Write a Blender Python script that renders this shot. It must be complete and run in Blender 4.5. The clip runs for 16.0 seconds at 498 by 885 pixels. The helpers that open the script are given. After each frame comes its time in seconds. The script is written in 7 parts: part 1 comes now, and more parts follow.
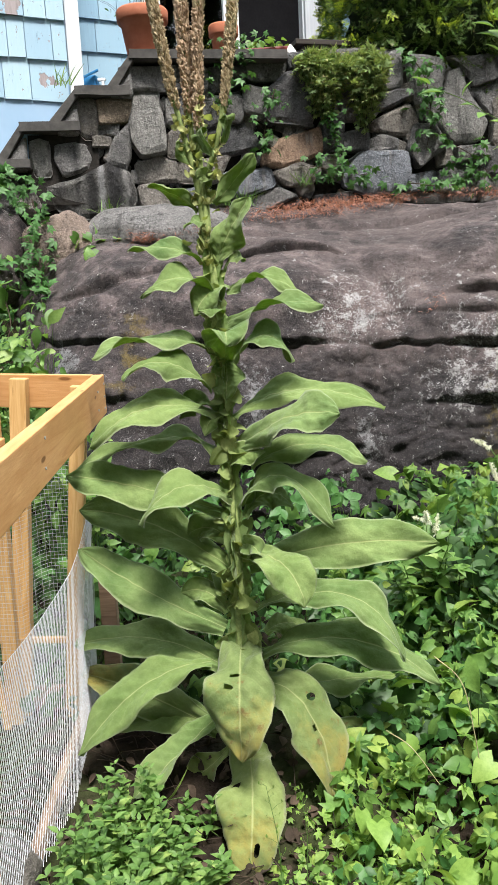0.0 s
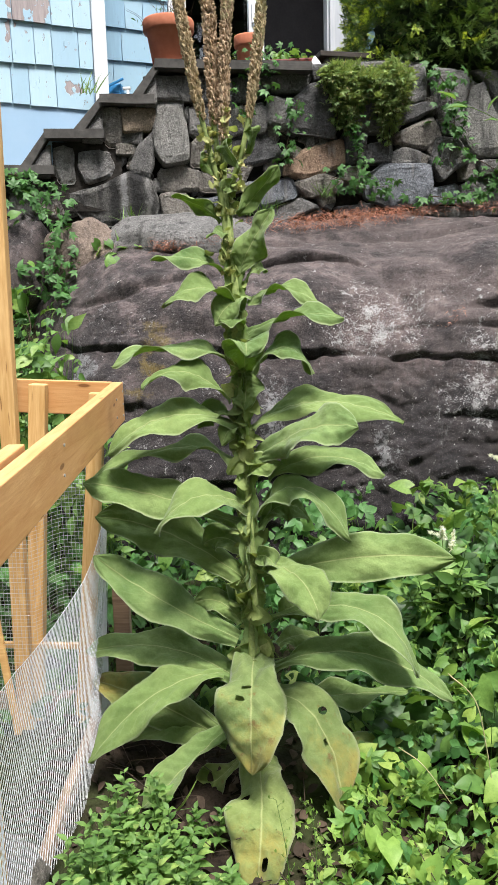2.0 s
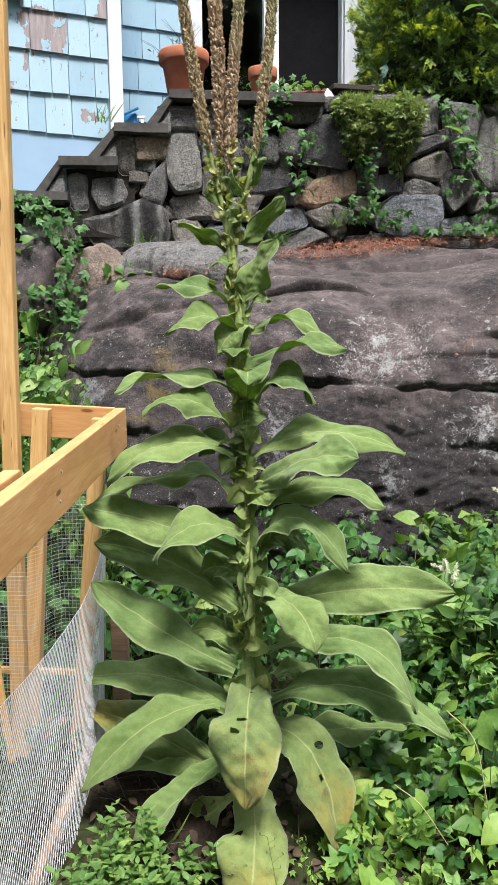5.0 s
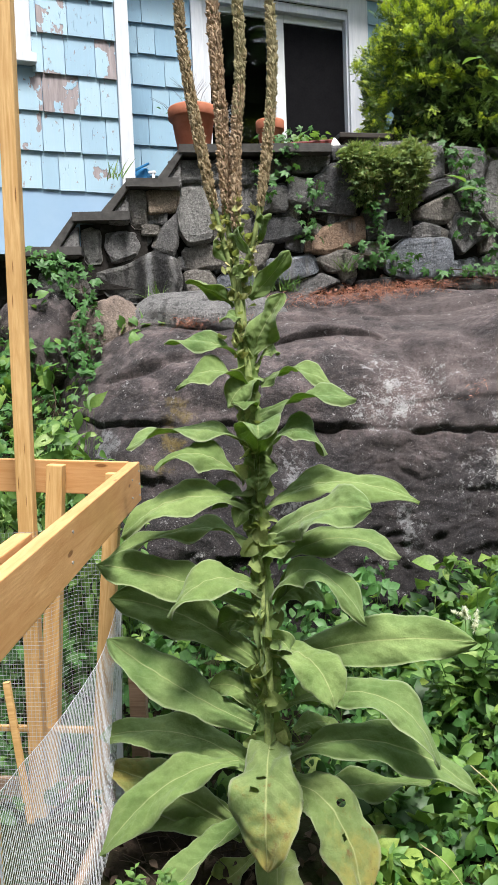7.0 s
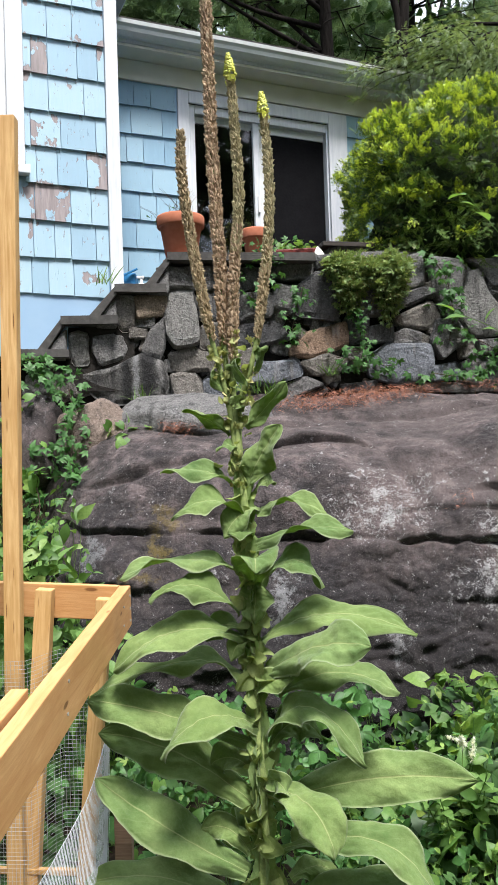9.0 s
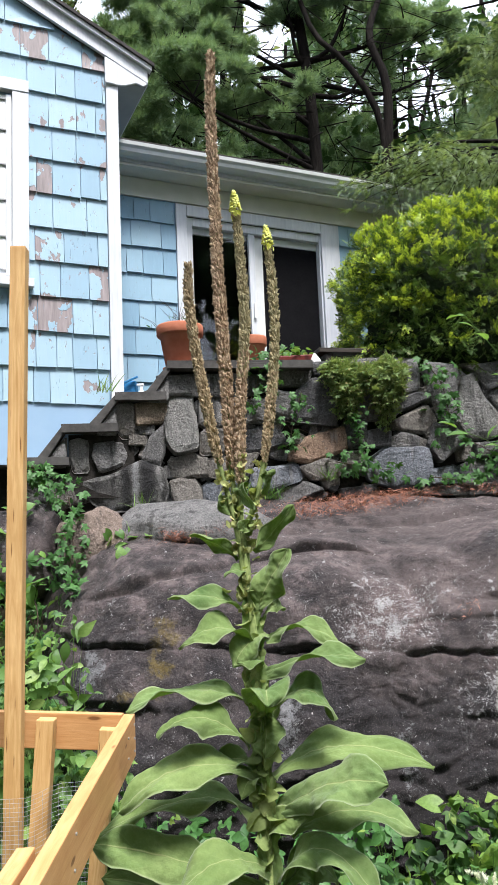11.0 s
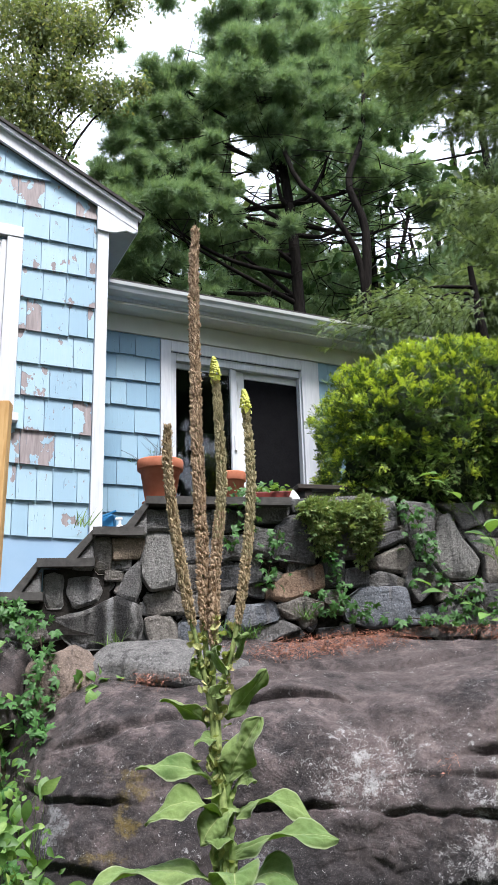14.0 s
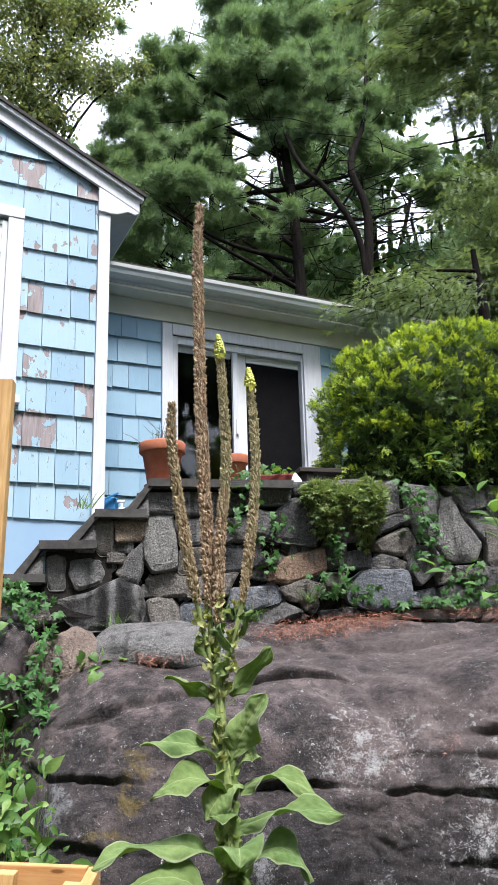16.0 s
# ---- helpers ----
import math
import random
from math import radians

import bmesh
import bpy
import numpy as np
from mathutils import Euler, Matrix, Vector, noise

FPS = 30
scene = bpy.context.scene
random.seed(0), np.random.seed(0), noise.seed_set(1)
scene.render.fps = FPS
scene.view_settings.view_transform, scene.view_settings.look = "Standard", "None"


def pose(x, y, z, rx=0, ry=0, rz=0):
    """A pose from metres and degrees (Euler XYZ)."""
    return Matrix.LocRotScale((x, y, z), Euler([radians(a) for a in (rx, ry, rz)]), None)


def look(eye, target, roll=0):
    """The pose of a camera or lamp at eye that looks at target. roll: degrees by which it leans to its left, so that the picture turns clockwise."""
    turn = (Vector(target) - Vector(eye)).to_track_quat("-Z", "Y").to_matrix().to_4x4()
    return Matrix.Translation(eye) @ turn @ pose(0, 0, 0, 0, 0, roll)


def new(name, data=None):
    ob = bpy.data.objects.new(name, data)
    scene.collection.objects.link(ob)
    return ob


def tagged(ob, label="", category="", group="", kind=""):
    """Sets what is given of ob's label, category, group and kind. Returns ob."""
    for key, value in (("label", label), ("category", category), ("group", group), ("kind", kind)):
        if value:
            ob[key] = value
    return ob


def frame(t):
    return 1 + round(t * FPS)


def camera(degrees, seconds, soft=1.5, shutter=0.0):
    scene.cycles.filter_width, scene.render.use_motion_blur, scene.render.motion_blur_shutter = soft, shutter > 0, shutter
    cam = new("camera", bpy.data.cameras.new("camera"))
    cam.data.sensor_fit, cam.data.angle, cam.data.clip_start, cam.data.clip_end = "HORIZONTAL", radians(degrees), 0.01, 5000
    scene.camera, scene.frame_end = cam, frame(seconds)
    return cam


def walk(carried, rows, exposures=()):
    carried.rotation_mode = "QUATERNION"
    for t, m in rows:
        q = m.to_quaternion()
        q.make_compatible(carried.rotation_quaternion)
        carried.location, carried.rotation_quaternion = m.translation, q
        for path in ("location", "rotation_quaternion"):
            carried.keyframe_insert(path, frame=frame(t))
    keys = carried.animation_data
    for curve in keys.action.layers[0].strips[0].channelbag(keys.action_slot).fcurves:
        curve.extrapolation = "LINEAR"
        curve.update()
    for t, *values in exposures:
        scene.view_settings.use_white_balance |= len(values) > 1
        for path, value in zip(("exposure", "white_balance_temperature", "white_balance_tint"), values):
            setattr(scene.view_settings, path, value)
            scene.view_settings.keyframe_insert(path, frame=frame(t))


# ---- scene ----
cam = camera(34.4, 16.0)
PATH = [
    (0, (0.205, -0.312, 1.472), (0.095, 1.658, 1.144), -2.8),
    (0.5, (0.2, -0.298, 1.462), (0.087, 1.674, 1.147), -2.7),
    (1, (0.189, -0.298, 1.47), (0.051, 1.671, 1.149), -1.9),
    (1.5, (0.178, -0.309, 1.477), (0.03, 1.661, 1.163), -1.5),
    (2, (0.194, -0.309, 1.481), (0.05, 1.662, 1.174), -1.6),
    (2.5, (0.181, -0.311, 1.487), (0.041, 1.662, 1.193), -0.9),
    (3, (0.172, -0.316, 1.497), (0.03, 1.661, 1.226), -0.7),
    (3.5, (0.184, -0.306, 1.5), (0.041, 1.674, 1.25), -0.8),
    (6, (0.237, -0.292, 1.486), (0.038, 1.683, 1.245), -0.8),
    (6.5, (0.238, -0.287, 1.494), (0.021, 1.688, 1.272), -1.3),
    (7, (0.252, -0.293, 1.529), (0.032, 1.69, 1.384), -2.2),
    (7.5, (0.252, -0.296, 1.582), (0.056, 1.694, 1.533), -2.5),
    (8, (0.244, -0.298, 1.63), (0.068, 1.695, 1.626), -2.5),
    (8.5, (0.218, -0.285, 1.663), (0.062, 1.709, 1.681), -1.8),
    (11, (0.152, -0.292, 1.793), (0.025, 1.686, 2.064), -2.4),
    (11.5, (0.169, -0.31, 1.831), (0.041, 1.655, 2.18), -2.6),
    (12, (0.168, -0.315, 1.855), (0.049, 1.637, 2.276), -2.4),
    (12.5, (0.184, -0.326, 1.884), (0.07, 1.616, 2.352), -2.3),
    (13, (0.179, -0.332, 1.902), (0.082, 1.601, 2.406), -2.0),
    (13.5, (0.183, -0.329, 1.909), (0.103, 1.598, 2.44), -1.7),
    (14, (0.176, -0.347, 1.924), (0.109, 1.574, 2.476), -1.6),
    (14.5, (0.176, -0.351, 1.923), (0.118, 1.567, 2.488), -1.5),
    (15, (0.175, -0.356, 1.915), (0.129, 1.565, 2.468), -1.1),
    (15.5, (0.155, -0.334, 1.904), (0.106, 1.594, 2.436), -1.2),
    (16, (0.161, -0.331, 1.901), (0.092, 1.6, 2.421), -1.5),
]
walk(cam, [(t, look(eye, target, roll)) for t, eye, target, roll in PATH], [(0, 1.55, 6500, 11), (3.5, 1.49, 6430, 11.5), (8.5, 1.44, 6320, 12), (11, 1.43, 6200, 13), (16, 1.44, 6150, 14)])

# ---- light ----
world = bpy.data.worlds.new("sky")
scene.world = world
world.use_nodes = True
wt = world.node_tree
sky = wt.nodes.new("ShaderNodeTexSky")
sky.sky_type, sky.sun_disc = "NISHITA", False
sky.sun_elevation, sky.sun_rotation = radians(65), radians(152)
sky.air_density, sky.dust_density, sky.ozone_density = 1.0, 5.0, 1.0
# a high thin overcast, a little uneven, over the clear sky
cloud = wt.nodes.new("ShaderNodeTexNoise")
cloud.inputs["Scale"].default_value = 2.5
veil = wt.nodes.new("ShaderNodeValToRGB")
veil.color_ramp.elements[0].color, veil.color_ramp.elements[1].color = (4.2, 4.6, 5.15, 1), (5.8, 6.1, 6.5, 1)
wt.links.new(cloud.outputs["Fac"], veil.inputs[0])
over = wt.nodes.new("ShaderNodeMix")
over.data_type = "RGBA"
over.inputs[0].default_value = 0.85
wt.links.new(sky.outputs[0], over.inputs[6])
wt.links.new(veil.outputs[0], over.inputs[7])
wt.links.new(over.outputs[2], wt.nodes["Background"].inputs[0])
wt.nodes["Background"].inputs[1].default_value = 0.15
sun = new("sun", bpy.data.lights.new("sun", "SUN"))
sun.data.energy, sun.data.angle, sun.data.color = 3.1, radians(15), (1.0, 0.955, 0.89)
sun.matrix_world = look((1.6, -3.0, 7.3), (0, 0, 0))

# ---- materials ----


class Mat:
    """A principled material with short ways to add texture nodes. Textures lie in world metres."""

    def __init__(self, name, rough=0.8, metal=0.0, spec=0.3):
        self.m = bpy.data.materials.new(name)
        self.m.use_nodes = True
        self.t = self.m.node_tree
        self.b = self.t.nodes["Principled BSDF"]
        self.b.inputs["Roughness"].default_value = rough
        self.b.inputs["Metallic"].default_value = metal
        self.b.inputs["Specular IOR Level"].default_value = spec
        self.pos = self.t.nodes.new("ShaderNodeNewGeometry").outputs["Position"]

    def put(self, value, socket):
        if isinstance(value, bpy.types.NodeSocket):
            self.t.links.new(value, socket)
        elif isinstance(value, tuple) and len(value) == 3 and socket.type == "RGBA":
            socket.default_value = (*value, 1)
        else:
            socket.default_value = value

    def vec(self, stretch=(1, 1, 1), turn=(0, 0, 0), src=None):
        n = self.t.nodes.new("ShaderNodeMapping")
        self.put(src or self.pos, n.inputs["Vector"])
        n.inputs["Scale"].default_value = stretch
        n.inputs["Rotation"].default_value = [radians(a) for a in turn]
        return n.outputs[0]

    def noise(self, scale, detail=5.0, rough=0.6, vec=None, warp=0.0):
        n = self.t.nodes.new("ShaderNodeTexNoise")
        n.inputs["Scale"].default_value, n.inputs["Detail"].default_value = scale, detail
        n.inputs["Roughness"].default_value, n.inputs["Distortion"].default_value = rough, warp
        self.put(vec or self.pos, n.inputs["Vector"])
        return n.outputs["Fac"]

    def cells(self, scale, vec=None, feature="F1"):
        n = self.t.nodes.new("ShaderNodeTexVoronoi")
        n.feature = feature
        n.inputs["Scale"].default_value = scale
        self.put(vec or self.pos, n.inputs["Vector"])
        return n.outputs["Distance"]

    def ramp(self, fac, *stops):
        n = self.t.nodes.new("ShaderNodeValToRGB")
        els = n.color_ramp.elements
        while len(els) < len(stops):
            els.new(0.5)
        for e, (p, c) in zip(els, stops):
            e.position, e.color = p, (*c, 1) if isinstance(c, tuple) else (c, c, c, 1)
        self.put(fac, n.inputs[0])
        return n.outputs[0]

    def mix(self, fac, a, b, mode="MIX"):
        n = self.t.nodes.new("ShaderNodeMix")
        n.data_type, n.blend_type = "RGBA", mode
        self.put(fac, n.inputs[0])
        self.put(a, n.inputs[6])
        self.put(b, n.inputs[7])
        return n.outputs[2]

    def math(self, op, a, b=0.0, c=0.0):
        n = self.t.nodes.new("ShaderNodeMath")
        n.operation = op
        for v, s in zip((a, b, c), n.inputs):
            self.put(v, s)
        return n.outputs[0]

    def warped(self, scale, much):
        """Positions pushed about by a noise, for ragged edges."""
        n = self.t.nodes.new("ShaderNodeTexNoise")
        n.inputs["Scale"].default_value, n.inputs["Detail"].default_value = scale, 5
        self.put(self.pos, n.inputs["Vector"])
        m = self.t.nodes.new("ShaderNodeVectorMath")
        m.operation = "MULTIPLY_ADD"
        self.put(n.outputs["Color"], m.inputs[0])
        m.inputs[1].default_value = (much, much, much)
        self.put(self.pos, m.inputs[2])
        s = self.t.nodes.new("ShaderNodeVectorMath")
        s.operation = "SUBTRACT"
        self.put(m.outputs[0], s.inputs[0])
        s.inputs[1].default_value = (much / 2, much / 2, much / 2)
        return s.outputs[0]

    def near(self, centre, reach, src=None):
        """One at a centre, falling to nothing at its reach."""
        n = self.t.nodes.new("ShaderNodeVectorMath")
        n.operation = "SUBTRACT"
        self.put(src or self.pos, n.inputs[0])
        n.inputs[1].default_value = centre
        m = self.t.nodes.new("ShaderNodeVectorMath")
        m.operation = "DIVIDE"
        self.put(n.outputs[0], m.inputs[0])
        m.inputs[1].default_value = reach
        e = self.t.nodes.new("ShaderNodeVectorMath")
        e.operation = "LENGTH"
        self.put(m.outputs[0], e.inputs[0])
        return self.math("MAXIMUM", self.math("SUBTRACT", 1.0, e.outputs["Value"]), 0.0)

    def axis(self, which, src=None):
        n = self.t.nodes.new("ShaderNodeSeparateXYZ")
        self.put(src or self.pos, n.inputs[0])
        return n.outputs[which]

    def uv(self):
        return self.t.nodes.new("ShaderNodeUVMap").outputs[0]

    def per_object(self):
        return self.t.nodes.new("ShaderNodeObjectInfo").outputs["Random"]

    def per_island(self):
        return self.t.nodes.new("ShaderNodeNewGeometry").outputs["Random Per Island"]

    def colour(self, c):
        self.put(c, self.b.inputs["Base Color"])
        return self

    def bump(self, height, strength=0.4, dist=0.01):
        n = self.t.nodes.new("ShaderNodeBump")
        n.inputs["Strength"].default_value, n.inputs["Distance"].default_value = strength, dist
        self.put(height, n.inputs["Height"])
        self.t.links.new(n.outputs[0], self.b.inputs["Normal"])
        return self

    def translucent(self, colour, amount):
        tr = self.t.nodes.new("ShaderNodeBsdfTranslucent")
        self.put(colour, tr.inputs[0])
        mx = self.t.nodes.new("ShaderNodeMixShader")
        mx.inputs[0].default_value = amount
        self.t.links.new(self.b.outputs[0], mx.inputs[1])
        self.t.links.new(tr.outputs[0], mx.inputs[2])
        self.t.links.new(mx.outputs[0], self.t.nodes["Material Output"].inputs[0])
        return self


def simple(name, lo, hi, scale=20.0, rough=0.8, bump=0.2, dist=0.004, metal=0.0, spec=0.3, stretch=(1, 1, 1)):
    """Two tones at two scales with a fine relief."""
    k = Mat(name, rough, metal, spec)
    v = k.vec(stretch)
    a = k.noise(scale, 6, 0.6, v)
    b = k.noise(scale * 0.17, 3, 0.5, v)
    c = k.ramp(k.math("ADD", k.math("MULTIPLY", a, 0.6), k.math("MULTIPLY", b, 0.4)), (0.34, lo), (0.66, hi))
    k.colour(c)
    if bump:
        k.bump(a, bump, dist)
    return k.m


def foliage(name, dark, light, clear=0.3, rough=0.55, warm=None, big=1.5):
    """Leaves that differ one from another and let some light through."""
    k = Mat(name, rough, 0, 0.35)
    r = k.per_island()
    c = k.ramp(r, (0.0, dark), (0.8, light), *(((1.0, warm),) if warm else ()))
    patch = k.noise(big, 3, 0.6)
    c = k.mix(k.ramp(patch, (0.35, 0.0), (0.7, 0.5)), c, light)
    c = k.mix(k.ramp(k.noise(70, 4, 0.7), (0.35, 0.45), (0.6, 0.0)), c, dark)
    k.colour(c)
    t = k.mix(0.5, c, (light[0] * 1.5, light[1] * 1.4, light[2] * 0.5))
    return k.translucent(t, clear).m


def felt_leaf(name, dark, light, old=0.0):
    """A woolly, puckered leaf with a pale midrib and faint branching veins; old ones yellow towards the tip."""
    k = Mat(name, 0.78, 0, 0.2)
    k.b.inputs["Sheen Weight"].default_value = 0.2
    uv = k.uv()
    u, v = k.axis(0, uv), k.axis(1, uv)
    side = k.math("ABSOLUTE", k.math("SUBTRACT", v, 0.5))
    rib = k.ramp(side, (0.004, 1.0), (0.022, 0.0))
    wob = k.math("MULTIPLY", k.noise(12, 3, 0.6), 0.12)
    run = k.math("ADD", k.math("SUBTRACT", u, k.math("MULTIPLY", side, 0.5)), wob)
    tooth = k.math("ABSOLUTE", k.math("SUBTRACT", k.math("FRACT", k.math("MULTIPLY", run, 9.0)), 0.5))
    vein = k.math("MULTIPLY", k.ramp(tooth, (0.0, 1.0), (0.09, 0.0)), k.ramp(k.noise(20, 2, 0.5), (0.4, 0.0), (0.6, 1.0)))
    blot = k.noise(7, 6, 0.65)
    fine = k.noise(150, 4, 0.7)
    pucker = k.noise(55, 4, 0.6)
    c = k.ramp(k.math("ADD", k.math("MULTIPLY", blot, 0.75), k.math("MULTIPLY", fine, 0.25)), (0.36, dark), (0.64, light))
    hue = k.per_object()
    c = k.mix(k.math("MULTIPLY", hue, 0.3), c, (light[0] * 1.15, light[1] * 1.08, light[2] * 0.75))
    c = k.mix(k.math("MULTIPLY", k.math("FRACT", k.math("MULTIPLY", hue, 5.3)), 0.4), c, (dark[0] * 0.8, dark[1] * 0.85, dark[2] * 0.8))
    c = k.mix(k.ramp(pucker, (0.36, 0.2), (0.54, 0.0)), c, (dark[0] * 0.7, dark[1] * 0.75, dark[2] * 0.8))
    if old:
        e = k.math("ADD", k.math("MULTIPLY", u, 0.55), k.math("MULTIPLY", k.noise(11, 5, 0.75), 0.85))
        c = k.mix(k.ramp(e, (0.74, 0.0), (1.0, old)), c, (0.37, 0.30, 0.08))
        c = k.mix(k.ramp(k.math("ADD", k.noise(26, 5, 0.75), k.math("MULTIPLY", u, 0.12)), (0.66, 0.0), (0.74, old)), c, (0.2, 0.12, 0.05))
    c = k.mix(k.math("MULTIPLY", vein, 0.25), c, (0.36, 0.42, 0.18))
    c = k.mix(k.math("MULTIPLY", rib, 0.7), c, (0.45, 0.48, 0.22))
    # pale rim: the light caught on the woolly edges is put into the colour
    c = k.mix(k.ramp(side, (0.455, 0.0), (0.5, 0.55)), c, (0.42, 0.46, 0.30))
    k.colour(c)
    h = k.math("ADD", k.math("MULTIPLY", fine, 0.2), k.math("SUBTRACT", k.math("MULTIPLY", pucker, 0.9), k.math("ADD", k.math("MULTIPLY", vein, 0.06), k.math("MULTIPLY", rib, 0.2))))
    k.bump(h, 0.8, 0.006)
    return k.translucent(k.mix(0.6, c, (0.35, 0.51, 0.07)), 0.42).m


def wood(name, lo, hi, rough=0.55, knots=True, along=(1.3, 16, 16)):
    """Sawn wood; the grain runs along the piece's own x (or z, by the stretch given)."""
    k = Mat(name, rough, 0, 0.3)
    own = k.t.nodes.new("ShaderNodeTexCoord").outputs["Object"]
    shift = k.t.nodes.new("ShaderNodeVectorMath")
    shift.operation = "ADD"
    k.t.links.new(own, shift.inputs[0])
    k.t.links.new(k.math("MULTIPLY", k.per_object(), 40.0), shift.inputs[1])
    v = k.vec(along, (0, 0, 0), shift.outputs[0])
    g = k.noise(2.2, 6, 0.6, v, 1.6)
    fine = k.noise(11, 5, 0.65, v)
    c = k.ramp(g, (0.3, lo), (0.7, hi))
    c = k.mix(k.ramp(fine, (0.45, 0.0), (0.7, 0.25)), c, (lo[0] * 0.8, lo[1] * 0.72, lo[2] * 0.6))
    c = k.mix(k.ramp(k.noise(3.5, 4, 0.6, shift.outputs[0]), (0.45, 0.0), (0.75, 0.4)), c, (lo[0] * 0.7, lo[1] * 0.62, lo[2] * 0.5))
    if knots:
        d = k.cells(6.5, k.vec((along[0] / max(along) * 9, along[1] / max(along) * 2 + 0.5, along[2] / max(along) * 2 + 0.5), (0, 0, 0), shift.outputs[0]))
        c = k.mix(k.ramp(d, (0.09, 0.85), (0.14, 0.0)), c, (lo[0] * 0.3, lo[1] * 0.22, lo[2] * 0.15))
    k.colour(c)
    return k.bump(fine, 0.25, 0.003).m


def make_rock():
    k = Mat("gneiss", 0.72, 0, 0.35)
    rag = k.warped(7, 0.34)
    mid = k.noise(6, 9, 0.74)
    coarse = k.noise(22, 6, 0.78)
    fine = k.noise(65, 5, 0.75)
    grit = k.noise(170, 3, 0.7)
    big = k.noise(1.8, 5, 0.65, k.vec((0.8, 1, 1.6), (0, 12, 0)))
    c = k.ramp(mid, (0.38, (0.012, 0.010, 0.011)), (0.5, (0.047, 0.038, 0.038)), (0.62, (0.155, 0.122, 0.119)))
    c = k.mix(k.ramp(big, (0.48, 0.0), (0.64, 0.5)), c, (0.15, 0.118, 0.114))
    # black run-off stain that covers much of the steep face; the lower face's shade is partly put into it
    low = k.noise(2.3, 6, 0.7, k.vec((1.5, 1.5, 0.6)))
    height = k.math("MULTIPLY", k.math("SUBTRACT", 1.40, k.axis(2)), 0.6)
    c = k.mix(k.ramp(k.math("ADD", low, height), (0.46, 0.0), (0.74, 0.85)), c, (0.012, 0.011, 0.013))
    # pinkish bare patches, and pale lichen crusts inside and around them
    zone = k.math("MAXIMUM", k.near((0.58, 4.1, 1.44), (0.44, 0.6, 0.24), rag), k.math("MULTIPLY", k.near((1.25, 4.0, 1.15), (0.6, 0.7, 0.35), rag), 0.8))
    c = k.mix(k.ramp(k.math("ADD", k.math("MULTIPLY", zone, 0.5), k.math("MULTIPLY", coarse, 0.6)), (0.48, 0.0), (0.66, 0.5)), c, (0.22, 0.165, 0.16))
    crust = k.math("ADD", k.noise(14, 8, 0.85), k.math("MULTIPLY", k.noise(2.4, 4, 0.6), 0.25))
    lich = k.math("ADD", crust, k.math("MULTIPLY", zone, 0.16))
    c = k.mix(k.ramp(lich, (0.74, 0.0), (0.765, 0.8)), c, (0.40, 0.40, 0.40))
    # pale mineral streaks that run down
    run = k.math("MAXIMUM", k.near((0.61, 3.75, 0.78), (0.13, 0.6, 0.42), rag), k.math("MAXIMUM", k.near((-1.0, 3.95, 1.22), (0.11, 0.6, 0.34), rag), k.near((0.0, 3.8, 1.0), (0.2, 0.6, 0.5), rag)))
    c = k.mix(k.ramp(k.math("ADD", k.math("MULTIPLY", run, 0.45), k.noise(40, 6, 0.85)), (0.80, 0.0), (0.86, 0.5)), c, (0.33, 0.34, 0.35))
    streak = k.math("ADD", k.noise(3.2, 6, 0.7, k.vec((2.6, 2.6, 0.22)), 0.4), k.math("MULTIPLY", k.noise(45, 4, 0.8), 0.3))
    c = k.mix(k.ramp(streak, (0.79, 0.0), (0.90, 0.5)), c, (0.27, 0.27, 0.275))
    # crowds of small round lichen crusts in the bare patches, and stray ones elsewhere
    crowd = k.math("ADD", k.math("MULTIPLY", zone, 0.5), k.noise(4.5, 5, 0.7))
    many = k.ramp(crowd, (0.60, 0.0), (0.72, 1.0))
    dots = k.math("MAXIMUM", k.ramp(k.cells(34, rag), (0.20, 0.85), (0.27, 0.0)), k.ramp(k.cells(70, rag), (0.22, 0.7), (0.30, 0.0)))
    c = k.mix(k.math("MULTIPLY", many, dots), c, (0.46, 0.46, 0.46))
    # single round lichen spots
    c = k.mix(k.ramp(k.cells(7, rag), (0.035, 0.85), (0.055, 0.0)), c, (0.55, 0.53, 0.5))
    c = k.mix(k.ramp(k.cells(24, rag), (0.075, 0.85), (0.10, 0.0)), c, (0.42, 0.41, 0.40))
    # ochre moss
    moss = k.math("MAXIMUM", k.math("MAXIMUM", k.near((-0.60, 3.95, 1.385), (0.22, 0.6, 0.11), rag), k.math("MAXIMUM", k.near((-0.63, 3.85, 1.24), (0.13, 0.6, 0.17), rag), k.near((-0.74, 3.8, 1.11), (0.18, 0.6, 0.11), rag))), k.math("MULTIPLY", k.near((1.25, 3.8, 0.85), (0.3, 0.5, 0.45), rag), 0.8))
    c = k.mix(k.ramp(k.math("ADD", k.math("MULTIPLY", moss, 0.36), k.noise(13, 7, 0.82)), (0.70, 0.0), (0.84, 0.7)), c, (0.15, 0.11, 0.02))
    c = k.mix(k.ramp(coarse, (0.54, 0.0), (0.64, 0.5)), c, (0.013, 0.010, 0.012))
    c = k.mix(k.ramp(fine, (0.54, 0.0), (0.64, 0.5)), c, (0.012, 0.010, 0.011))
    c = k.mix(k.ramp(grit, (0.54, 0.0), (0.70, 0.45)), c, (0.24, 0.21, 0.205))
    k.colour(c)
    h = k.math("ADD", k.math("ADD", k.math("MULTIPLY", mid, 0.5), k.math("MULTIPLY", coarse, 0.45)), k.math("ADD", k.math("MULTIPLY", fine, 0.35), k.math("MULTIPLY", grit, 0.14)))
    return k.bump(h, 1.0, 0.045).m


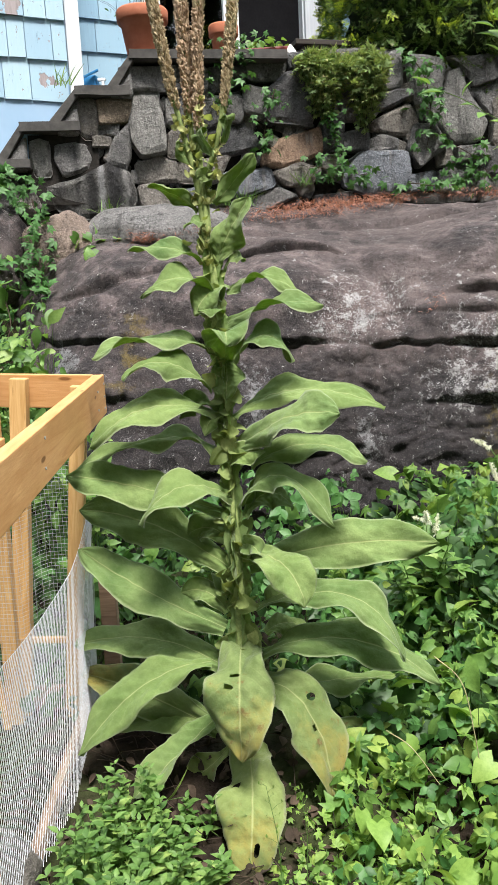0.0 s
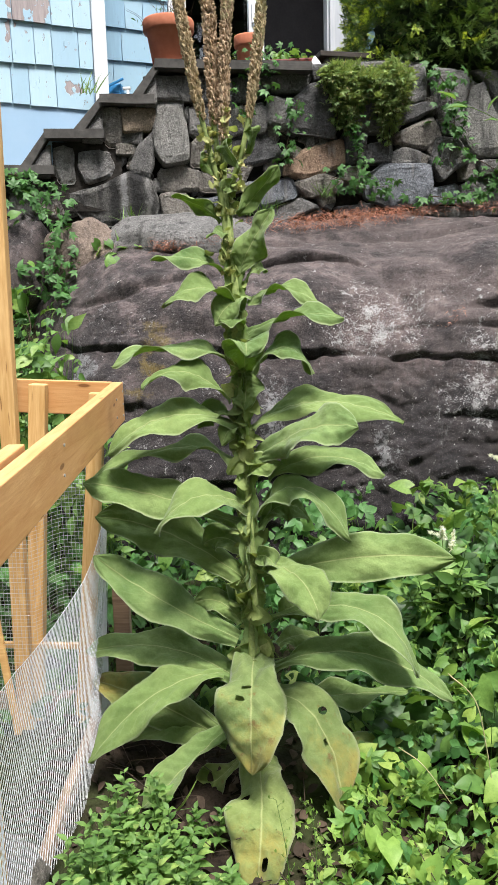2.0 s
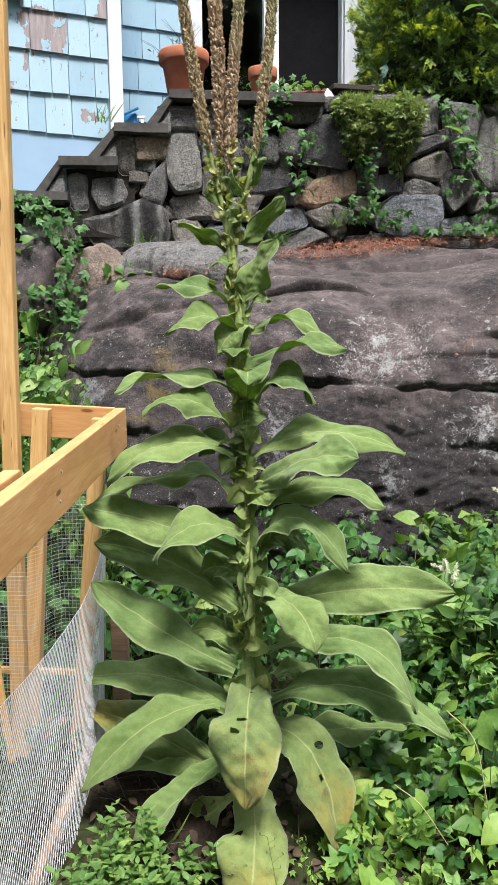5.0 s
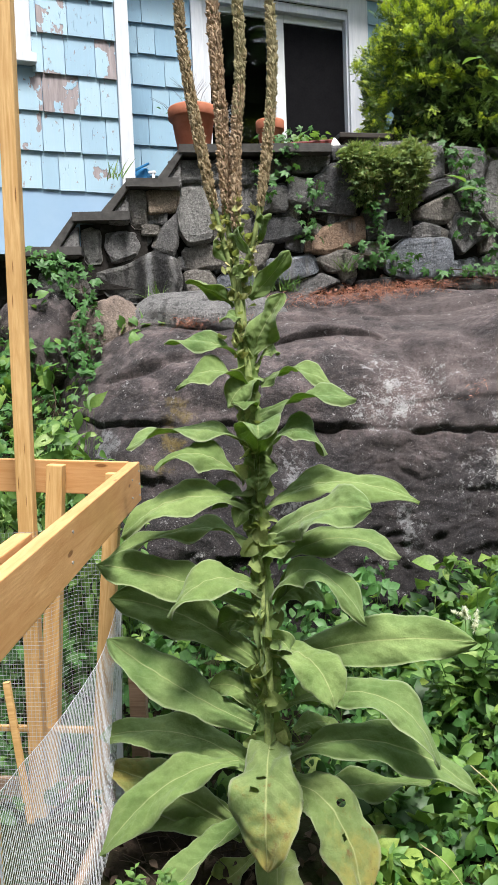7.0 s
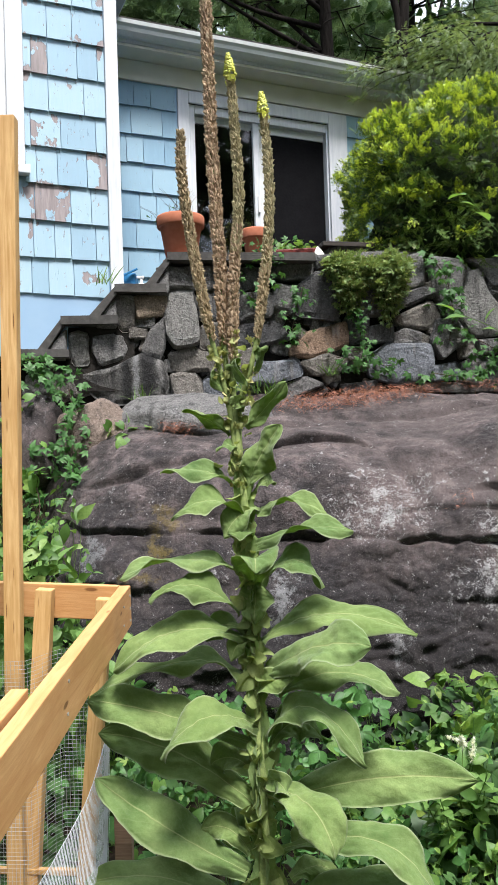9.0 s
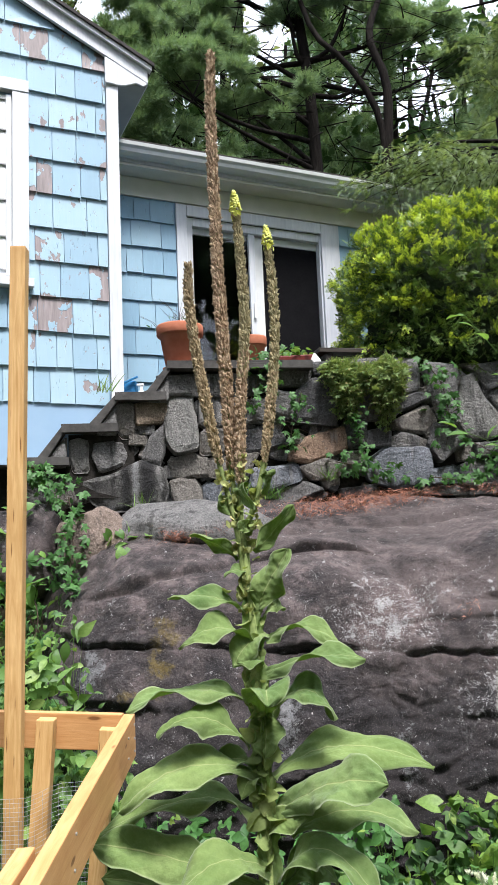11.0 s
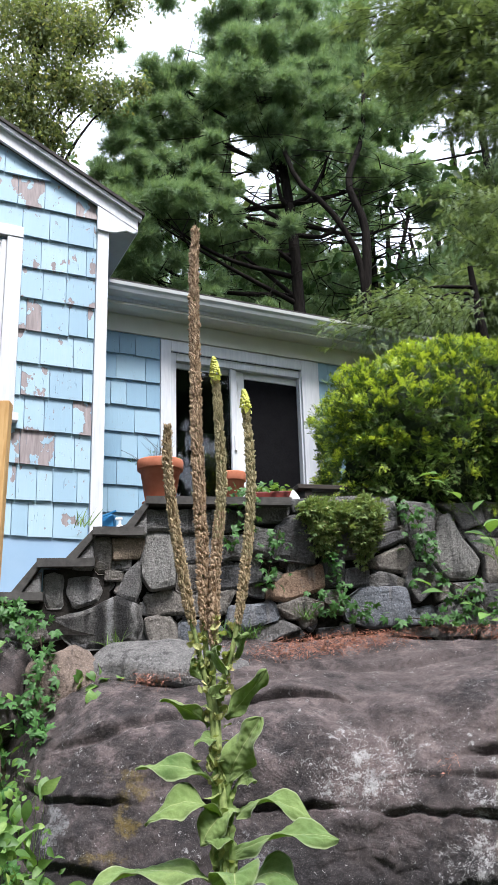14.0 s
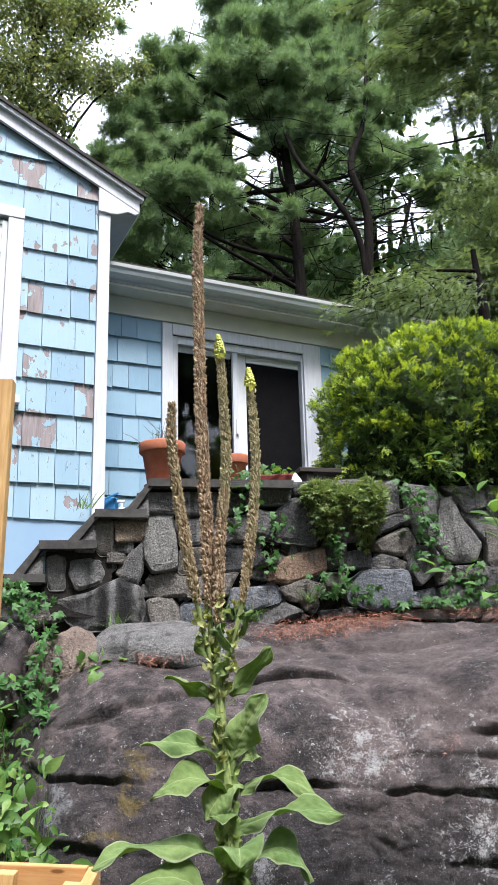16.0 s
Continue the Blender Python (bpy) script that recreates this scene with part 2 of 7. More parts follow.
def make_stone(name, lo, hi, streaks=False):
    k = Mat(name, 0.85, 0, 0.25)
    r = k.per_object()
    mid = k.noise(9, 8, 0.7)
    fine = k.noise(95, 4, 0.75)
    c = k.ramp(mid, (0.3, lo), (0.7, hi))
    c = k.mix(k.math("MULTIPLY", r, 0.35), c, (lo[0] * 0.6, lo[1] * 0.6, lo[2] * 0.6))
    c = k.mix(k.ramp(fine, (0.50, 0.0), (0.66, 0.6)), c, (hi[0] * 1.6, hi[1] * 1.6, hi[2] * 1.6))
    c = k.mix(k.ramp(k.noise(55, 4, 0.7), (0.36, 0.6), (0.48, 0.0)), c, (lo[0] * 0.35, lo[1] * 0.35, lo[2] * 0.35))
    c = k.mix(k.ramp(k.noise(16, 5, 0.7), (0.62, 0.0), (0.72, 0.5)), c, (0.3, 0.3, 0.29))
    st = k.noise(4, 4, 0.6, k.vec((3, 3, 0.4)))
    c = k.mix(k.ramp(st, (0.56, 0.0), (0.66, 0.55)), c, (0.02, 0.02, 0.021))
    c = k.mix(k.ramp(k.noise(3, 4, 0.6, k.vec((3.5, 3.5, 0.5))), (0.60, 0.0), (0.68, 0.5)), c, (0.30, 0.29, 0.275))
    if streaks:
        # black and chalky run-off bands down the face
        own = k.t.nodes.new("ShaderNodeTexCoord").outputs["Object"]
        across = k.math("ADD", k.axis(0, own), k.math("MULTIPLY", k.math("SUBTRACT", k.noise(9, 5, 0.7), 0.5), 0.10))
        for at, half, tone in ((-0.02, 0.035, (0.018, 0.018, 0.02)), (0.125, 0.05, (0.022, 0.022, 0.025)), (0.045, 0.022, (0.42, 0.42, 0.43)), (0.20, 0.018, (0.36, 0.35, 0.34))):
            off = k.math("ABSOLUTE", k.math("SUBTRACT", across, at))
            c = k.mix(k.ramp(off, (half * 0.5, 0.8), (half * 1.2, 0.0)), c, tone)
    k.colour(c)
    return k.bump(k.math("ADD", k.math("ADD", mid, k.math("MULTIPLY", k.noise(30, 6, 0.75), 0.7)), k.math("MULTIPLY", fine, 0.4)), 1.0, 0.045).m


def make_shingle(name, peeling=1.0, pale=0.0):
    k = Mat(name, 0.6, 0, 0.3)
    r = k.per_object()
    grain = k.noise(6, 5, 0.6, k.vec((9, 9, 0.6)))
    c = k.ramp(r, (0.0, (0.19, 0.32, 0.43)), (0.5, (0.245, 0.385, 0.49)), (1.0, (0.30, 0.44, 0.53)))
    # sun-bleached chalky bloom, in vertical drifts; it also puts the gable's light into colour
    bloom = k.math("ADD", k.math("MULTIPLY", k.noise(5, 4, 0.6, k.vec((3, 3, 0.7))), 0.5), k.math("MULTIPLY", r, 0.3))
    c = k.mix(k.ramp(bloom, (0.2, pale), (0.6, min(1.0, pale * 1.35))), c, (0.48, 0.595, 0.655))
    c = k.mix(k.ramp(grain, (0.45, 0.0), (0.75, 0.3)), c, (0.26, 0.43, 0.55))
    shift = k.math("MULTIPLY", k.math("POWER", k.math("FRACT", k.math("MULTIPLY", r, 7.31)), 4.0), 0.21)
    peel = k.math("ADD", k.noise(6.5, 5, 0.55, k.vec((1.2, 1.2, 0.8))), shift)
    chips = k.math("ADD", k.noise(24, 5, 0.7, k.vec((1.3, 1.3, 0.8))), k.math("MULTIPLY", k.noise(3, 2, 0.5), 0.12))
    bare = k.math("MAXIMUM", k.ramp(peel, (0.645, 0.0), (0.655, peeling)), k.ramp(chips, (0.70, 0.0), (0.71, 0.2 + 0.7 * peeling)))
    c = k.mix(bare, c, k.ramp(grain, (0.35, (0.20, 0.172, 0.175)), (0.7, (0.32, 0.28, 0.28))))
    crack = k.ramp(k.noise(8, 3, 0.5, k.vec((10, 10, 0.9))), (0.70, 0.0), (0.73, 0.7))
    c = k.mix(crack, c, (0.13, 0.2, 0.27))
    k.colour(c)
    h = k.math("SUBTRACT", k.math("MULTIPLY", grain, 0.3), k.math("ADD", bare, crack))
    return k.bump(h, 0.7, 0.003).m


def make_white_paint():
    k = Mat("weathered_white_paint", 0.5, 0, 0.4)
    g = k.noise(7, 5, 0.6, k.vec((6, 6, 0.6)))
    chips = k.ramp(k.noise(13, 5, 0.7), (0.70, 0.0), (0.72, 1.0))
    c = k.ramp(g, (0.3, (0.53, 0.56, 0.60)), (0.7, (0.66, 0.68, 0.71)))
    c = k.mix(chips, c, (0.42, 0.36, 0.33))
    k.colour(c)
    return k.bump(k.math("SUBTRACT", g, chips), 0.3, 0.002).m


def make_ground():
    k = Mat("forest_soil", 0.95, 0, 0.1)
    a = k.noise(14, 6, 0.7)
    b = k.noise(1.4, 4, 0.6)
    c = k.ramp(a, (0.3, (0.009, 0.007, 0.005)), (0.7, (0.034, 0.025, 0.018)))
    c = k.mix(k.ramp(b, (0.45, 0.0), (0.6, 0.7)), c, (0.035, 0.05, 0.016))
    k.colour(c)
    return k.bump(a, 0.9, 0.03).m


ROCK = make_rock()
STONES = [
    make_stone("dark_wall_stone", (0.056, 0.056, 0.059), (0.138, 0.138, 0.140)),
    make_stone("grey_wall_stone", (0.112, 0.112, 0.112), (0.250, 0.244, 0.237)),
    make_stone("brown_grey_wall_stone", (0.144, 0.131, 0.119), (0.300, 0.281, 0.250)),
    make_stone("pale_wall_stone", (0.150, 0.150, 0.144), (0.312, 0.306, 0.288)),
    make_stone("tan_wall_stone", (0.237, 0.181, 0.131), (0.425, 0.344, 0.263)),
    make_stone("blue_grey_wall_stone", (0.112, 0.125, 0.144), (0.263, 0.281, 0.312)),
    make_stone("rusty_wall_stone", (0.213, 0.138, 0.094), (0.450, 0.319, 0.231)),
    make_stone("streaked_wall_stone", (0.10, 0.098, 0.096), (0.22, 0.215, 0.205), True),
]
SLAB = simple("dark_slate", (0.03, 0.029, 0.028), (0.085, 0.08, 0.074), 22, 0.75, 0.4, 0.006)
CORE = simple("dark_earth_joint", (0.008, 0.007, 0.006), (0.03, 0.026, 0.022), 30, 0.95, 0.8, 0.02)
# the wing's paint lacks the gable's pale tone, which carries light and shade
SHINGLE = make_shingle("peeling_blue_paint", 1.0, 0.18)
SHINGLE_SOUND = make_shingle("sound_blue_paint", 0.0)
WHITE = make_white_paint()
SKIRT = simple("smooth_blue_paint", (0.26, 0.40, 0.56), (0.305, 0.44, 0.59), 5, 0.55, 0.05)
CREAM = simple("cream_soffit_paint", (0.62, 0.61, 0.53), (0.72, 0.70, 0.62), 6, 0.6, 0.05)
GUTTER = simple("grey_white_aluminium", (0.60, 0.62, 0.62), (0.70, 0.72, 0.72), 9, 0.4, 0.05, 0.002, 0.0, 0.5)
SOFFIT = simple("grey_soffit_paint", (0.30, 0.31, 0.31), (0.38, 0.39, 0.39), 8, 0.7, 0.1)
ROOFING = simple("dark_asphalt_shingle", (0.03, 0.028, 0.027), (0.075, 0.07, 0.066), 60, 0.95, 0.6, 0.006)
TERRACOTTA = simple("terracotta", (0.33, 0.105, 0.055), (0.46, 0.17, 0.095), 16, 0.8, 0.15, 0.003)
CEDAR = wood("fresh_cedar", (0.45, 0.225, 0.08), (0.59, 0.345, 0.155), 0.55)
POSTWOOD = wood("yellow_pine_stake", (0.44, 0.25, 0.085), (0.66, 0.44, 0.2), 0.6, True, (16, 16, 1.3))
OLDWOOD = wood("weathered_board", (0.2, 0.13, 0.09), (0.38, 0.27, 0.19), 0.8, False)
DARKWOOD = wood("dark_stained_wood", (0.02, 0.016, 0.013), (0.06, 0.05, 0.042), 0.6, False)
# near-black bark: the shade among the trees is put into its colour
BARK = simple("shade_dark_bark", (0.005, 0.0045, 0.004), (0.02, 0.017, 0.015), 9, 0.95, 0.9, 0.04, spec=0.05, stretch=(2, 2, 0.4))
METAL = simple("galvanised_wire", (0.35, 0.36, 0.37), (0.5, 0.51, 0.52), 80, 0.45, 0, 0.001, 0.6)
NETTING = simple("white_nylon_thread", (0.72, 0.75, 0.8), (0.82, 0.84, 0.88), 40, 0.4, 0, 0.001, 0, 0.5)
PLASTIC_BLUE = simple("faded_blue_plastic", (0.02, 0.16, 0.38), (0.05, 0.25, 0.5), 15, 0.45, 0.05)
PLASTIC_WHITE = simple("white_plastic", (0.7, 0.72, 0.73), (0.8, 0.81, 0.82), 15, 0.4, 0.05)
GLAZE = simple("maroon_glaze", (0.09, 0.015, 0.012), (0.16, 0.03, 0.025), 12, 0.35, 0.05)
CHINA = simple("white_glazed_clay", (0.62, 0.61, 0.58), (0.78, 0.77, 0.74), 10, 0.4, 0.1)
SOIL = make_ground()
STEM = simple("woolly_green_stem", (0.10, 0.145, 0.045), (0.29, 0.35, 0.125), 60, 0.85, 0.5, 0.004)
CAPSULE = foliage("dry_brown_capsule", (0.21, 0.14, 0.09), (0.50, 0.375, 0.25), 0.03, 0.9, (0.58, 0.47, 0.32), 8)
CAPSULE_TAN = foliage("dry_tan_capsule", (0.20, 0.145, 0.085), (0.50, 0.40, 0.245), 0.03, 0.9, (0.57, 0.48, 0.31), 8)
CAPSULE_GREEN = foliage("green_brown_capsule", (0.20, 0.165, 0.09), (0.44, 0.40, 0.235), 0.05, 0.85, (0.48, 0.37, 0.2), 8)
BUD = foliage("yellow_green_bud", (0.50, 0.55, 0.10), (0.74, 0.76, 0.24), 0.3, 0.6, (0.85, 0.76, 0.10), 20)
LEAF = felt_leaf("mullein_leaf_green", (0.095, 0.175, 0.052), (0.30, 0.40, 0.155))
LEAF_OLD = felt_leaf("mullein_leaf_yellowing", (0.115, 0.18, 0.056), (0.28, 0.35, 0.14), 0.9)
VINE = foliage("vine_leaf", (0.035, 0.10, 0.02), (0.17, 0.31, 0.07), 0.35, 0.5, (0.34, 0.42, 0.09))
YOUNG = foliage("young_vine_leaf", (0.075, 0.18, 0.03), (0.25, 0.39, 0.085), 0.38, 0.5, (0.34, 0.43, 0.10))
# darker copy of the vine leaf: deep shade is put into its colour
VINE_SHADED = foliage("shaded_vine_leaf", (0.018, 0.05, 0.016), (0.065, 0.14, 0.04), 0.25, 0.5)
CREEPER = foliage("creeper_leaf", (0.022, 0.075, 0.018), (0.085, 0.21, 0.055), 0.3, 0.5)
HERB = foliage("small_herb_leaf", (0.042, 0.11, 0.022), (0.155, 0.275, 0.07), 0.35, 0.5, (0.30, 0.40, 0.11))
PHLOX = foliage("cushion_leaf", (0.07, 0.14, 0.045), (0.27, 0.36, 0.135), 0.32, 0.6, (0.40, 0.31, 0.15))
YEW = foliage("yew_tip", (0.22, 0.37, 0.035), (0.50, 0.62, 0.07), 0.35, 0.5, (0.64, 0.63, 0.09), 2.2)
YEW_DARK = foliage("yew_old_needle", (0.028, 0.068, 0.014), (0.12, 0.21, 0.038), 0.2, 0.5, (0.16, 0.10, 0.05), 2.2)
HEMLOCK = foliage("hemlock_needle", (0.05, 0.092, 0.036), (0.205, 0.285, 0.12), 0.35, 0.55)
PINE = foliage("pine_needle", (0.018, 0.05, 0.026), (0.25, 0.39, 0.205), 0.38, 0.55, (0.38, 0.47, 0.19), 0.5)
MAPLE = foliage("broad_leaf", (0.055, 0.082, 0.036), (0.16, 0.205, 0.085), 0.5, 0.5, (0.48, 0.42, 0.10), 0.4)
LITTER = foliage("rust_pine_litter", (0.20, 0.075, 0.05), (0.46, 0.225, 0.165), 0.1, 0.9, (0.5, 0.34, 0.25), 6)
DEADLEAF = foliage("dead_leaf", (0.018, 0.013, 0.009), (0.075, 0.052, 0.035), 0.1, 0.9, None, 6)
FLOWER = foliage("white_flower", (0.55, 0.58, 0.48), (0.8, 0.82, 0.74), 0.3, 0.6, None, 20)


def make_glass():
    k = Mat("dark_window_glass", 0.02, 0, 0.5)
    k.colour((0.9, 0.92, 0.93))
    k.b.inputs["Transmission Weight"].default_value = 1.0
    k.b.inputs["IOR"].default_value = 1.45
    return k.m


GLASS = make_glass()
SCREEN = simple("black_insect_screen", (0.003, 0.003, 0.004), (0.008, 0.008, 0.009), 60, 0.9, 0, spec=0.08)
# near-black walls: the unlit room's dimness is put into their colour
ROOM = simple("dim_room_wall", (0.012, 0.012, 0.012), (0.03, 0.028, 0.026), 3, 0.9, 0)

# ---- mesh tools ----
rng = np.random.default_rng(7)


def raw(name, verts, faces, material, uv=None, smooth=False):
    """A mesh from vertex and face arrays made by the functions below."""
    me = bpy.data.meshes.new(name)
    verts = np.asarray(verts, np.float32)
    if isinstance(faces, np.ndarray):
        n, k = faces.shape
        me.vertices.add(len(verts))
        me.vertices.foreach_set("co", verts.ravel())
        me.loops.add(n * k)
        me.loops.foreach_set("vertex_index", faces.ravel().astype(np.int32))
        me.polygons.add(n)
        me.polygons.foreach_set("loop_start", np.arange(0, n * k, k, dtype=np.int32))
        me.polygons.foreach_set("loop_total", np.full(n, k, np.int32))
        me.update(calc_edges=True)
    else:
        me.from_pydata(verts.tolist(), [], faces)
    if uv is not None:
        layer = me.uv_layers.new(name="UVMap")
        idx = np.zeros(len(me.loops), np.int32)
        me.loops.foreach_get("vertex_index", idx)
        layer.data.foreach_set("uv", np.asarray(uv, np.float32)[idx].ravel())
    if smooth:
        me.polygons.foreach_set("use_smooth", np.ones(len(me.polygons), bool))
    me.materials.append(material)
    me.validate()
    return me


def part(name, me, parent=None, label="", m=None):
    ob = new(name, me)
    if parent is not None:
        ob.parent = parent
    if m is not None:
        ob.matrix_basis = m
    return tagged(ob, label) if label else ob


def thing(name, label, category, group="", kind="", m=None, me=None):
    ob = new(name, me)
    if m is not None:
        ob.matrix_basis = m
    return tagged(ob, label, category, group, kind)


def bm_mesh(name, bm, material, smooth=False):
    me = bpy.data.meshes.new(name)
    bm.to_mesh(me)
    bm.free()
    me.materials.append(material)
    if smooth:
        me.polygons.foreach_set("use_smooth", np.ones(len(me.polygons), bool))
    return me


def block(name, lo, hi, material, bevel=0.004, m=None):
    """A box with worn edges."""
    bm = bmesh.new()
    bmesh.ops.create_cube(bm, size=1)
    for v in bm.verts:
        v.co = Vector([(a + b) / 2 + c * (b - a) for a, b, c in zip(lo, hi, v.co)])
    if bevel:
        bmesh.ops.bevel(bm, geom=bm.edges[:], offset=bevel, segments=2, affect="EDGES", profile=0.6)
    if m is not None:
        bm.transform(m)
    return bm_mesh(name, bm, material)


def prism(name, outline, y0, y1, material, bevel=0.0):
    """A polygon in x and z, pushed from y0 to y1."""
    bm = bmesh.new()
    front = [bm.verts.new((x, y0, z)) for x, z in outline]
    back = [bm.verts.new((x, y1, z)) for x, z in outline]
    bm.faces.new(front)
    bm.faces.new(back[::-1])
    for i in range(len(front)):
        j = (i + 1) % len(front)
        bm.faces.new((front[j], front[i], back[i], back[j]))
    bmesh.ops.recalc_face_normals(bm, faces=bm.faces[:])
    if bevel:
        bmesh.ops.bevel(bm, geom=bm.edges[:], offset=bevel, segments=1, affect="EDGES")
    return bm_mesh(name, bm, material)


def tube_arrays(points, radii, sides=6):
    """A tapered tube along points, closed at both ends."""
    P = np.asarray(points, float)
    R = np.broadcast_to(np.asarray(radii, float), (len(P),))
    T = np.gradient(P, axis=0)
    T /= np.linalg.norm(T, axis=1, keepdims=True) + 1e-9
    ref = np.where(np.abs(T[:, 2:3]) > 0.9, [[1.0, 0, 0]], [[0, 0, 1.0]])
    A = np.cross(T, ref)
    A /= np.linalg.norm(A, axis=1, keepdims=True)
    for i in range(1, len(A)):
        if A[i] @ A[i - 1] < 0:
            A[i] = -A[i]
    B = np.cross(T, A)
    ang = np.linspace(0, 2 * np.pi, sides, endpoint=False)
    V = (P[:, None] + R[:, None, None] * (A[:, None] * np.cos(ang)[None, :, None] + B[:, None] * np.sin(ang)[None, :, None])).reshape(-1, 3)
    F = []
    for i in range(len(P) - 1):
        for j in range(sides):
            k = (j + 1) % sides
            F.append((i * sides + j, i * sides + k, (i + 1) * sides + k, (i + 1) * sides + j))
    return V, np.array(F)


def join(chunks):
    """Vertex and face arrays of several chunks laid end to end."""
    V, F, at = [], [], 0
    for v, f in chunks:
        V.append(v)
        F.append(np.asarray(f) + at)
        at += len(v)
    return np.concatenate(V), np.concatenate(F)


def curve_through(points, n):
    """n points on a smooth line through the given ones."""
    P = np.asarray(points, float)
    s = np.r_[0, np.cumsum(np.linalg.norm(np.diff(P, axis=0), axis=1))]
    q = np.linspace(0, s[-1], n)
    ext = np.vstack([2 * P[0] - P[1], P, 2 * P[-1] - P[-2]])
    out = []
    for v in q:
        i = min(np.searchsorted(s, v, "right") - 1, len(P) - 2)
        u = (v - s[i]) / (s[i + 1] - s[i])
        a, b, c, d = ext[i:i + 4]
        out.append(0.5 * (2 * b + (c - a) * u + (2 * a - 5 * b + 4 * c - d) * u * u + (3 * b - a - 3 * c + d) * u ** 3))
    return np.array(out)


def unit(a):
    return a / (np.linalg.norm(a, axis=-1, keepdims=True) + 1e-9)


def scatter(tv, tf, pos, ahead, up, size):
    """Copies of a small template (x across, y ahead, z up) joined in one pair of arrays."""
    tv, tf = np.asarray(tv, float), np.asarray(tf)
    ahead = unit(np.asarray(ahead, float))
    x = unit(np.cross(ahead, up))
    z = np.cross(x, ahead)
    size = np.broadcast_to(np.asarray(size, float), (len(pos),))
    V = pos[:, None] + size[:, None, None] * (tv[None, :, 0:1] * x[:, None] + tv[None, :, 1:2] * ahead[:, None] + tv[None, :, 2:3] * z[:, None])
    F = tf[None] + (np.arange(len(pos)) * len(tv))[:, None, None]
    return V.reshape(-1, 3), F.reshape(-1, tf.shape[1])


def leaf_template(widths, droop=0.25, fold=0.12, notch=0.0):
    """A leaf of unit length, folded along its midrib: half widths from base to tip."""
    n = len(widths)
    V, F = [], []
    for i, w in enumerate(widths):
        u = i / (n - 1)
        z = -droop * u * u
        V += [(-w, u - (notch if i == 0 else 0), z + fold * w * 2), (0, u, z), (w, u - (notch if i == 0 else 0), z + fold * w * 2)]
    for i in range(n - 1):
        a = 3 * i
        F += [(a, a + 1, a + 4, a + 3), (a + 1, a + 2, a + 5, a + 4)]
    return np.array(V), np.array(F)


def broad_template(widths, droop, cup, notch, wave):
    """A leaf of unit length with a rounded cross-section and a gently waved rim."""
    n, cols = len(widths), (-1, -0.55, 0, 0.55, 1)
    V = []
    for i, w in enumerate(widths):
        u = i / (n - 1)
        for v in cols:
            z = -droop * u * u + cup * w * (1.1 * abs(v) - 0.5 * v * v) + wave * math.sin(7 * u + 2 * v) * v * v
            V.append((w * v, u - (notch * abs(v) * (1 - u) ** 6), z))
    m = len(cols)
    F = [(i * m + j, i * m + j + 1, (i + 1) * m + j + 1, (i + 1) * m + j) for i in range(n - 1) for j in range(m - 1)]
    return np.array(V), np.array(F)


CLASP = broad_template([0.30, 0.40, 0.46, 0.47, 0.42, 0.30, 0.10], 0.55, 0.5, 0.0, 0.07)
HEART = broad_template([0.30, 0.46, 0.48, 0.42, 0.31, 0.17, 0.004], 0.35, 0.35, 0.22, 0.025)
LANCE = leaf_template([0.03, 0.17, 0.19, 0.12, 0.01], 0.3, 0.2)
POINTED = leaf_template([0.03, 0.19, 0.25, 0.21, 0.10, 0.005], 0.3, 0.14)
OVAL = leaf_template([0.05, 0.24, 0.33, 0.31, 0.18, 0.01], 0.25, 0.15)
PLAIN = leaf_template([0.16, 0.32, 0.02], 0.25, 0.15)
BLADE = leaf_template([0.025, 0.03, 0.022, 0.004], 0.5, 0.2)


def fan(template, angles, lengths):
    """Several leaflets from one point."""
    tv, tf = template
    chunks = []
    for a, l in zip(angles, lengths):
        c, s = math.cos(radians(a)), math.sin(radians(a))
        v = tv * l
        chunks.append((np.c_[v[:, 0] * c - v[:, 1] * s, v[:, 0] * s + v[:, 1] * c, v[:, 2]], tf))
    return join(chunks)


LOBED = fan(leaf_template([0.10, 0.24, 0.24, 0.13, 0.01], 0.3, 0.15), (0, 48, -48, 100, -100), (1, 0.85, 0.85, 0.6, 0.6))
PALM = fan(leaf_template([0.03, 0.16, 0.235, 0.19, 0.09, 0.005], 0.25, 0.15), (0, 48, -48, 98, -98), (1, 0.92, 0.92, 0.66, 0.66))
TRIPLE = fan(OVAL, (0, 75, -75), (1, 0.85, 0.85))


def needle_template(n, spread, width, seed):
    """A tuft of needles: thin triangles that spread round the way ahead."""
    g = np.random.default_rng(seed)
    V, F = [], []
    for i in range(n):
        a = g.uniform(0, 2 * np.pi)
        b = g.uniform(0.15, spread)
        d = np.array([math.sin(b) * math.cos(a), math.cos(b), math.sin(b) * math.sin(a)])
        s = unit(np.cross(d, g.normal(size=3))) * width
        V += [-s, s, d * g.uniform(0.7, 1.0)]
        F.append((3 * i, 3 * i + 1, 3 * i + 2))
    return np.array(V), np.array(F)


TUFT = needle_template(9, 1.15, 0.035, 3)
SPRIG = needle_template(8, 0.85, 0.10, 4)
STAR = needle_template(7, 1.35, 0.09, 5)


def spray_template():
    """A flat drooping spray: a row of short needles on either side of a twig."""
    V, F = [], []
    for i in range(13):
        u = i / 13
        for s in (-1, 1):
            b = np.array([0, u, -0.25 * u * u])
            e = b + np.array([s * 0.32 * (1 - u * 0.75), 0.16, -0.03])
            w = np.array([0, 0.026, 0])
            k = len(V)
            V += [b - w, b + w, e]
            F.append((k, k + 1, k + 2))
    return np.array(V), np.array(F)


SPRAY = spray_template()


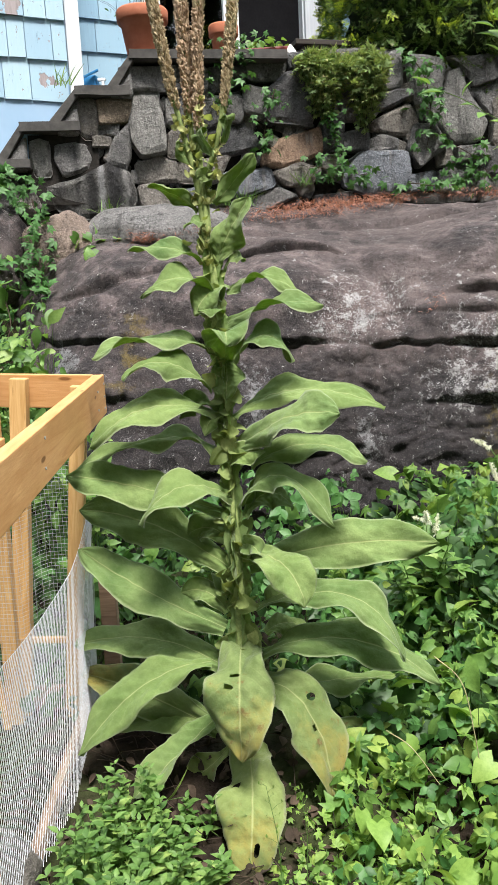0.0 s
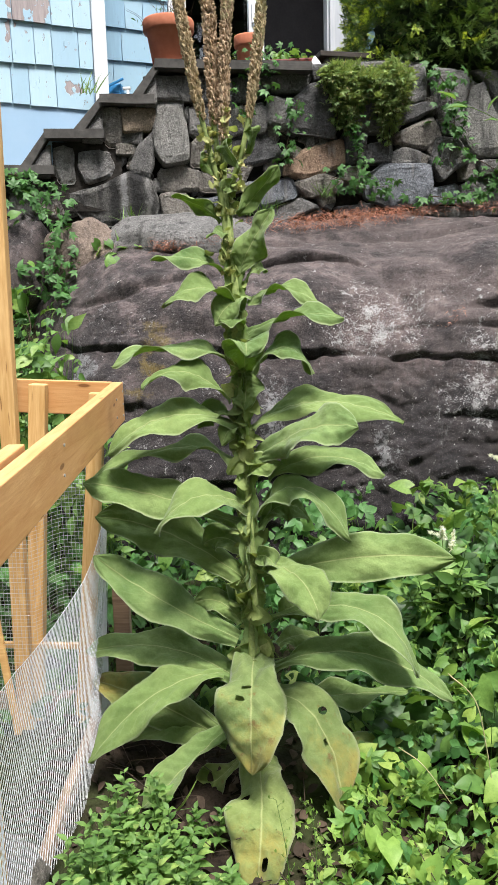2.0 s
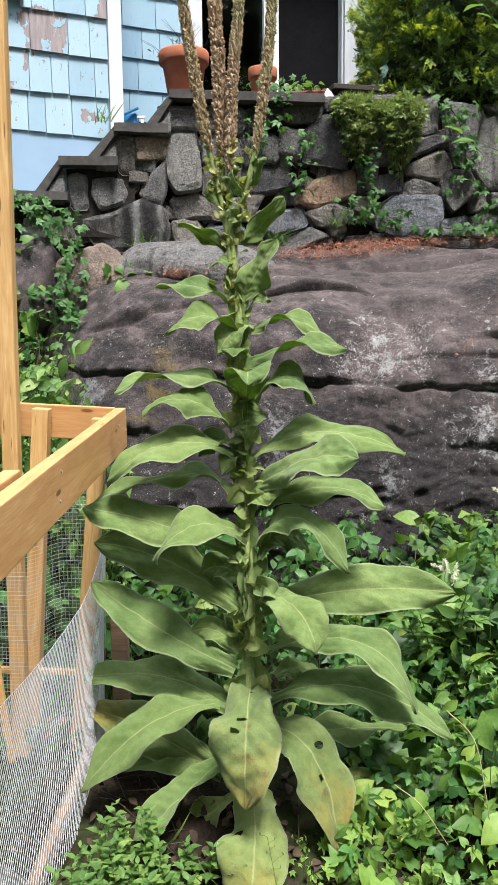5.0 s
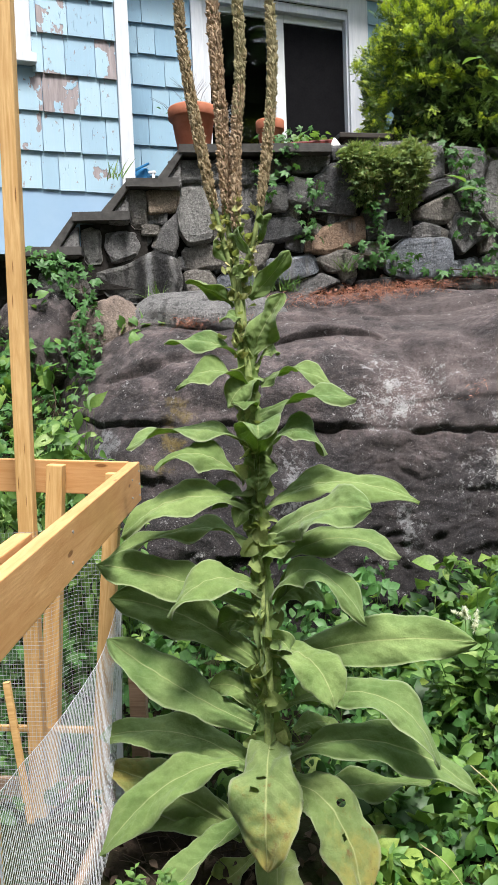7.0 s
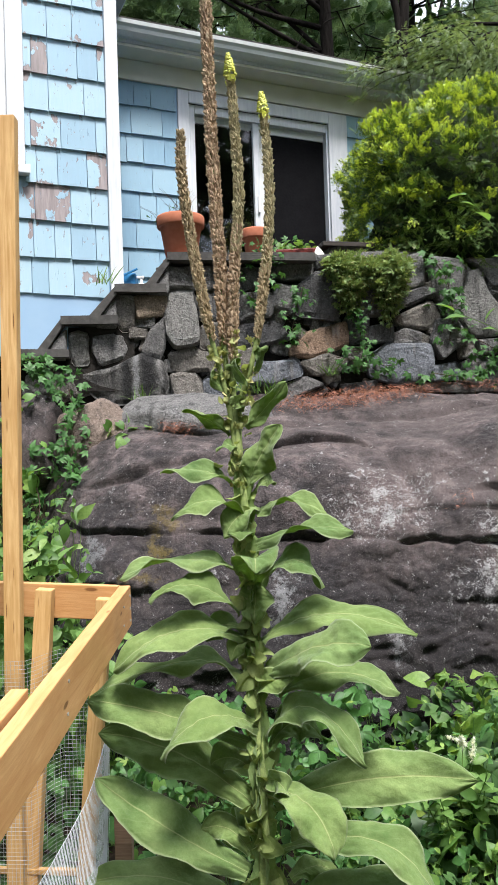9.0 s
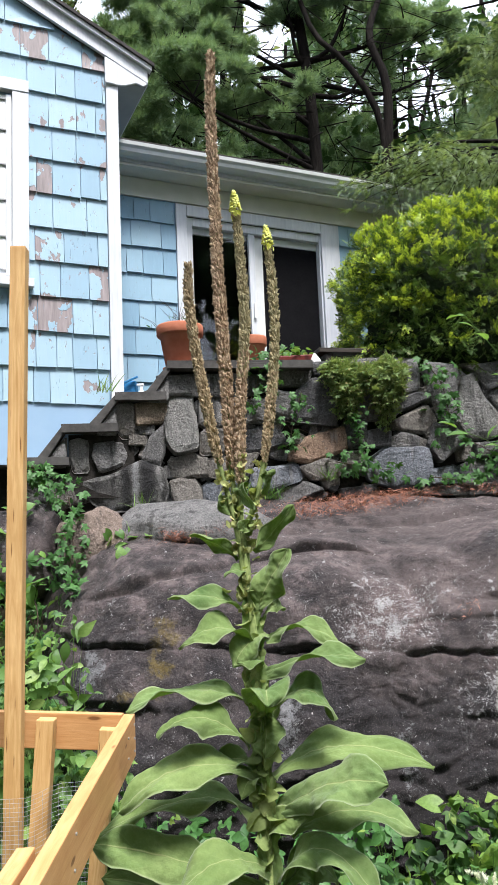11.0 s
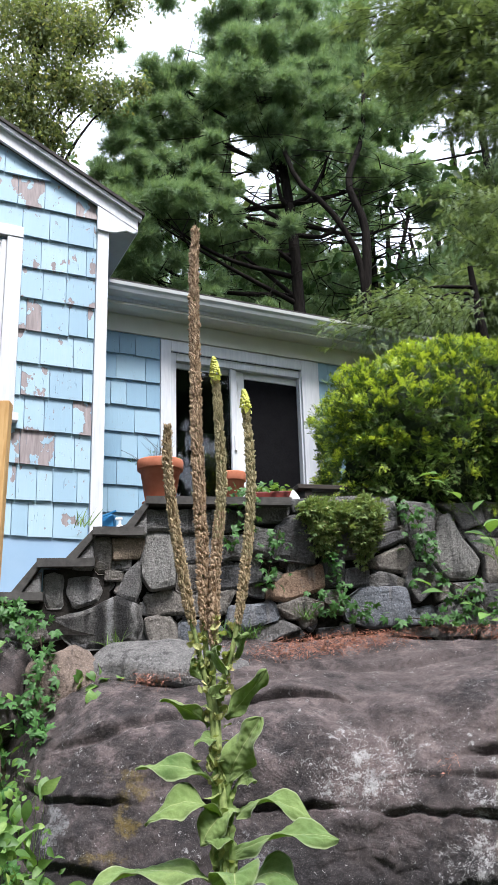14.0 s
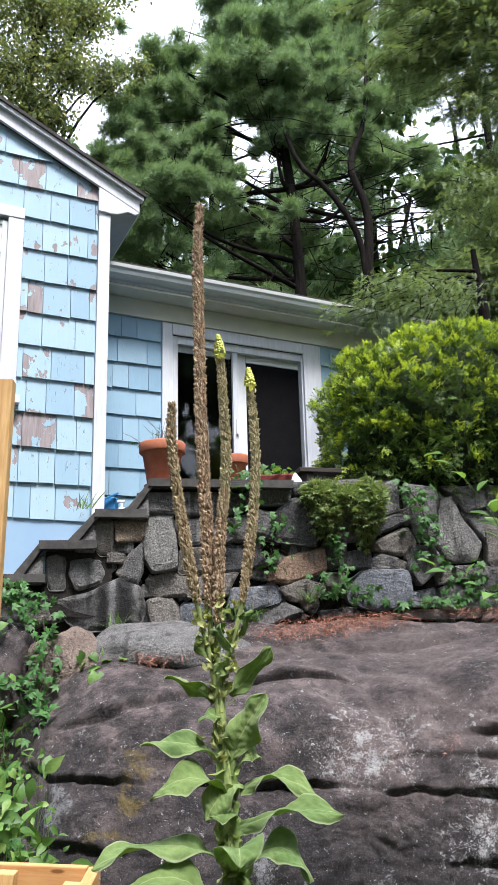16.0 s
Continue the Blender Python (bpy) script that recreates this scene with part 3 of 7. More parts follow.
def frond_template():
    """A flat fan of blunt scale-like leaflets on a short twig."""
    V, F = [], []
    for i in range(6):
        u = i / 6
        for s in (-1, 1):
            b = np.array([0, u * 0.9, 0])
            a = s * (0.95 - 0.5 * u)
            e = b + np.array([math.sin(a), math.cos(a), 0]) * (0.46 - 0.22 * u) + [0, 0, 0.05 - 0.18 * u * u]
            w = np.array([math.cos(a), -math.sin(a), 0]) * 0.034
            k = len(V)
            V += [b, (b + e) / 2 - w, e, (b + e) / 2 + w]
            F.append((k, k + 1, k + 2, k + 3))
    k = len(V)
    V += [[0, 0.72, 0], [-0.07, 0.86, 0], [0, 1.05, -0.1], [0.07, 0.86, 0]]
    F.append((k, k + 1, k + 2, k + 3))
    return np.array(V), np.array(F)


FROND = frond_template()


def round_dirs(n):
    return unit(rng.normal(size=(n, 3)))


def leaves_on(template, pos, size, out=None, lift=0.5, wild=0.5):
    """Leaves at points, facing out and up, each turned its own way."""
    n = len(pos)
    out = np.zeros((n, 3)) if out is None else np.broadcast_to(out, (n, 3))
    up = unit(np.array([0, 0, 1.0]) * lift + out + wild * rng.normal(size=(n, 3)))
    ahead = np.cross(up, rng.normal(size=(n, 3)))
    ahead[:, 2] -= 0.3
    return scatter(*template, pos, ahead, up, np.asarray(size))

# ---- ground and rock ----


def smooth(a, b, x):
    u = np.clip((x - a) / (b - a), 0, 1)
    return u * u * (3 - 2 * u)


def ground_z(x, y):
    """The garden is nearly level; a bank climbs to the terrace, and the woods rise slowly behind."""
    x, y = np.asarray(x, float), np.asarray(y, float)
    near = -0.14 + 0.17 * smooth(1.7, 2.3, y) + 0.15 * smooth(2.4, 3.6, y)
    left = smooth(-0.8, -1.6, x)
    step = smooth(-0.9, -1.5, x)
    back = y - 5.24 - 0.2126 * (x + 0.4)
    rise = left * smooth(3.0, 5.0, y) * (0.72 + 0.28 * smooth(0.1, 0.4, back)) + (1 - left) * smooth(0.15, 0.5, back)
    top = 2.82 - 0.55 * step
    far = 0.05 * np.clip(y - 12, 0, 60) + 0.0 * x
    return near * (1 - rise) + top * rise + far


def make_ground_sheet():
    gx = np.r_[np.linspace(-400, -6, 24), np.linspace(-5.6, 5.6, 113), np.linspace(6, 400, 24)]
    gy = np.r_[np.linspace(-300, -3, 20), np.linspace(-2.8, 9, 119), np.linspace(9.5, 600, 40)]
    X, Y = np.meshgrid(gx, gy)
    Z = ground_z(X, Y)
    Z += 0.02 * np.sin(5.1 * X + 1.3 * Y) * np.cos(4.3 * Y - 0.7 * X) * (np.abs(X) < 6)
    n, k = X.shape
    i = np.arange(n * k).reshape(n, k)
    F = np.stack([i[:-1, :-1], i[:-1, 1:], i[1:, 1:], i[1:, :-1]], -1).reshape(-1, 4)
    return raw("ground", np.c_[X.ravel(), Y.ravel(), Z.ravel()], F, SOIL, smooth=True)


thing("ground", "dark garden soil with leaf litter under the plants", "ground", kind="structure", me=make_ground_sheet())

ROCK_Y = [3.95, 3.72, 3.66, 3.68, 3.80, 3.96, 4.12, 4.40, 4.70, 5.00, 5.30, 5.80]
ROCK_Z = [-0.3, 0.05, 0.45, 0.75, 1.10, 1.40, 1.62, 1.83, 1.95, 2.04, 2.12, 2.16]


def rock_shift(x):
    """How far the face stands back along the rock."""
    return 0.10 * np.cos(1.7 * x - 0.6) - 0.02 + 1.1 * np.clip(-0.75 - x, 0, 2) ** 1.6 + 0.25 * np.clip(x - 2.2, 0, 2)


def rock_top(x, y):
    """The rock's height where it can be stood on."""
    return np.interp(np.asarray(y) - rock_shift(np.asarray(x)) * np.clip((5.3 - np.asarray(y)) / 1.3, 0, 1), ROCK_Y[3:], ROCK_Z[3:])


def seam(x, xs, zs):
    return np.interp(x, xs, zs)


def make_rock_mesh():
    nx, ns = 430, 360
    xs = np.linspace(-1.75, 3.3, nx)
    s = np.linspace(0, 1, ns)
    ln = np.r_[0, np.cumsum(np.hypot(np.diff(ROCK_Y), np.diff(ROCK_Z)))]
    py, pz = np.interp(s * ln[-1], ln, ROCK_Y), np.interp(s * ln[-1], ln, ROCK_Z)
    for _ in range(30):
        py[1:-1], pz[1:-1] = (py[:-2] + 2 * py[1:-1] + py[2:]) / 4, (pz[:-2] + 2 * pz[1:-1] + pz[2:]) / 4
    V = np.zeros((ns, nx, 3))
    ty, tz = np.gradient(py), np.gradient(pz)
    ny, nz = -tz / np.hypot(ty, tz), ty / np.hypot(ty, tz)
    X, Z = np.meshgrid(xs, pz)
    D = np.zeros((ns, nx))
    wob = np.array([0.06 * noise.noise(Vector((x * 2.3, 0, 3))) + 0.03 * noise.noise(Vector((x * 7, 4, 0))) + 0.014 * noise.noise(Vector((x * 19, 4, 0))) for x in xs])[None]
    depth = np.clip(np.array([0.6 + 1.1 * noise.noise(Vector((x * 2.9, 7, 1))) for x in xs]), 0.12, 1.15)[None]

    def ledge(line_x, line_z, x0, x1, lip, crack, soft, sharp=0.016, follow=1.0, least=0.0):
        """A shelf whose upper side stands out over a shadowed crack, fading upwards over soft metres."""
        e = Z - (seam(X, line_x, line_z) + follow * wob)
        f = np.clip((X - x0) * 4, 0, 1) * np.clip((x1 - X) * 4, 0, 1) * np.maximum(depth, least)
        step = 1 / (1 + np.exp(-np.clip(e / (sharp * 0.45), -40, 40)))
        return f * (lip * step * np.exp(-np.clip(e, 0, 9) / soft) - crack * np.exp(-((e + sharp) / sharp) ** 2) - 0.15 * crack * np.exp(-((e + 0.04) / 0.04) ** 2))

    # the long seam between the rounded upper rock and the steep black face
    D += ledge([-1.2, -1.04, -0.72, -0.41, 0.19, 0.45, 0.74, 1.05, 3.3], [1.42, 1.38, 1.36, 1.33, 1.29, 1.29, 1.27, 1.25, 1.15], -1.3, 3.3, 0.045, 0.05, 0.12, 0.009, 0.8)
    # the shelf over the dome, its thin upper slabs, and lesser seams
    D += ledge([-1.2, -0.4, -0.09, 0.15, 0.44, 0.62], [1.62, 1.70, 1.775, 1.81, 1.815, 1.76], -0.25, 0.60, 0.035, 0.035, 0.08, 0.008, 0.25, 0.8)
    D += ledge([-1.0, -0.4, -0.1], [1.62, 1.72, 1.80], -1.15, -0.15, 0.05, 0.04, 0.08, 0.014, 0.6, 0.6)
    D += ledge([0.2, 0.33, 0.8, 1.2, 3.0], [1.975, 1.985, 1.99, 2.02, 2.0], 0.15, 2.6, 0.045, 0.04, 0.06, 0.010, 0.2, 0.7)
    D += ledge([-0.6, 0.4], [1.925, 1.93], -0.5, 0.3, 0.03, 0.03, 0.06, 0.010, 0.3)
    D += ledge([0.9, 3.3], [1.50, 1.62], 0.95, 3.2, 0.05, 0.035, 0.15)
    D += ledge([0.2, 1.2, 3.3], [1.44, 1.40, 1.36], 0.45, 1.5, 0.022, 0.02, 0.08, 0.012)
    D += ledge([-1.2, -0.3], [1.12, 1.02], -1.25, -0.3, 0.045, 0.035, 0.14)
    D += ledge([-0.3, 0.9, 3.3], [0.86, 0.98, 0.90], 0.7, 3.3, 0.04, 0.03, 0.16)
    D += ledge([-0.7, 0.5], [0.62, 0.72], -0.7, 0.5, 0.05, 0.03, 0.18)
    # the shelf's edge juts out over its crack
    e = Z - (seam(X, [-1.2, -0.4, -0.09, 0.15, 0.44, 0.62], [1.62, 1.70, 1.775, 1.81, 1.815, 1.76]) + 0.2 * wob)
    jut = 0.032 / (1 + np.exp(-np.clip(e / 0.005, -40, 40))) * np.exp(-np.clip(e, 0, 9) / 0.06) * np.clip((X + 0.55) * 4, 0, 1) * np.clip((0.66 - X) * 4, 0, 1)
    # the smooth dome left of a shallow valley, and a knob in the seam
    D += 0.075 * np.exp(-(((X + 0.05) / 0.62) ** 2 + ((Z - 1.56) / 0.17) ** 2) ** 2)
    D += 0.05 * np.exp(-(((X - 1.15) / 0.42) ** 2 + ((Z - 1.74) / 0.13) ** 2) ** 2)
    D -= 0.04 * np.exp(-((X - 0.66 - 0.5 * (1.66 - Z)) / 0.05) ** 2) * np.clip((Z - 1.3) * 6, 0, 1) * np.clip((1.85 - Z) * 6, 0, 1)
    D += 0.03 * np.exp(-(((X - 0.54) / 0.14) ** 2 + ((Z - 1.225) / 0.040) ** 2) ** 2)
    for i in range(ns):
        for j in range(nx):
            x = xs[j]
            y = py[i] + rock_shift(x) * min(1, max(0, (5.3 - py[i]) / 1.3))
            z = pz[i]
            p = Vector((x, y, z))
            rough = 0.45 + 0.75 * (z < 1.28) * min(1, (1.28 - z) * 5)
            d = D[i, j] + 0.075 * noise.noise(p * 1.1) + 0.035 * noise.noise(p * 2.4)
            # rounded bulges that meet in sharp creases
            w = Vector((x + 0.10 * noise.noise(p * 3), y, z * 1.7 + 0.10 * noise.noise(p * 3 + Vector((9, 0, 0)))))
            d += 0.07 * min(0.45, abs(noise.noise(w * 1.5))) + rough * (0.04 * min(0.4, abs(noise.noise(w * 3.6))) + 0.02 * abs(noise.noise(w * 8)) + 0.012 * abs(noise.noise(w * 17)))
            d += rough * (0.009 * noise.noise(p * 13) + 0.007 * noise.noise(p * 29)) - 0.04
            V[i, j] = (x, y + d * ny[i] - jut[i, j], z + d * nz[i])
    i = np.arange(ns * nx).reshape(ns, nx)
    F = np.stack([i[:-1, :-1], i[:-1, 1:], i[1:, 1:], i[1:, :-1]], -1).reshape(-1, 4)
    return raw("rock_outcrop", V.reshape(-1, 3), F, ROCK, smooth=True)


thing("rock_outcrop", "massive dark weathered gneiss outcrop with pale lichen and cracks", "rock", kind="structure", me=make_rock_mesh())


def boulder(name, label, centre, size, material, seed):
    bm = bmesh.new()
    bmesh.ops.create_icosphere(bm, subdivisions=4, radius=1)
    for v in bm.verts:
        n = v.co.normalized()
        r = 1 + 0.30 * noise.noise(n * 1.3 + Vector((seed, 0, 0))) + 0.10 * abs(noise.noise(n * 3 + Vector((0, seed, 0)))) + 0.04 * noise.noise(n * 9 + Vector((0, seed, 0)))
        v.co = Vector((n.x * size[0], n.y * size[1], n.z * size[2])) * r
    return thing(name, label, "boulder", m=pose(*centre), me=bm_mesh(name, bm, material, True))


boulder("boulder", "rounded tan boulder wedged below the garden wall", (-1.17, 4.74, 1.86), (0.26, 0.22, 0.24), make_stone("pinkish_boulder_stone", (0.18, 0.14, 0.115), (0.30, 0.235, 0.195)), 3)
boulder("boulder", "low grey ledge stone under the garden wall", (-0.64, 4.94, 1.94), (0.54, 0.38, 0.19), STONES[1], 8)
boulder("boulder", "reddish brown boulder among vines beside the rock", (-1.66, 4.80, 1.82), (0.32, 0.3, 0.32), ROCK, 5)
boulder("stone", "round grey field stone inside the garden bed", (-0.66, 1.62, -0.03), (0.13, 0.14, 0.12), STONES[2], 11)

# ---- house: a gable end and a low wing, both turned 27.5 degrees ----
HOUSE = pose(-1.079, 5.22, 0, 0, 0, 27.5)
WING = 1.2  # how far the wing stands back from the gable


def peak(x):
    """Underside of the rake over the gable wall."""
    return 5.468 - 0.487 * (x + 0.06)


house = thing("house", "pale blue shingled cottage with peeling paint and white trim", "house", m=HOUSE)
gable_wall = part("gable_wall", prism("gable_wall", [(-3.4, 2.43), (-0.02, 2.43), (-0.02, 5.44), (-1.9, 6.355), (-3.4, 5.62)], 0.0, 0.16, SKIRT), house)
part("side_wall", block("side_wall", (-0.18, 0.165, 2.0), (-0.022, 4.5, 5.44), SKIRT, 0), house)
part("corner_board", block("corner_board", (-0.09, -0.035, 2.55), (0.0, -0.002, 5.44), WHITE, 0.004), house, "chipped white painted corner board")
part("corner_board", block("corner_board", (-0.022, 0.0, 2.55), (0.004, 0.085, 5.288), WHITE, 0.003), house)
part("skirt_board", block("skirt_board", (-3.4, -0.012, 2.43), (-0.095, -0.002, 2.86), SKIRT, 0), house, "smooth pale blue painted skirt board")


def rake(name, x0, x1, drop0, drop1, y0, y1, material):
    """A board that follows the roof slope between two depths below the rake line."""
    return prism(name, [(x0, peak(x0) + drop0), (x1, peak(x1) + drop0), (x1, peak(x1) + drop1), (x0, peak(x0) + drop1)], y0, y1, material)


part("rake_board", rake("rake_board", -1.9, 0.225, 0.088, -0.012, -0.055, -0.028, WHITE), house, "white painted rake board")
part("rake_moulding", rake("rake_moulding", -1.9, 0.25, 0.124, 0.090, -0.085, -0.03, WHITE), house)
part("rake_soffit", rake("rake_soffit", -1.9, 0.02, 0.03, 0.005, -0.027, -0.004, WHITE), house)
part("rake_return", prism("rake_return", [(-0.10, 5.47), (0.05, 5.408), (0.218, 5.326), (0.23, 5.31), (0.19, 5.285), (0.135, 5.298), (0.05, 5.262), (0.0, 5.255), (-0.10, 5.262)], -0.052, -0.036, WHITE, 0.004), house, "white scrolled cornice return")
part("roof", rake("roof", -1.9, 0.268, 0.154, 0.126, -0.10, 4.6, ROOFING), house, "dark asphalt shingle roof")
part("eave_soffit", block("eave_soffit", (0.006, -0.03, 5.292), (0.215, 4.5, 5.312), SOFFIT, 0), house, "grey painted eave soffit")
part("fascia", block("fascia", (0.205, -0.026, 5.315), (0.235, 4.5, 5.43), WHITE, 0.003), house)

window = part("window", block("window", (-1.62, -0.02, 3.72), (-0.76, -0.004, 5.03), PLASTIC_WHITE, 0), house, "white window with drawn blind and thin muntins")
for lo, hi in (((-0.76, -0.05, 3.70), (-0.648, -0.002, 5.06)), ((-1.74, -0.05, 3.70), (-1.62, -0.002, 5.06)), ((-1.74, -0.055, 5.062), (-0.648, -0.002, 5.15)), ((-1.78, -0.08, 3.64), (-0.62, -0.002, 3.698))):
    part("window_frame", block("window_frame", lo, hi, WHITE, 0.004), window)
part("window_sash", block("window_sash", (-0.80, -0.034, 3.72), (-0.765, -0.022, 5.03), WHITE, 0.002), window)
for z in (5.0, 4.77, 4.515, 4.258, 3.996, 3.76):
    part("muntin", block("muntin", (-1.62, -0.030, z - 0.006), (-0.80, -0.021, z + 0.006), SOFFIT, 0.002), window)

wing = part("wing_wall", prism("wing_wall", [(-0.02, 2.4), (0.85, 2.4), (0.85, 5.19), (-0.02, 5.19)], WING, WING + 0.16, SKIRT), house)
part("wing_wall", prism("wing_wall", [(2.55, 2.4), (4.6, 2.4), (4.6, 5.19), (2.55, 5.19)], WING, WING + 0.16, SKIRT), house)
part("wing_header", block("wing_header", (0.852, WING, 4.99), (2.548, WING + 0.16, 5.19), CREAM, 0), house)
part("frieze_board", block("frieze_board", (-0.02, WING - 0.028, 5.0), (4.6, WING - 0.004, 5.175), CREAM, 0.003), house, "cream painted frieze board under the gutter")
part("wing_soffit", block("wing_soffit", (0.0, WING - 0.23, 5.178), (4.6, WING - 0.002, 5.20), CREAM, 0), house)
part("wing_fascia", block("wing_fascia", (0.0, WING - 0.235, 5.203), (4.6, WING - 0.205, 5.345), WHITE, 0.003), house)
part("wing_roof", prism("wing_roof", [(-0.02, 0), (4.75, 0), (4.75, 0.03), (-0.02, 0.03)], 0, 1, ROOFING), house, "dark asphalt shingle roof of the low wing",
     pose(0, WING - 0.31, 5.348) @ Matrix(((1, 0, 0, 0), (0, 4.2, 0, 0), (0, 0.75, 1, 0), (0, 0, 0, 1))))


def make_gutter():
    """A rounded aluminium gutter, open at the top."""
    prof = [(0.0, 0.0), (-0.05, 0.0), (-0.085, 0.025), (-0.092, 0.055), (-0.112, 0.075), (-0.118, 0.105), (-0.105, 0.105), (-0.098, 0.08), (-0.07, 0.03), (0.0, 0.012)]
    V = [(x, y, z) for x in (-0.0, 4.75) for y, z in prof]
    n = len(prof)
    F = [(i, (i + 1) % n, n + (i + 1) % n, n + i) for i in range(n)]
    return raw("gutter", np.array(V), F + [tuple(range(n)), tuple(range(2 * n - 1, n - 1, -1))], GUTTER)


part("gutter", make_gutter(), house, "pale grey aluminium gutter along the wing", pose(0, WING - 0.237, 5.235))

door = part("sliding_door", block("sliding_door", (0.855, WING + 0.02, 2.83), (2.545, WING + 0.14, 2.87), GUTTER, 0.003), house, "white framed sliding glass door with dark screen")
for lo, hi in (((0.842, WING - 0.03, 2.84), (0.942, WING - 0.004, 4.985)), ((2.345, WING - 0.03, 2.84), (2.545, WING - 0.004, 4.985)), ((0.944, WING - 0.03, 4.88), (2.343, WING - 0.004, 4.985))):
    part("door_trim", block("door_trim", lo, hi, WHITE, 0.004), door)
for lo, hi in (((0.944, WING, 2.88), (1.005, WING + 0.12, 4.878)), ((2.33, WING, 2.88), (2.372, WING + 0.12, 4.878)), ((1.007, WING, 4.80), (2.328, WING + 0.12, 4.878))):
    part("door_frame", block("door_frame", lo, hi, WHITE, 0.003), door)
part("door_stile", block("door_stile", (1.575, WING + 0.015, 2.88), (1.635, WING + 0.05, 4.798), WHITE, 0.003), door)
part("door_stile", block("door_stile", (1.637, WING + 0.055, 2.88), (1.735, WING + 0.085, 4.798), GUTTER, 0.003), door, "grey aluminium screen door stile")
part("door_rail", block("door_rail", (1.737, WING + 0.055, 4.73), (2.328, WING + 0.085, 4.798), GUTTER, 0.003), door)
part("door_rail", block("door_rail", (1.007, WING + 0.055, 4.745), (1.573, WING + 0.085, 4.798), WHITE, 0.003), door)
part("pane", block("pane", (1.007, WING + 0.064, 2.89), (1.573, WING + 0.072, 4.743), GLASS, 0), door)
part("screen", block("screen", (1.737, WING + 0.064, 2.89), (2.328, WING + 0.067, 4.728), SCREEN, 0), door, "black insect screen")
part("door_handle", block("door_handle", (1.600, WING - 0.005, 3.97), (1.624, WING + 0.013, 4.12), PLASTIC_WHITE, 0.004), door)
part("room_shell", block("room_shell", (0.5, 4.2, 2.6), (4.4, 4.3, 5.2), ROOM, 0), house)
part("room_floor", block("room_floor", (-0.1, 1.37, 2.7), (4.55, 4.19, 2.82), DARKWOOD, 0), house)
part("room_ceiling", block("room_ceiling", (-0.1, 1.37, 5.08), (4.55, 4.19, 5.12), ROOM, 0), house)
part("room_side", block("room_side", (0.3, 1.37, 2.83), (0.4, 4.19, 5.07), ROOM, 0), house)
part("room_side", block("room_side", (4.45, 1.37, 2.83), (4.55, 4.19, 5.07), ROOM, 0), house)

# ---- stone garden wall, with stepped slate coping ----
WALL = pose(-0.4, 5.24, 0, 0, 0, 12)
garden_wall = thing("garden_wall", "dry-laid fieldstone retaining wall with stepped slate coping", "wall", kind="structure", m=WALL)
part("wall_core", prism("wall_core", [(-2.6, 1.85), (3.6, 1.85), (3.6, 3.06), (-0.34, 3.06), (-0.49, 2.845), (-0.70, 2.845), (-0.86, 2.635), (-1.05, 2.635), (-1.20, 2.415), (-2.6, 2.415)], 0.07, 0.55, CORE), garden_wall)
part("wall_core", prism("wall_core", [(-1.06, 2.2), (-0.6, 2.2), (-0.6, 2.845), (-0.70, 2.845), (-0.86, 2.635), (-1.06, 2.635)], 0.006, 0.066, CORE), garden_wall)


def coping(x0, x1, z, thick=0.055, y0=-0.10, y1=0.45, tilt=0.0):
    bm = bmesh.new()
    bmesh.ops.create_cube(bm, size=1)
    bmesh.ops.subdivide_edges(bm, edges=bm.edges[:], cuts=3, use_grid_fill=True)
    for v in bm.verts:
        c = v.co
        v.co = Vector((x0 + (c.x + 0.5) * (x1 - x0), y0 + (c.y + 0.5) * (y1 - y0), z - thick + (c.z + 0.5) * thick))
        v.co += 0.008 * Vector((noise.noise(v.co * 9), noise.noise(v.co * 8 + Vector((5, 0, 0))), noise.noise(v.co * 7 + Vector((0, 5, 0)))))
        v.co.z += tilt * (v.co.x - x0)
    return part("coping_slab", bm_mesh("coping_slab", bm, SLAB), garden_wall, "dark slate coping slab")


def slope_coping(x0, z0, x1, z1, thick=0.05):
    me = prism("coping_slab", [(x0, z0), (x1, z1), (x1 + 0.012, z1 - thick), (x0 + 0.04, z0 - thick)], -0.09, 0.45, SLAB, 0.004)
    return part("coping_slab", me, garden_wall, "dark slate coping slab")


coping(-0.36, 0.66, 3.125)
coping(-0.72, -0.37, 2.908)
coping(-1.08, -0.70, 2.695)
coping(-1.75, -1.03, 2.475)
slope_coping(-0.52, 2.90, -0.345, 3.118)
slope_coping(-0.90, 2.69, -0.71, 2.902)
slope_coping(-1.24, 2.47, -1.07, 2.69)

# ---- great mullein ----
mullein = thing("mullein", "tall woolly great mullein with broad leaves and brown seed spikes", "plant", m=pose(0, 2.13, -0.02))
AT = Vector((0, 2.13, -0.02))


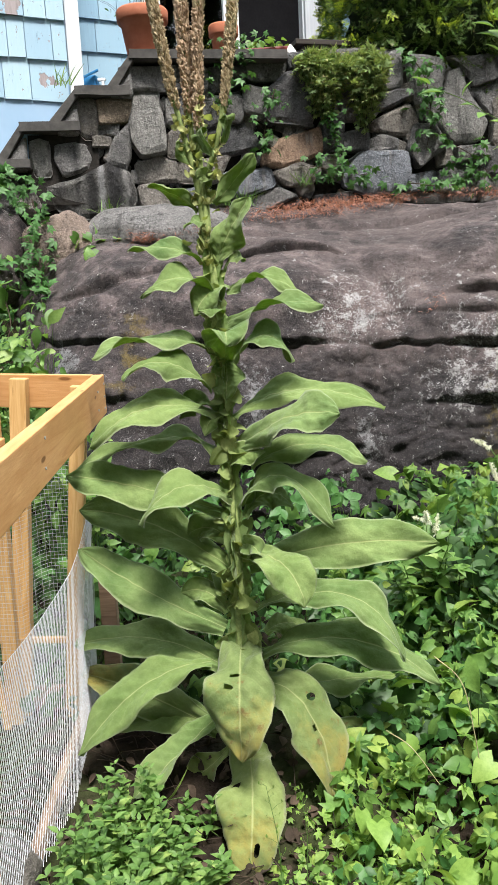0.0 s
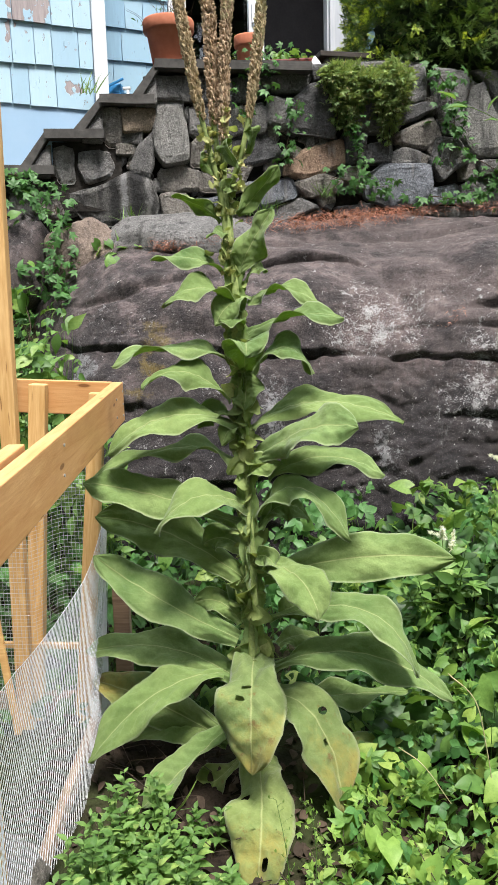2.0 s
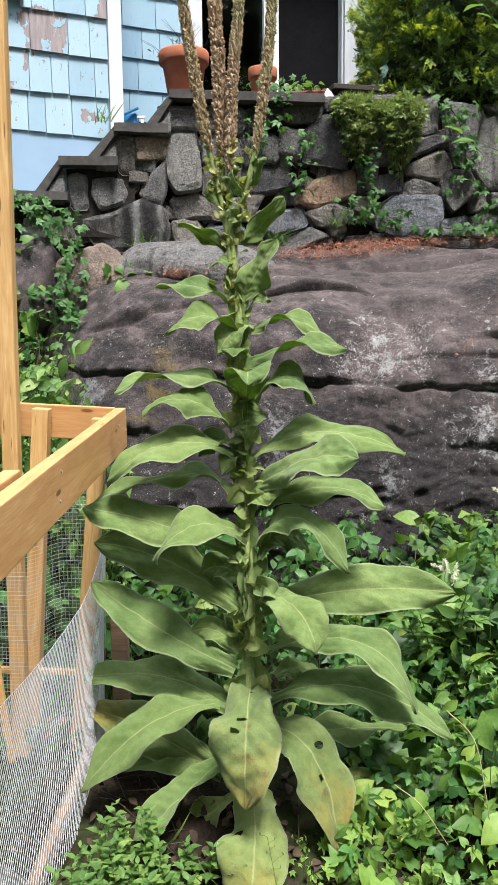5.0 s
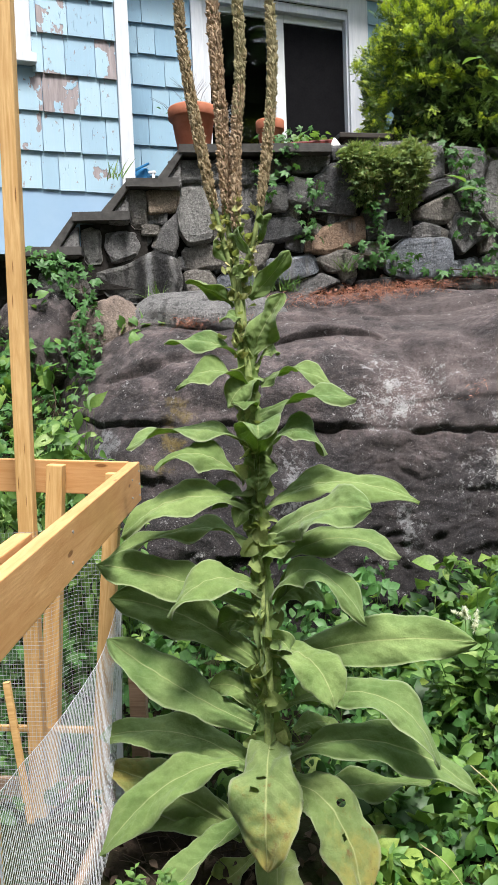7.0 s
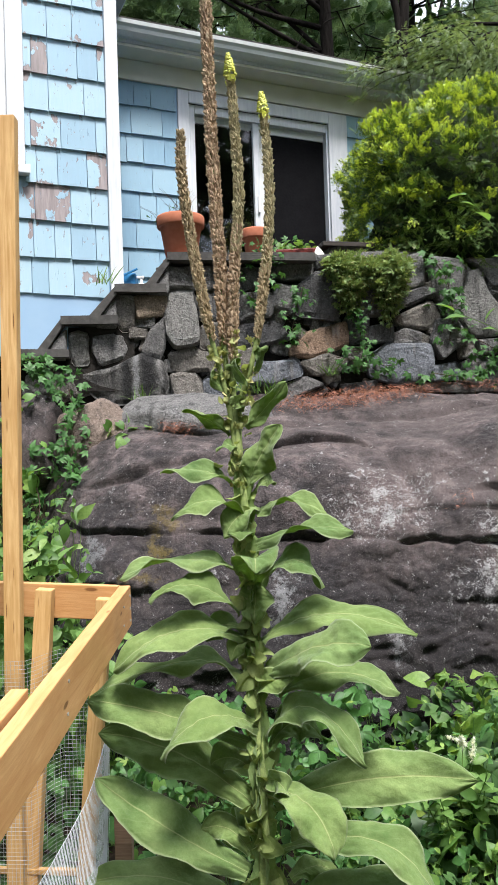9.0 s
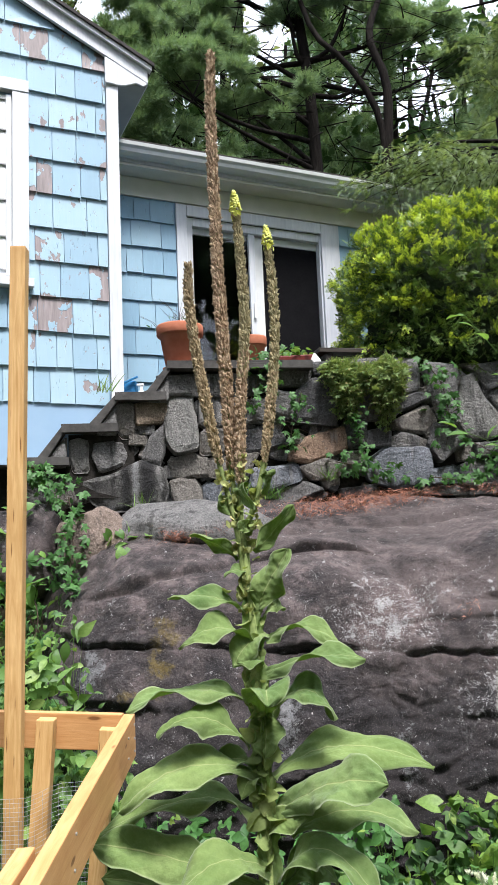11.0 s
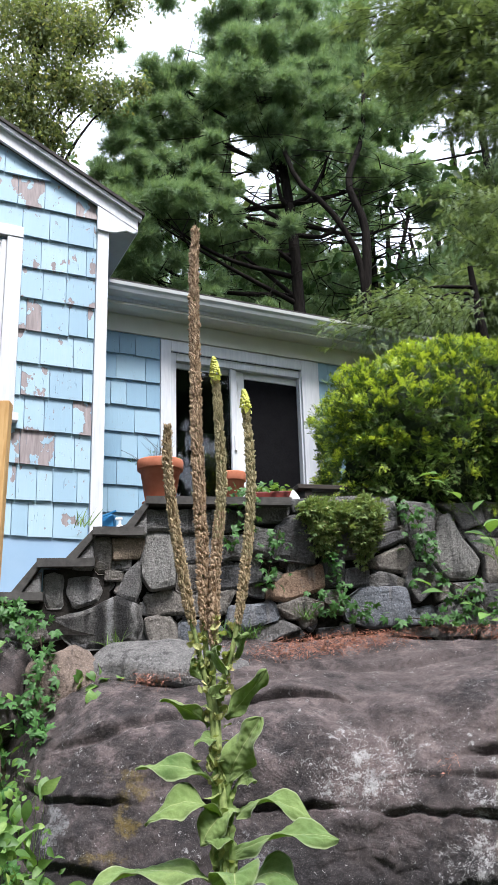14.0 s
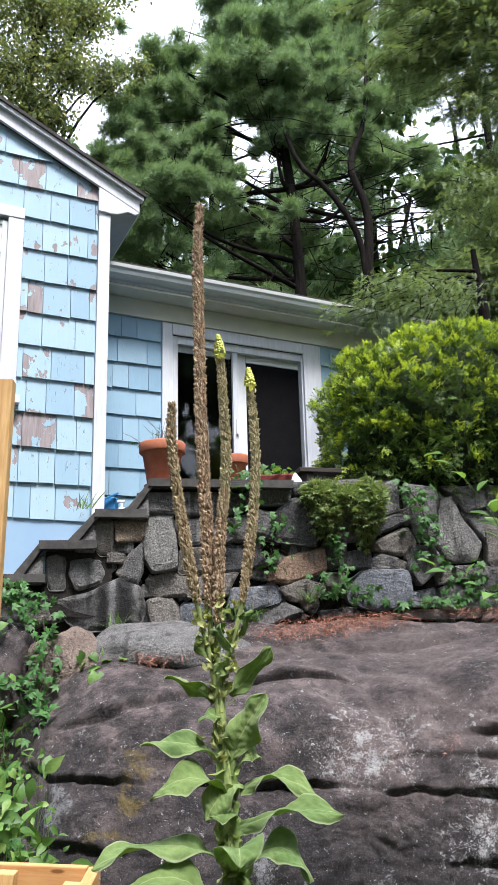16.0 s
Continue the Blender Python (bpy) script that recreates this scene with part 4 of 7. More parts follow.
def mullein_leaf(base, mid, tip, width, side, material=LEAF, fold=0.2, holes=(), foot=0.34):
    """One woolly leaf: a bent, wavy blade with real thickness, from the stem through mid to its tip; side points across it."""
    b, m, t = (np.array(p) - np.array(AT) for p in (base, mid, tip))
    c = 2 * m - 0.5 * (b + t)
    n, k = 44, 19
    u = np.linspace(0, 1, n)[:, None]
    P = (1 - u) ** 2 * b + 2 * u * (1 - u) * c + u * u * t
    T = unit(np.gradient(P, axis=0))
    s = np.array(side, float)
    S = unit(s - T * (T @ s)[:, None])
    N = np.cross(T, S)
    if N.mean(0) @ [0, -0.5, 0.85] < 0:
        N = -N
    seed = 31 * len(mullein.children) % 89 + 0.37
    g = np.random.default_rng(len(mullein.children))
    q = np.linspace(0, 1, n)
    turn = (q - 0.5) * g.uniform(-0.35, 0.35) + 0.10 * np.sin(q * 7 + seed)
    N, S = N * np.cos(turn)[:, None] + S * np.sin(turn)[:, None], S * np.cos(turn)[:, None] - N * np.sin(turn)[:, None]
    # oblong, broadest past the middle, narrowing to a clasping foot and a short point
    half = np.interp(q, [0, 0.1, 0.25, 0.42, 0.6, 0.74, 0.86, 0.94, 0.985, 1], [foot, max(0.42, foot * 1.1), max(0.70, foot * 1.15), 0.95, 1.0, 0.90, 0.66, 0.38, 0.14, 0.0])
    half[1:-1] = (half[:-2] + 2 * half[1:-1] + half[2:]) / 4
    half = 0.5 * width * np.maximum(half, 0.006)
    length = float(np.linalg.norm(m - b) + np.linalg.norm(t - m))
    waves = max(2.5, length / 0.12)
    grid = [[(i / (n - 1), 2 * j / (k - 1) - 1) for j in range(k)] for i in range(n)]
    # insect holes and tears: cells inside an oval fall out, and its rim is drawn to the oval
    gone = set()
    for cu, cv, ru, rv in holes:
        def inside(q_, v_):
            return ((q_ - cu) / ru) ** 2 + ((v_ - cv) / rv) ** 2
        for i in range(n - 1):
            for j in range(k - 1):
                corners = [inside(*grid[i + a][j + b]) for a in (0, 1) for b in (0, 1)]
                if min(corners) < 0.35 or inside((i + 0.5) / (n - 1), (2 * j + 1) / (k - 1) - 1) < 1:
                    gone.add((i, j))
        for i in range(n):
            for j in range(k):
                q_, v_ = grid[i][j]
                e = inside(q_, v_)
                if 0.35 < e < 2.2:
                    f = e ** -0.5
                    grid[i][j] = (cu + (q_ - cu) * f, max(-1, min(1, cv + (v_ - cv) * f)))
    V, UV = [], []
    for layer in (0, 1):
        for i in range(n):
            for j in range(k):
                u_, v = grid[i][j]
                u_ = min(max(u_, 0.0), 1.0)
                s_ = u_ * (n - 1)
                i0 = min(int(s_), n - 2)
                w_ = s_ - i0
                Pi, Si, Ni = (A[i0] * (1 - w_) + A[i0 + 1] * w_ for A in (P, S, N))
                hf = half[i0] * (1 - w_) + half[i0 + 1] * w_
                edge = abs(v)
                swell = math.sin(math.pi * u_) ** 0.5
                ruffle = (0.16 + 0.12 * (width < 0.12)) * width * edge ** 2.2 * math.sin(math.pi * waves * u_ + seed + (1.9 if v > 0 else 0)) * swell
                ruffle += 0.10 * width * edge * noise.noise(Vector((u_ * 5, v * 1.5, seed))) + 0.045 * width * noise.noise(Vector((u_ * 15, v * 4, seed)))
                # the blade puckers between side veins that slant towards the tip
                lace = (u_ * 9 - edge * 1.6 + 0.3 * noise.noise(Vector((u_ * 4, v * 2, seed)))) % 1
                ruffle += 0.028 * width * math.sin(math.pi * lace) * math.sin(math.pi * min(1, edge * 1.1)) * swell
                ruffle -= 0.08 * width * edge ** 4
                rag = 1 + 0.10 * noise.noise(Vector((u_ * 8, v, seed + 7))) * swell + 0.03 * noise.noise(Vector((u_ * 38, v, seed + 7)))
                p = Pi + Si * hf * v * rag + Ni * (fold * hf * edge ** 1.3 + ruffle)
                if layer:
                    p = p - Ni * (0.0012 + 0.0045 * math.exp(-(v / 0.10) ** 2) * (1 - 0.7 * u_))
                V.append(p)
                UV.append((u_, (v + 1) / 2))
    F = []
    half_n = n * k
    for i in range(n - 1):
        for j in range(k - 1):
            if (i, j) in gone:
                continue
            a0 = i * k + j
            F.append((a0, a0 + 1, a0 + k + 1, a0 + k))
            F.append((half_n + a0, half_n + a0 + k, half_n + a0 + k + 1, half_n + a0 + 1))
    for i in range(n - 1):
        for j in (0, k - 1):
            if (i, min(j, k - 2)) not in gone:
                a0 = i * k + j
                F.append((a0, a0 + k, half_n + a0 + k, half_n + a0))
    me = raw("leaf", np.array(V), np.array(F), material, np.array(UV), True)
    return part("leaf", me, mullein, "yellowing woolly leaf" if material is LEAF_OLD else "")


mullein_leaf((-0.007, 2.235, 1.793), (0.063, 2.235, 1.865), (0.121, 2.235, 1.936), 0.075, (-0.54, -0.56, 0.63))
mullein_leaf((-0.007, 2.222, 1.619), (0.040, 2.192, 1.709), (0.102, 2.172, 1.800), 0.115, (0.82, -0.51, -0.28))
mullein_leaf((-0.057, 2.235, 1.775), (-0.129, 2.215, 1.828), (-0.206, 2.205, 1.854), 0.060, (0.05, 0.76, -0.65))
mullein_leaf((-0.037, 2.221, 1.614), (-0.149, 2.191, 1.665), (-0.274, 2.171, 1.662), 0.085, (0.10, -0.90, -0.43))
mullein_leaf((-0.003, 2.209, 1.502), (-0.118, 2.149, 1.574), (-0.237, 2.129, 1.518), 0.100, (0.16, -0.93, -0.33))
mullein_leaf((0.020, 2.215, 1.547), (-0.037, 2.165, 1.520), (-0.079, 2.145, 1.458), 0.085, (0.69, -0.51, -0.51))
mullein_leaf((0.019, 2.212, 1.522), (0.119, 2.192, 1.567), (0.241, 2.182, 1.515), 0.085, (0.03, -0.92, -0.38))
mullein_leaf((0.005, 2.200, 1.424), (0.158, 2.140, 1.483), (0.311, 2.130, 1.471), 0.095, (0.20, -0.91, -0.36))
mullein_leaf((0.002, 2.187, 1.306), (0.018, 2.067, 1.405), (0.026, 1.987, 1.372), 0.140, (0.93, 0.36, -0.03))
mullein_leaf((0.006, 2.188, 1.315), (0.009, 2.158, 1.268), (0.004, 2.138, 1.200), 0.110, (0.96, -0.27, 0.01))
mullein_leaf((-0.045, 2.192, 1.355), (-0.221, 2.152, 1.398), (-0.401, 2.132, 1.343), 0.100, (0.04, -0.97, -0.22))
mullein_leaf((-0.041, 2.179, 1.226), (-0.177, 2.119, 1.324), (-0.301, 2.079, 1.278), 0.110, (0.20, -0.84, -0.50))
mullein_leaf((0.023, 2.187, 1.310), (0.127, 2.137, 1.391), (0.219, 2.107, 1.310), 0.095, (0.17, -0.92, -0.36))
mullein_leaf((0.001, 2.174, 1.140), (-0.222, 2.104, 1.190), (-0.414, 2.074, 1.077), 0.140, (-0.08, -0.85, -0.53))
mullein_leaf((0.007, 2.174, 1.148), (-0.085, 2.174, 1.193), (-0.148, 2.174, 1.142), 0.080, (0.18, -0.70, -0.69))
mullein_leaf((0.009, 2.166, 1.001), (-0.200, 2.186, 1.081), (-0.518, 2.186, 0.973), 0.110, (0.04, -0.97, -0.23))
mullein_leaf((0.024, 2.174, 1.142), (0.234, 2.204, 1.215), (0.497, 2.204, 1.147), 0.140, (0.08, 0.88, 0.46))
mullein_leaf((0.029, 2.168, 1.046), (0.200, 2.048, 1.152), (0.342, 1.988, 1.161), 0.150, (0.05, -0.77, -0.64))
mullein_leaf((0.070, 2.165, 0.984), (0.251, 2.145, 1.052), (0.430, 2.125, 0.992), 0.120, (0.07, -0.86, -0.51))
mullein_leaf((0.034, 2.158, 0.861), (0.171, 2.078, 0.969), (0.320, 2.018, 0.815), 0.115, (-0.43, -0.76, -0.49))
mullein_leaf((0.036, 2.155, 0.825), (0.121, 2.185, 0.893), (0.201, 2.195, 0.833), 0.120, (0.09, -0.70, -0.71))
mullein_leaf((-0.013, 2.156, 0.839), (-0.293, 2.126, 0.941), (-0.501, 2.096, 0.989), 0.140, (-0.10, -0.74, -0.66))
mullein_leaf((0.012, 2.159, 0.882), (-0.130, 2.039, 0.954), (-0.257, 1.959, 0.862), 0.130, (-0.08, -0.91, -0.40))
mullein_leaf((-0.017, 2.146, 0.664), (-0.263, 2.226, 0.788), (-0.506, 2.226, 0.848), 0.170, (-0.22, -0.66, -0.72))
mullein_leaf((-0.036, 2.138, 0.462), (-0.284, 2.158, 0.585), (-0.492, 2.138, 0.742), 0.160, (-0.32, -0.73, -0.61))
mullein_leaf((0.047, 2.146, 0.666), (0.363, 2.246, 0.699), (0.670, 2.246, 0.689), 0.165, (0.02, -0.41, -0.91))
mullein_leaf((0.034, 2.149, 0.712), (0.163, 1.989, 0.714), (0.221, 1.929, 0.601), 0.135, (0.67, 0.56, 0.48))
mullein_leaf((0.068, 2.139, 0.530), (0.364, 2.059, 0.586), (0.520, 2.019, 0.387), 0.130, (-0.20, -0.82, -0.53))
mullein_leaf((0.069, 2.137, 0.368), (0.363, 2.107, 0.427), (0.644, 2.087, 0.275), 0.150, (-0.06, -0.83, -0.56))
mullein_leaf((0.101, 2.135, 0.259), (0.311, 2.235, 0.228), (0.515, 2.235, 0.239), 0.110, (0.04, -0.97, -0.22))
mullein_leaf((0.013, 2.137, 0.408), (0.014, 1.937, 0.343), (0.015, 1.887, 0.139), 0.205, (0.97, -0.24, -0.03), LEAF_OLD, foot=0.62, holes=((0.36, -0.12, 0.016, 0.16), (0.46, -0.30, 0.014, 0.14)))
mullein_leaf((0.018, 2.132, 0.056), (0.041, 1.882, 0.008), (0.024, 1.772, -0.169), 0.200, (0.93, -0.36, -0.01), LEAF_OLD, foot=0.62, holes=((0.34, -0.58, 0.024, 0.19), (0.8, 0.25, 0.05, 0.09)))
mullein_leaf((-0.089, 2.136, 0.349), (-0.308, 2.076, 0.298), (-0.516, 2.016, 0.098), 0.145, (-0.46, 0.77, 0.45))
mullein_leaf((-0.036, 2.136, 0.322), (-0.292, 2.236, 0.389), (-0.567, 2.236, 0.376), 0.160, (0.01, -0.84, -0.53))
mullein_leaf((-0.082, 2.132, 0.113), (-0.353, 2.262, 0.185), (-0.555, 2.262, 0.261), 0.170, (-0.19, -0.67, -0.72), LEAF_OLD)
mullein_leaf((-0.076, 2.132, 0.109), (-0.251, 2.212, 0.130), (-0.459, 2.212, 0.081), 0.140, (0.01, -0.81, -0.59))
mullein_leaf((-0.089, 2.133, 0.153), (-0.207, 2.033, 0.078), (-0.342, 1.983, -0.034), 0.120, (-0.45, 0.86, 0.24), fold=0.75)
mullein_leaf((-0.049, 2.131, 0.053), (-0.130, 2.111, -0.022), (-0.251, 2.091, -0.081), 0.110, (0.42, -0.80, -0.43), LEAF_OLD)
mullein_leaf((0.062, 2.135, 0.281), (0.222, 2.035, 0.218), (0.290, 1.955, -0.045), 0.185, (0.60, 0.72, 0.36), LEAF_OLD, foot=0.62, holes=((0.42, 0.35, 0.03, 0.17), (0.6, -0.1, 0.02, 0.07)))
mullein_leaf((0.205, 2.132, 0.099), (0.382, 2.152, 0.052), (0.560, 2.132, -0.076), 0.160, (-0.18, -0.71, -0.67), LEAF_OLD)
mullein_leaf((-0.026, 2.139, 0.515), (-0.099, 2.189, 0.568), (-0.186, 2.189, 0.563), 0.085, (-0.01, -0.63, -0.77))
mullein_leaf((0.038, 2.139, 0.474), (-0.039, 2.219, 0.594), (-0.093, 2.239, 0.526), 0.080, (0.94, -0.30, -0.18))
mullein_leaf((0.091, 2.138, 0.444), (0.167, 2.218, 0.443), (0.233, 2.238, 0.398), 0.090, (0.02, -0.90, -0.44))
mullein_leaf((0.095, 2.139, 0.529), (0.151, 2.139, 0.574), (0.259, 2.139, 0.590), 0.085, (0.09, -0.75, -0.65))
mullein_leaf((0.013, 2.149, 0.716), (0.062, 2.089, 0.751), (0.105, 2.049, 0.699), 0.070, (0.40, -0.68, -0.61))
mullein_leaf((-0.001, 2.164, 0.979), (0.047, 2.134, 1.028), (0.118, 2.134, 1.034), 0.075, (0.19, -0.74, -0.64))
mullein_leaf((0.005, 2.172, 1.104), (-0.038, 2.142, 1.142), (-0.067, 2.122, 1.093), 0.060, (0.71, -0.58, -0.40))
mullein_leaf((-0.004, 2.151, 0.744), (-0.078, 2.191, 0.782), (-0.155, 2.211, 0.751), 0.100, (0.06, -0.62, -0.79))
mullein_leaf((-0.053, 2.235, 1.898), (-0.095, 2.205, 1.948), (-0.098, 2.195, 1.975), 0.050, (0.63, 0.66, -0.41))
mullein_leaf((-0.028, 2.235, 1.979), (-0.043, 2.195, 1.992), (0.002, 2.175, 1.921), 0.055, (0.61, -0.50, 0.62))
mullein_leaf((0.028, 2.235, 1.968), (0.047, 2.205, 2.025), (0.040, 2.205, 2.042), 0.050, (0.70, 0.66, -0.28))
mullein_leaf((-0.037, 2.232, 1.730), (-0.067, 2.202, 1.742), (-0.102, 2.192, 1.721), 0.050, (0.16, -0.90, -0.41))
mullein_leaf((-0.018, 2.235, 1.847), (-0.030, 2.195, 1.874), (-0.050, 2.185, 1.861), 0.045, (0.39, 0.57, -0.72))
mullein_leaf((0.009, 2.219, 1.591), (0.048, 2.199, 1.630), (0.083, 2.199, 1.617), 0.050, (0.43, -0.79, -0.44))
mullein_leaf((0.012, 2.204, 1.453), (-0.022, 2.164, 1.480), (-0.068, 2.144, 1.471), 0.065, (0.23, -0.83, -0.51))


def local(points):
    return np.array(points) - np.array(AT)


def spike(points, bare, width, fresh, tip, label, dry):
    """A flower spike: a woolly stalk packed with seed capsules, with or without a yellow budding tip."""
    P = curve_through(local(points), 60)
    ln = np.r_[0, np.cumsum(np.linalg.norm(np.diff(P, axis=0), axis=1))]
    stalk = part("spike", raw("spike", *tube_arrays(P, np.linspace(0.0105, 0.004, 60), 8), STEM, smooth=True), mullein, label)
    bm = bmesh.new()
    bmesh.ops.create_icosphere(bm, subdivisions=1, radius=1)
    tv = np.array([v.co[:] for v in bm.verts])
    tf = np.array([[v.index for v in f.verts] for f in bm.faces])
    bm.free()
    tv = tv * [0.95, 0.95, 0.95] * (1 + 0.25 * np.random.default_rng(3).normal(size=(len(tv), 1))) + [0, 0.9, 0]
    runs = [(bare, tip - 0.002, dry)] if not fresh else [(bare, 0.62, dry), (0.55, tip, CAPSULE_GREEN)]
    for u0, u1, material in runs:
        n = int(5600 * (u1 - u0) * ln[-1])
        s = np.sort(rng.uniform(u0, u1, n))
        c = np.stack([np.interp(s * ln[-1], ln, P[:, i]) for i in range(3)], 1)
        a = rng.uniform(0, 2 * np.pi, n)
        knot = np.array([noise.noise(Vector((math.cos(q) * 1.6, math.sin(q) * 1.6, h * 75))) for q, h in zip(a, s * ln[-1])])
        prof = np.interp(s, [0, bare, bare + 0.08, 0.5, 0.9, 1], [0.6, 0.7, 1.0, 1.0, 0.85, 0.62])
        out = np.c_[np.cos(a), np.sin(a), np.full(n, 0.35)]
        size = 0.0042 * rng.uniform(0.6, 1.45, n)
        pos = c + unit(out) * (width * prof * (0.98 + 0.24 * knot) - 0.0075 * rng.uniform(0.7, 1.3, n))[:, None]
        keep = rng.random(n) < np.interp(s, [bare, bare + 0.07], [0.25, 1.0])
        v, f = scatter(tv, tf, pos[keep], out[keep] + rng.normal(0, 0.35, (keep.sum(), 3)), np.array([0, 0, 1.0]), size[keep])
        # dry calyx lobes that stand out between the capsules
        few = keep & (rng.random(n) < 0.03)
        lv, lf = scatter(*LANCE, pos[few], out[few] + rng.normal(0, 0.5, (few.sum(), 3)), np.array([0, 0, 1.0]), 0.0055)
        mesh_v = np.concatenate([v, lv])
        faces = [tuple(int(q) for q in r) for r in f] + [tuple(int(q) + len(v) for q in r) for r in lf]
        tagged(part("seed_coat", raw("seed_coat", mesh_v, faces, material), stalk, "dry brown seed capsules" if material is dry else "greenish ripening capsules"), kind="stuff")
    if fresh:
        top, way = P[-1], unit(P[-1] - P[-6])
        n = 130
        s = rng.uniform(0, 1, n) ** 0.9
        a = np.arange(n) * 2.39996
        r = 0.0145 * (1 - s) ** 0.8 + 0.001
        pos = top + way * (s * 0.062 - 0.012)[:, None] + np.c_[np.cos(a) * r, np.sin(a) * r, 0 * a]
        v, f = scatter(tv, tf, pos, np.c_[np.cos(a) * 0.5, np.sin(a) * 0.5, np.ones(n)], np.array([1.0, 0.2, 0]), 0.0042)
        part("bud_tip", raw("bud_tip", v, f, BUD, smooth=True), stalk, "yellow-green budding tip")
        m = 9
        a = np.arange(m) * 2.2
        pos = top - way * 0.012 + np.c_[np.cos(a), np.sin(a), 0 * a] * 0.014
        v, f = leaves_on(OVAL, pos, 0.022, np.c_[np.cos(a), np.sin(a), 0 * a], 0.3, 0.3)
        part("petals", raw("petals", v, f, BUD), stalk, "small yellow open petals")
    return stalk


spike([(-0.035, 2.235, 1.62), (-0.05, 2.24, 1.866), (-0.067, 2.227, 2.017), (-0.072, 2.213, 2.279), (-0.082, 2.2, 2.554), (-0.088, 2.187, 2.945), (-0.088, 2.173, 3.256), (-0.078, 2.16, 3.437)], 0.24, 0.0195, False, 1.0, "tallest dry brown seed spike", CAPSULE)
spike([(-0.04, 2.22, 1.68), (-0.056, 2.22, 1.85), (-0.111, 2.2, 2.103), (-0.14, 2.18, 2.276), (-0.165, 2.16, 2.454), (-0.175, 2.14, 2.58), (-0.171, 2.12, 2.697)], 0.38, 0.0175, False, 1.0, "short curved dry seed spike", CAPSULE_TAN)
spike([(-0.03, 2.22, 1.66), (-0.044, 2.22, 1.899), (-0.037, 2.207, 2.101), (-0.027, 2.193, 2.275), (-0.005, 2.18, 2.49), (-0.007, 2.167, 2.676), (-0.015, 2.153, 2.848), (-0.017, 2.14, 2.88)], 0.28, 0.0165, True, 0.99, "green and brown seed spike with yellow tip", CAPSULE)
spike([(-0.03, 2.24, 1.66), (-0.03, 2.24, 1.849), (0.012, 2.233, 1.981), (0.047, 2.227, 2.135), (0.079, 2.22, 2.366), (0.09, 2.213, 2.551), (0.08, 2.207, 2.764), (0.078, 2.2, 2.785)], 0.37, 0.0155, True, 0.99, "slender seed spike with yellow-green tip", CAPSULE_TAN)

STALK = [(-0.01, 2.13, -0.06), (0.0, 2.135, 0.25), (0.012, 2.14, 0.55), (0.005, 2.16, 0.9), (-0.005, 2.18, 1.25), (-0.02, 2.215, 1.55), (-0.035, 2.235, 1.75)]
P = curve_through(local(STALK), 70)
tv_, tf_ = tube_arrays(P, np.interp(np.linspace(0, 1, 70), [0, 0.3, 1], [0.021, 0.016, 0.011]), 12)
tv_ = tv_ + 0.0025 * np.sin(tv_ * 190 + 3)
part("stem", raw("stem", tv_, tf_, STEM, smooth=True), mullein, "thick woolly stem with ragged leaf wings")


def stem_wing(turn, z0, z1, seed):
    """A ragged strip of leaf that runs down the stem."""
    n = 90
    s = np.linspace(z0, z1, n)
    c = np.stack([np.interp(s, np.linspace(0, 1, len(P)), P[:, i]) for i in range(3)], 1)
    a = turn + 1.4 * s + 0.5 * np.sin(s * 21 + seed)
    w = np.array([0.018 + 0.014 * abs(noise.noise(Vector((q * 16, seed, 0)))) + 0.012 * noise.noise(Vector((q * 60, seed, 3))) for q in s])
    out = np.c_[np.cos(a), np.sin(a), 0.25 + 0.4 * np.sin(s * 60 + seed)]
    rows = [c + out * 0.010, c + out * (0.010 + w * 0.5)[:, None] + [0, 0, 0.003], c + out * (0.010 + w)[:, None] + np.c_[np.sin(s * 170 + seed) * 0.006, np.cos(s * 150) * 0.006, 0 * s]]
    V = np.concatenate(rows)
    F = np.array([(r * n + i, r * n + i + 1, (r + 1) * n + i + 1, (r + 1) * n + i) for r in range(2) for i in range(n - 1)])
    uv = np.concatenate([np.c_[s, np.full(n, v)] for v in (0.55, 0.75, 0.98)])
    part("stem_wing", raw("stem_wing", V, F, LEAF, uv, True), mullein)


for i in range(9):
    stem_wing(i * 1.1, 0.06 + 0.05 * (i % 3), 0.97 - 0.06 * (i % 4), i * 3.7)


def small_leaves():
    """Short clasping leaves and wings that clothe the stem between the large leaves."""
    chunks = []
    ln = len(P)
    for i in range(190):
        s = rng.uniform(0.05, 0.99)
        c = P[int(s * (ln - 1))]
        a = rng.uniform(0, 2 * np.pi)
        out = np.array([math.cos(a), math.sin(a), rng.uniform(-1.6, 0.5)])
        size = rng.uniform(0.03, 0.07) * np.interp(s, [0, 0.6, 1], [1.1, 0.9, 0.7])
        chunks.append(scatter(*CLASP, np.array([c + out * 0.008]), np.array([out]), rng.normal(size=3), size))
    for i in range(44):
        h = rng.uniform(1.60, 2.06)
        c = local([(-0.035 + rng.normal(0, 0.022 + 0.05 * max(0.0, h - 1.8)), 2.23 + rng.normal(0, 0.02), h)])
        a = rng.uniform(0, 2 * np.pi)
        chunks.append(scatter(*CLASP, c, np.array([[math.cos(a), math.sin(a), 0.9]]), np.array([0, 0, 1.0]) + 0.5 * rng.normal(size=3), rng.uniform(0.014, 0.036)))
    return join(chunks)


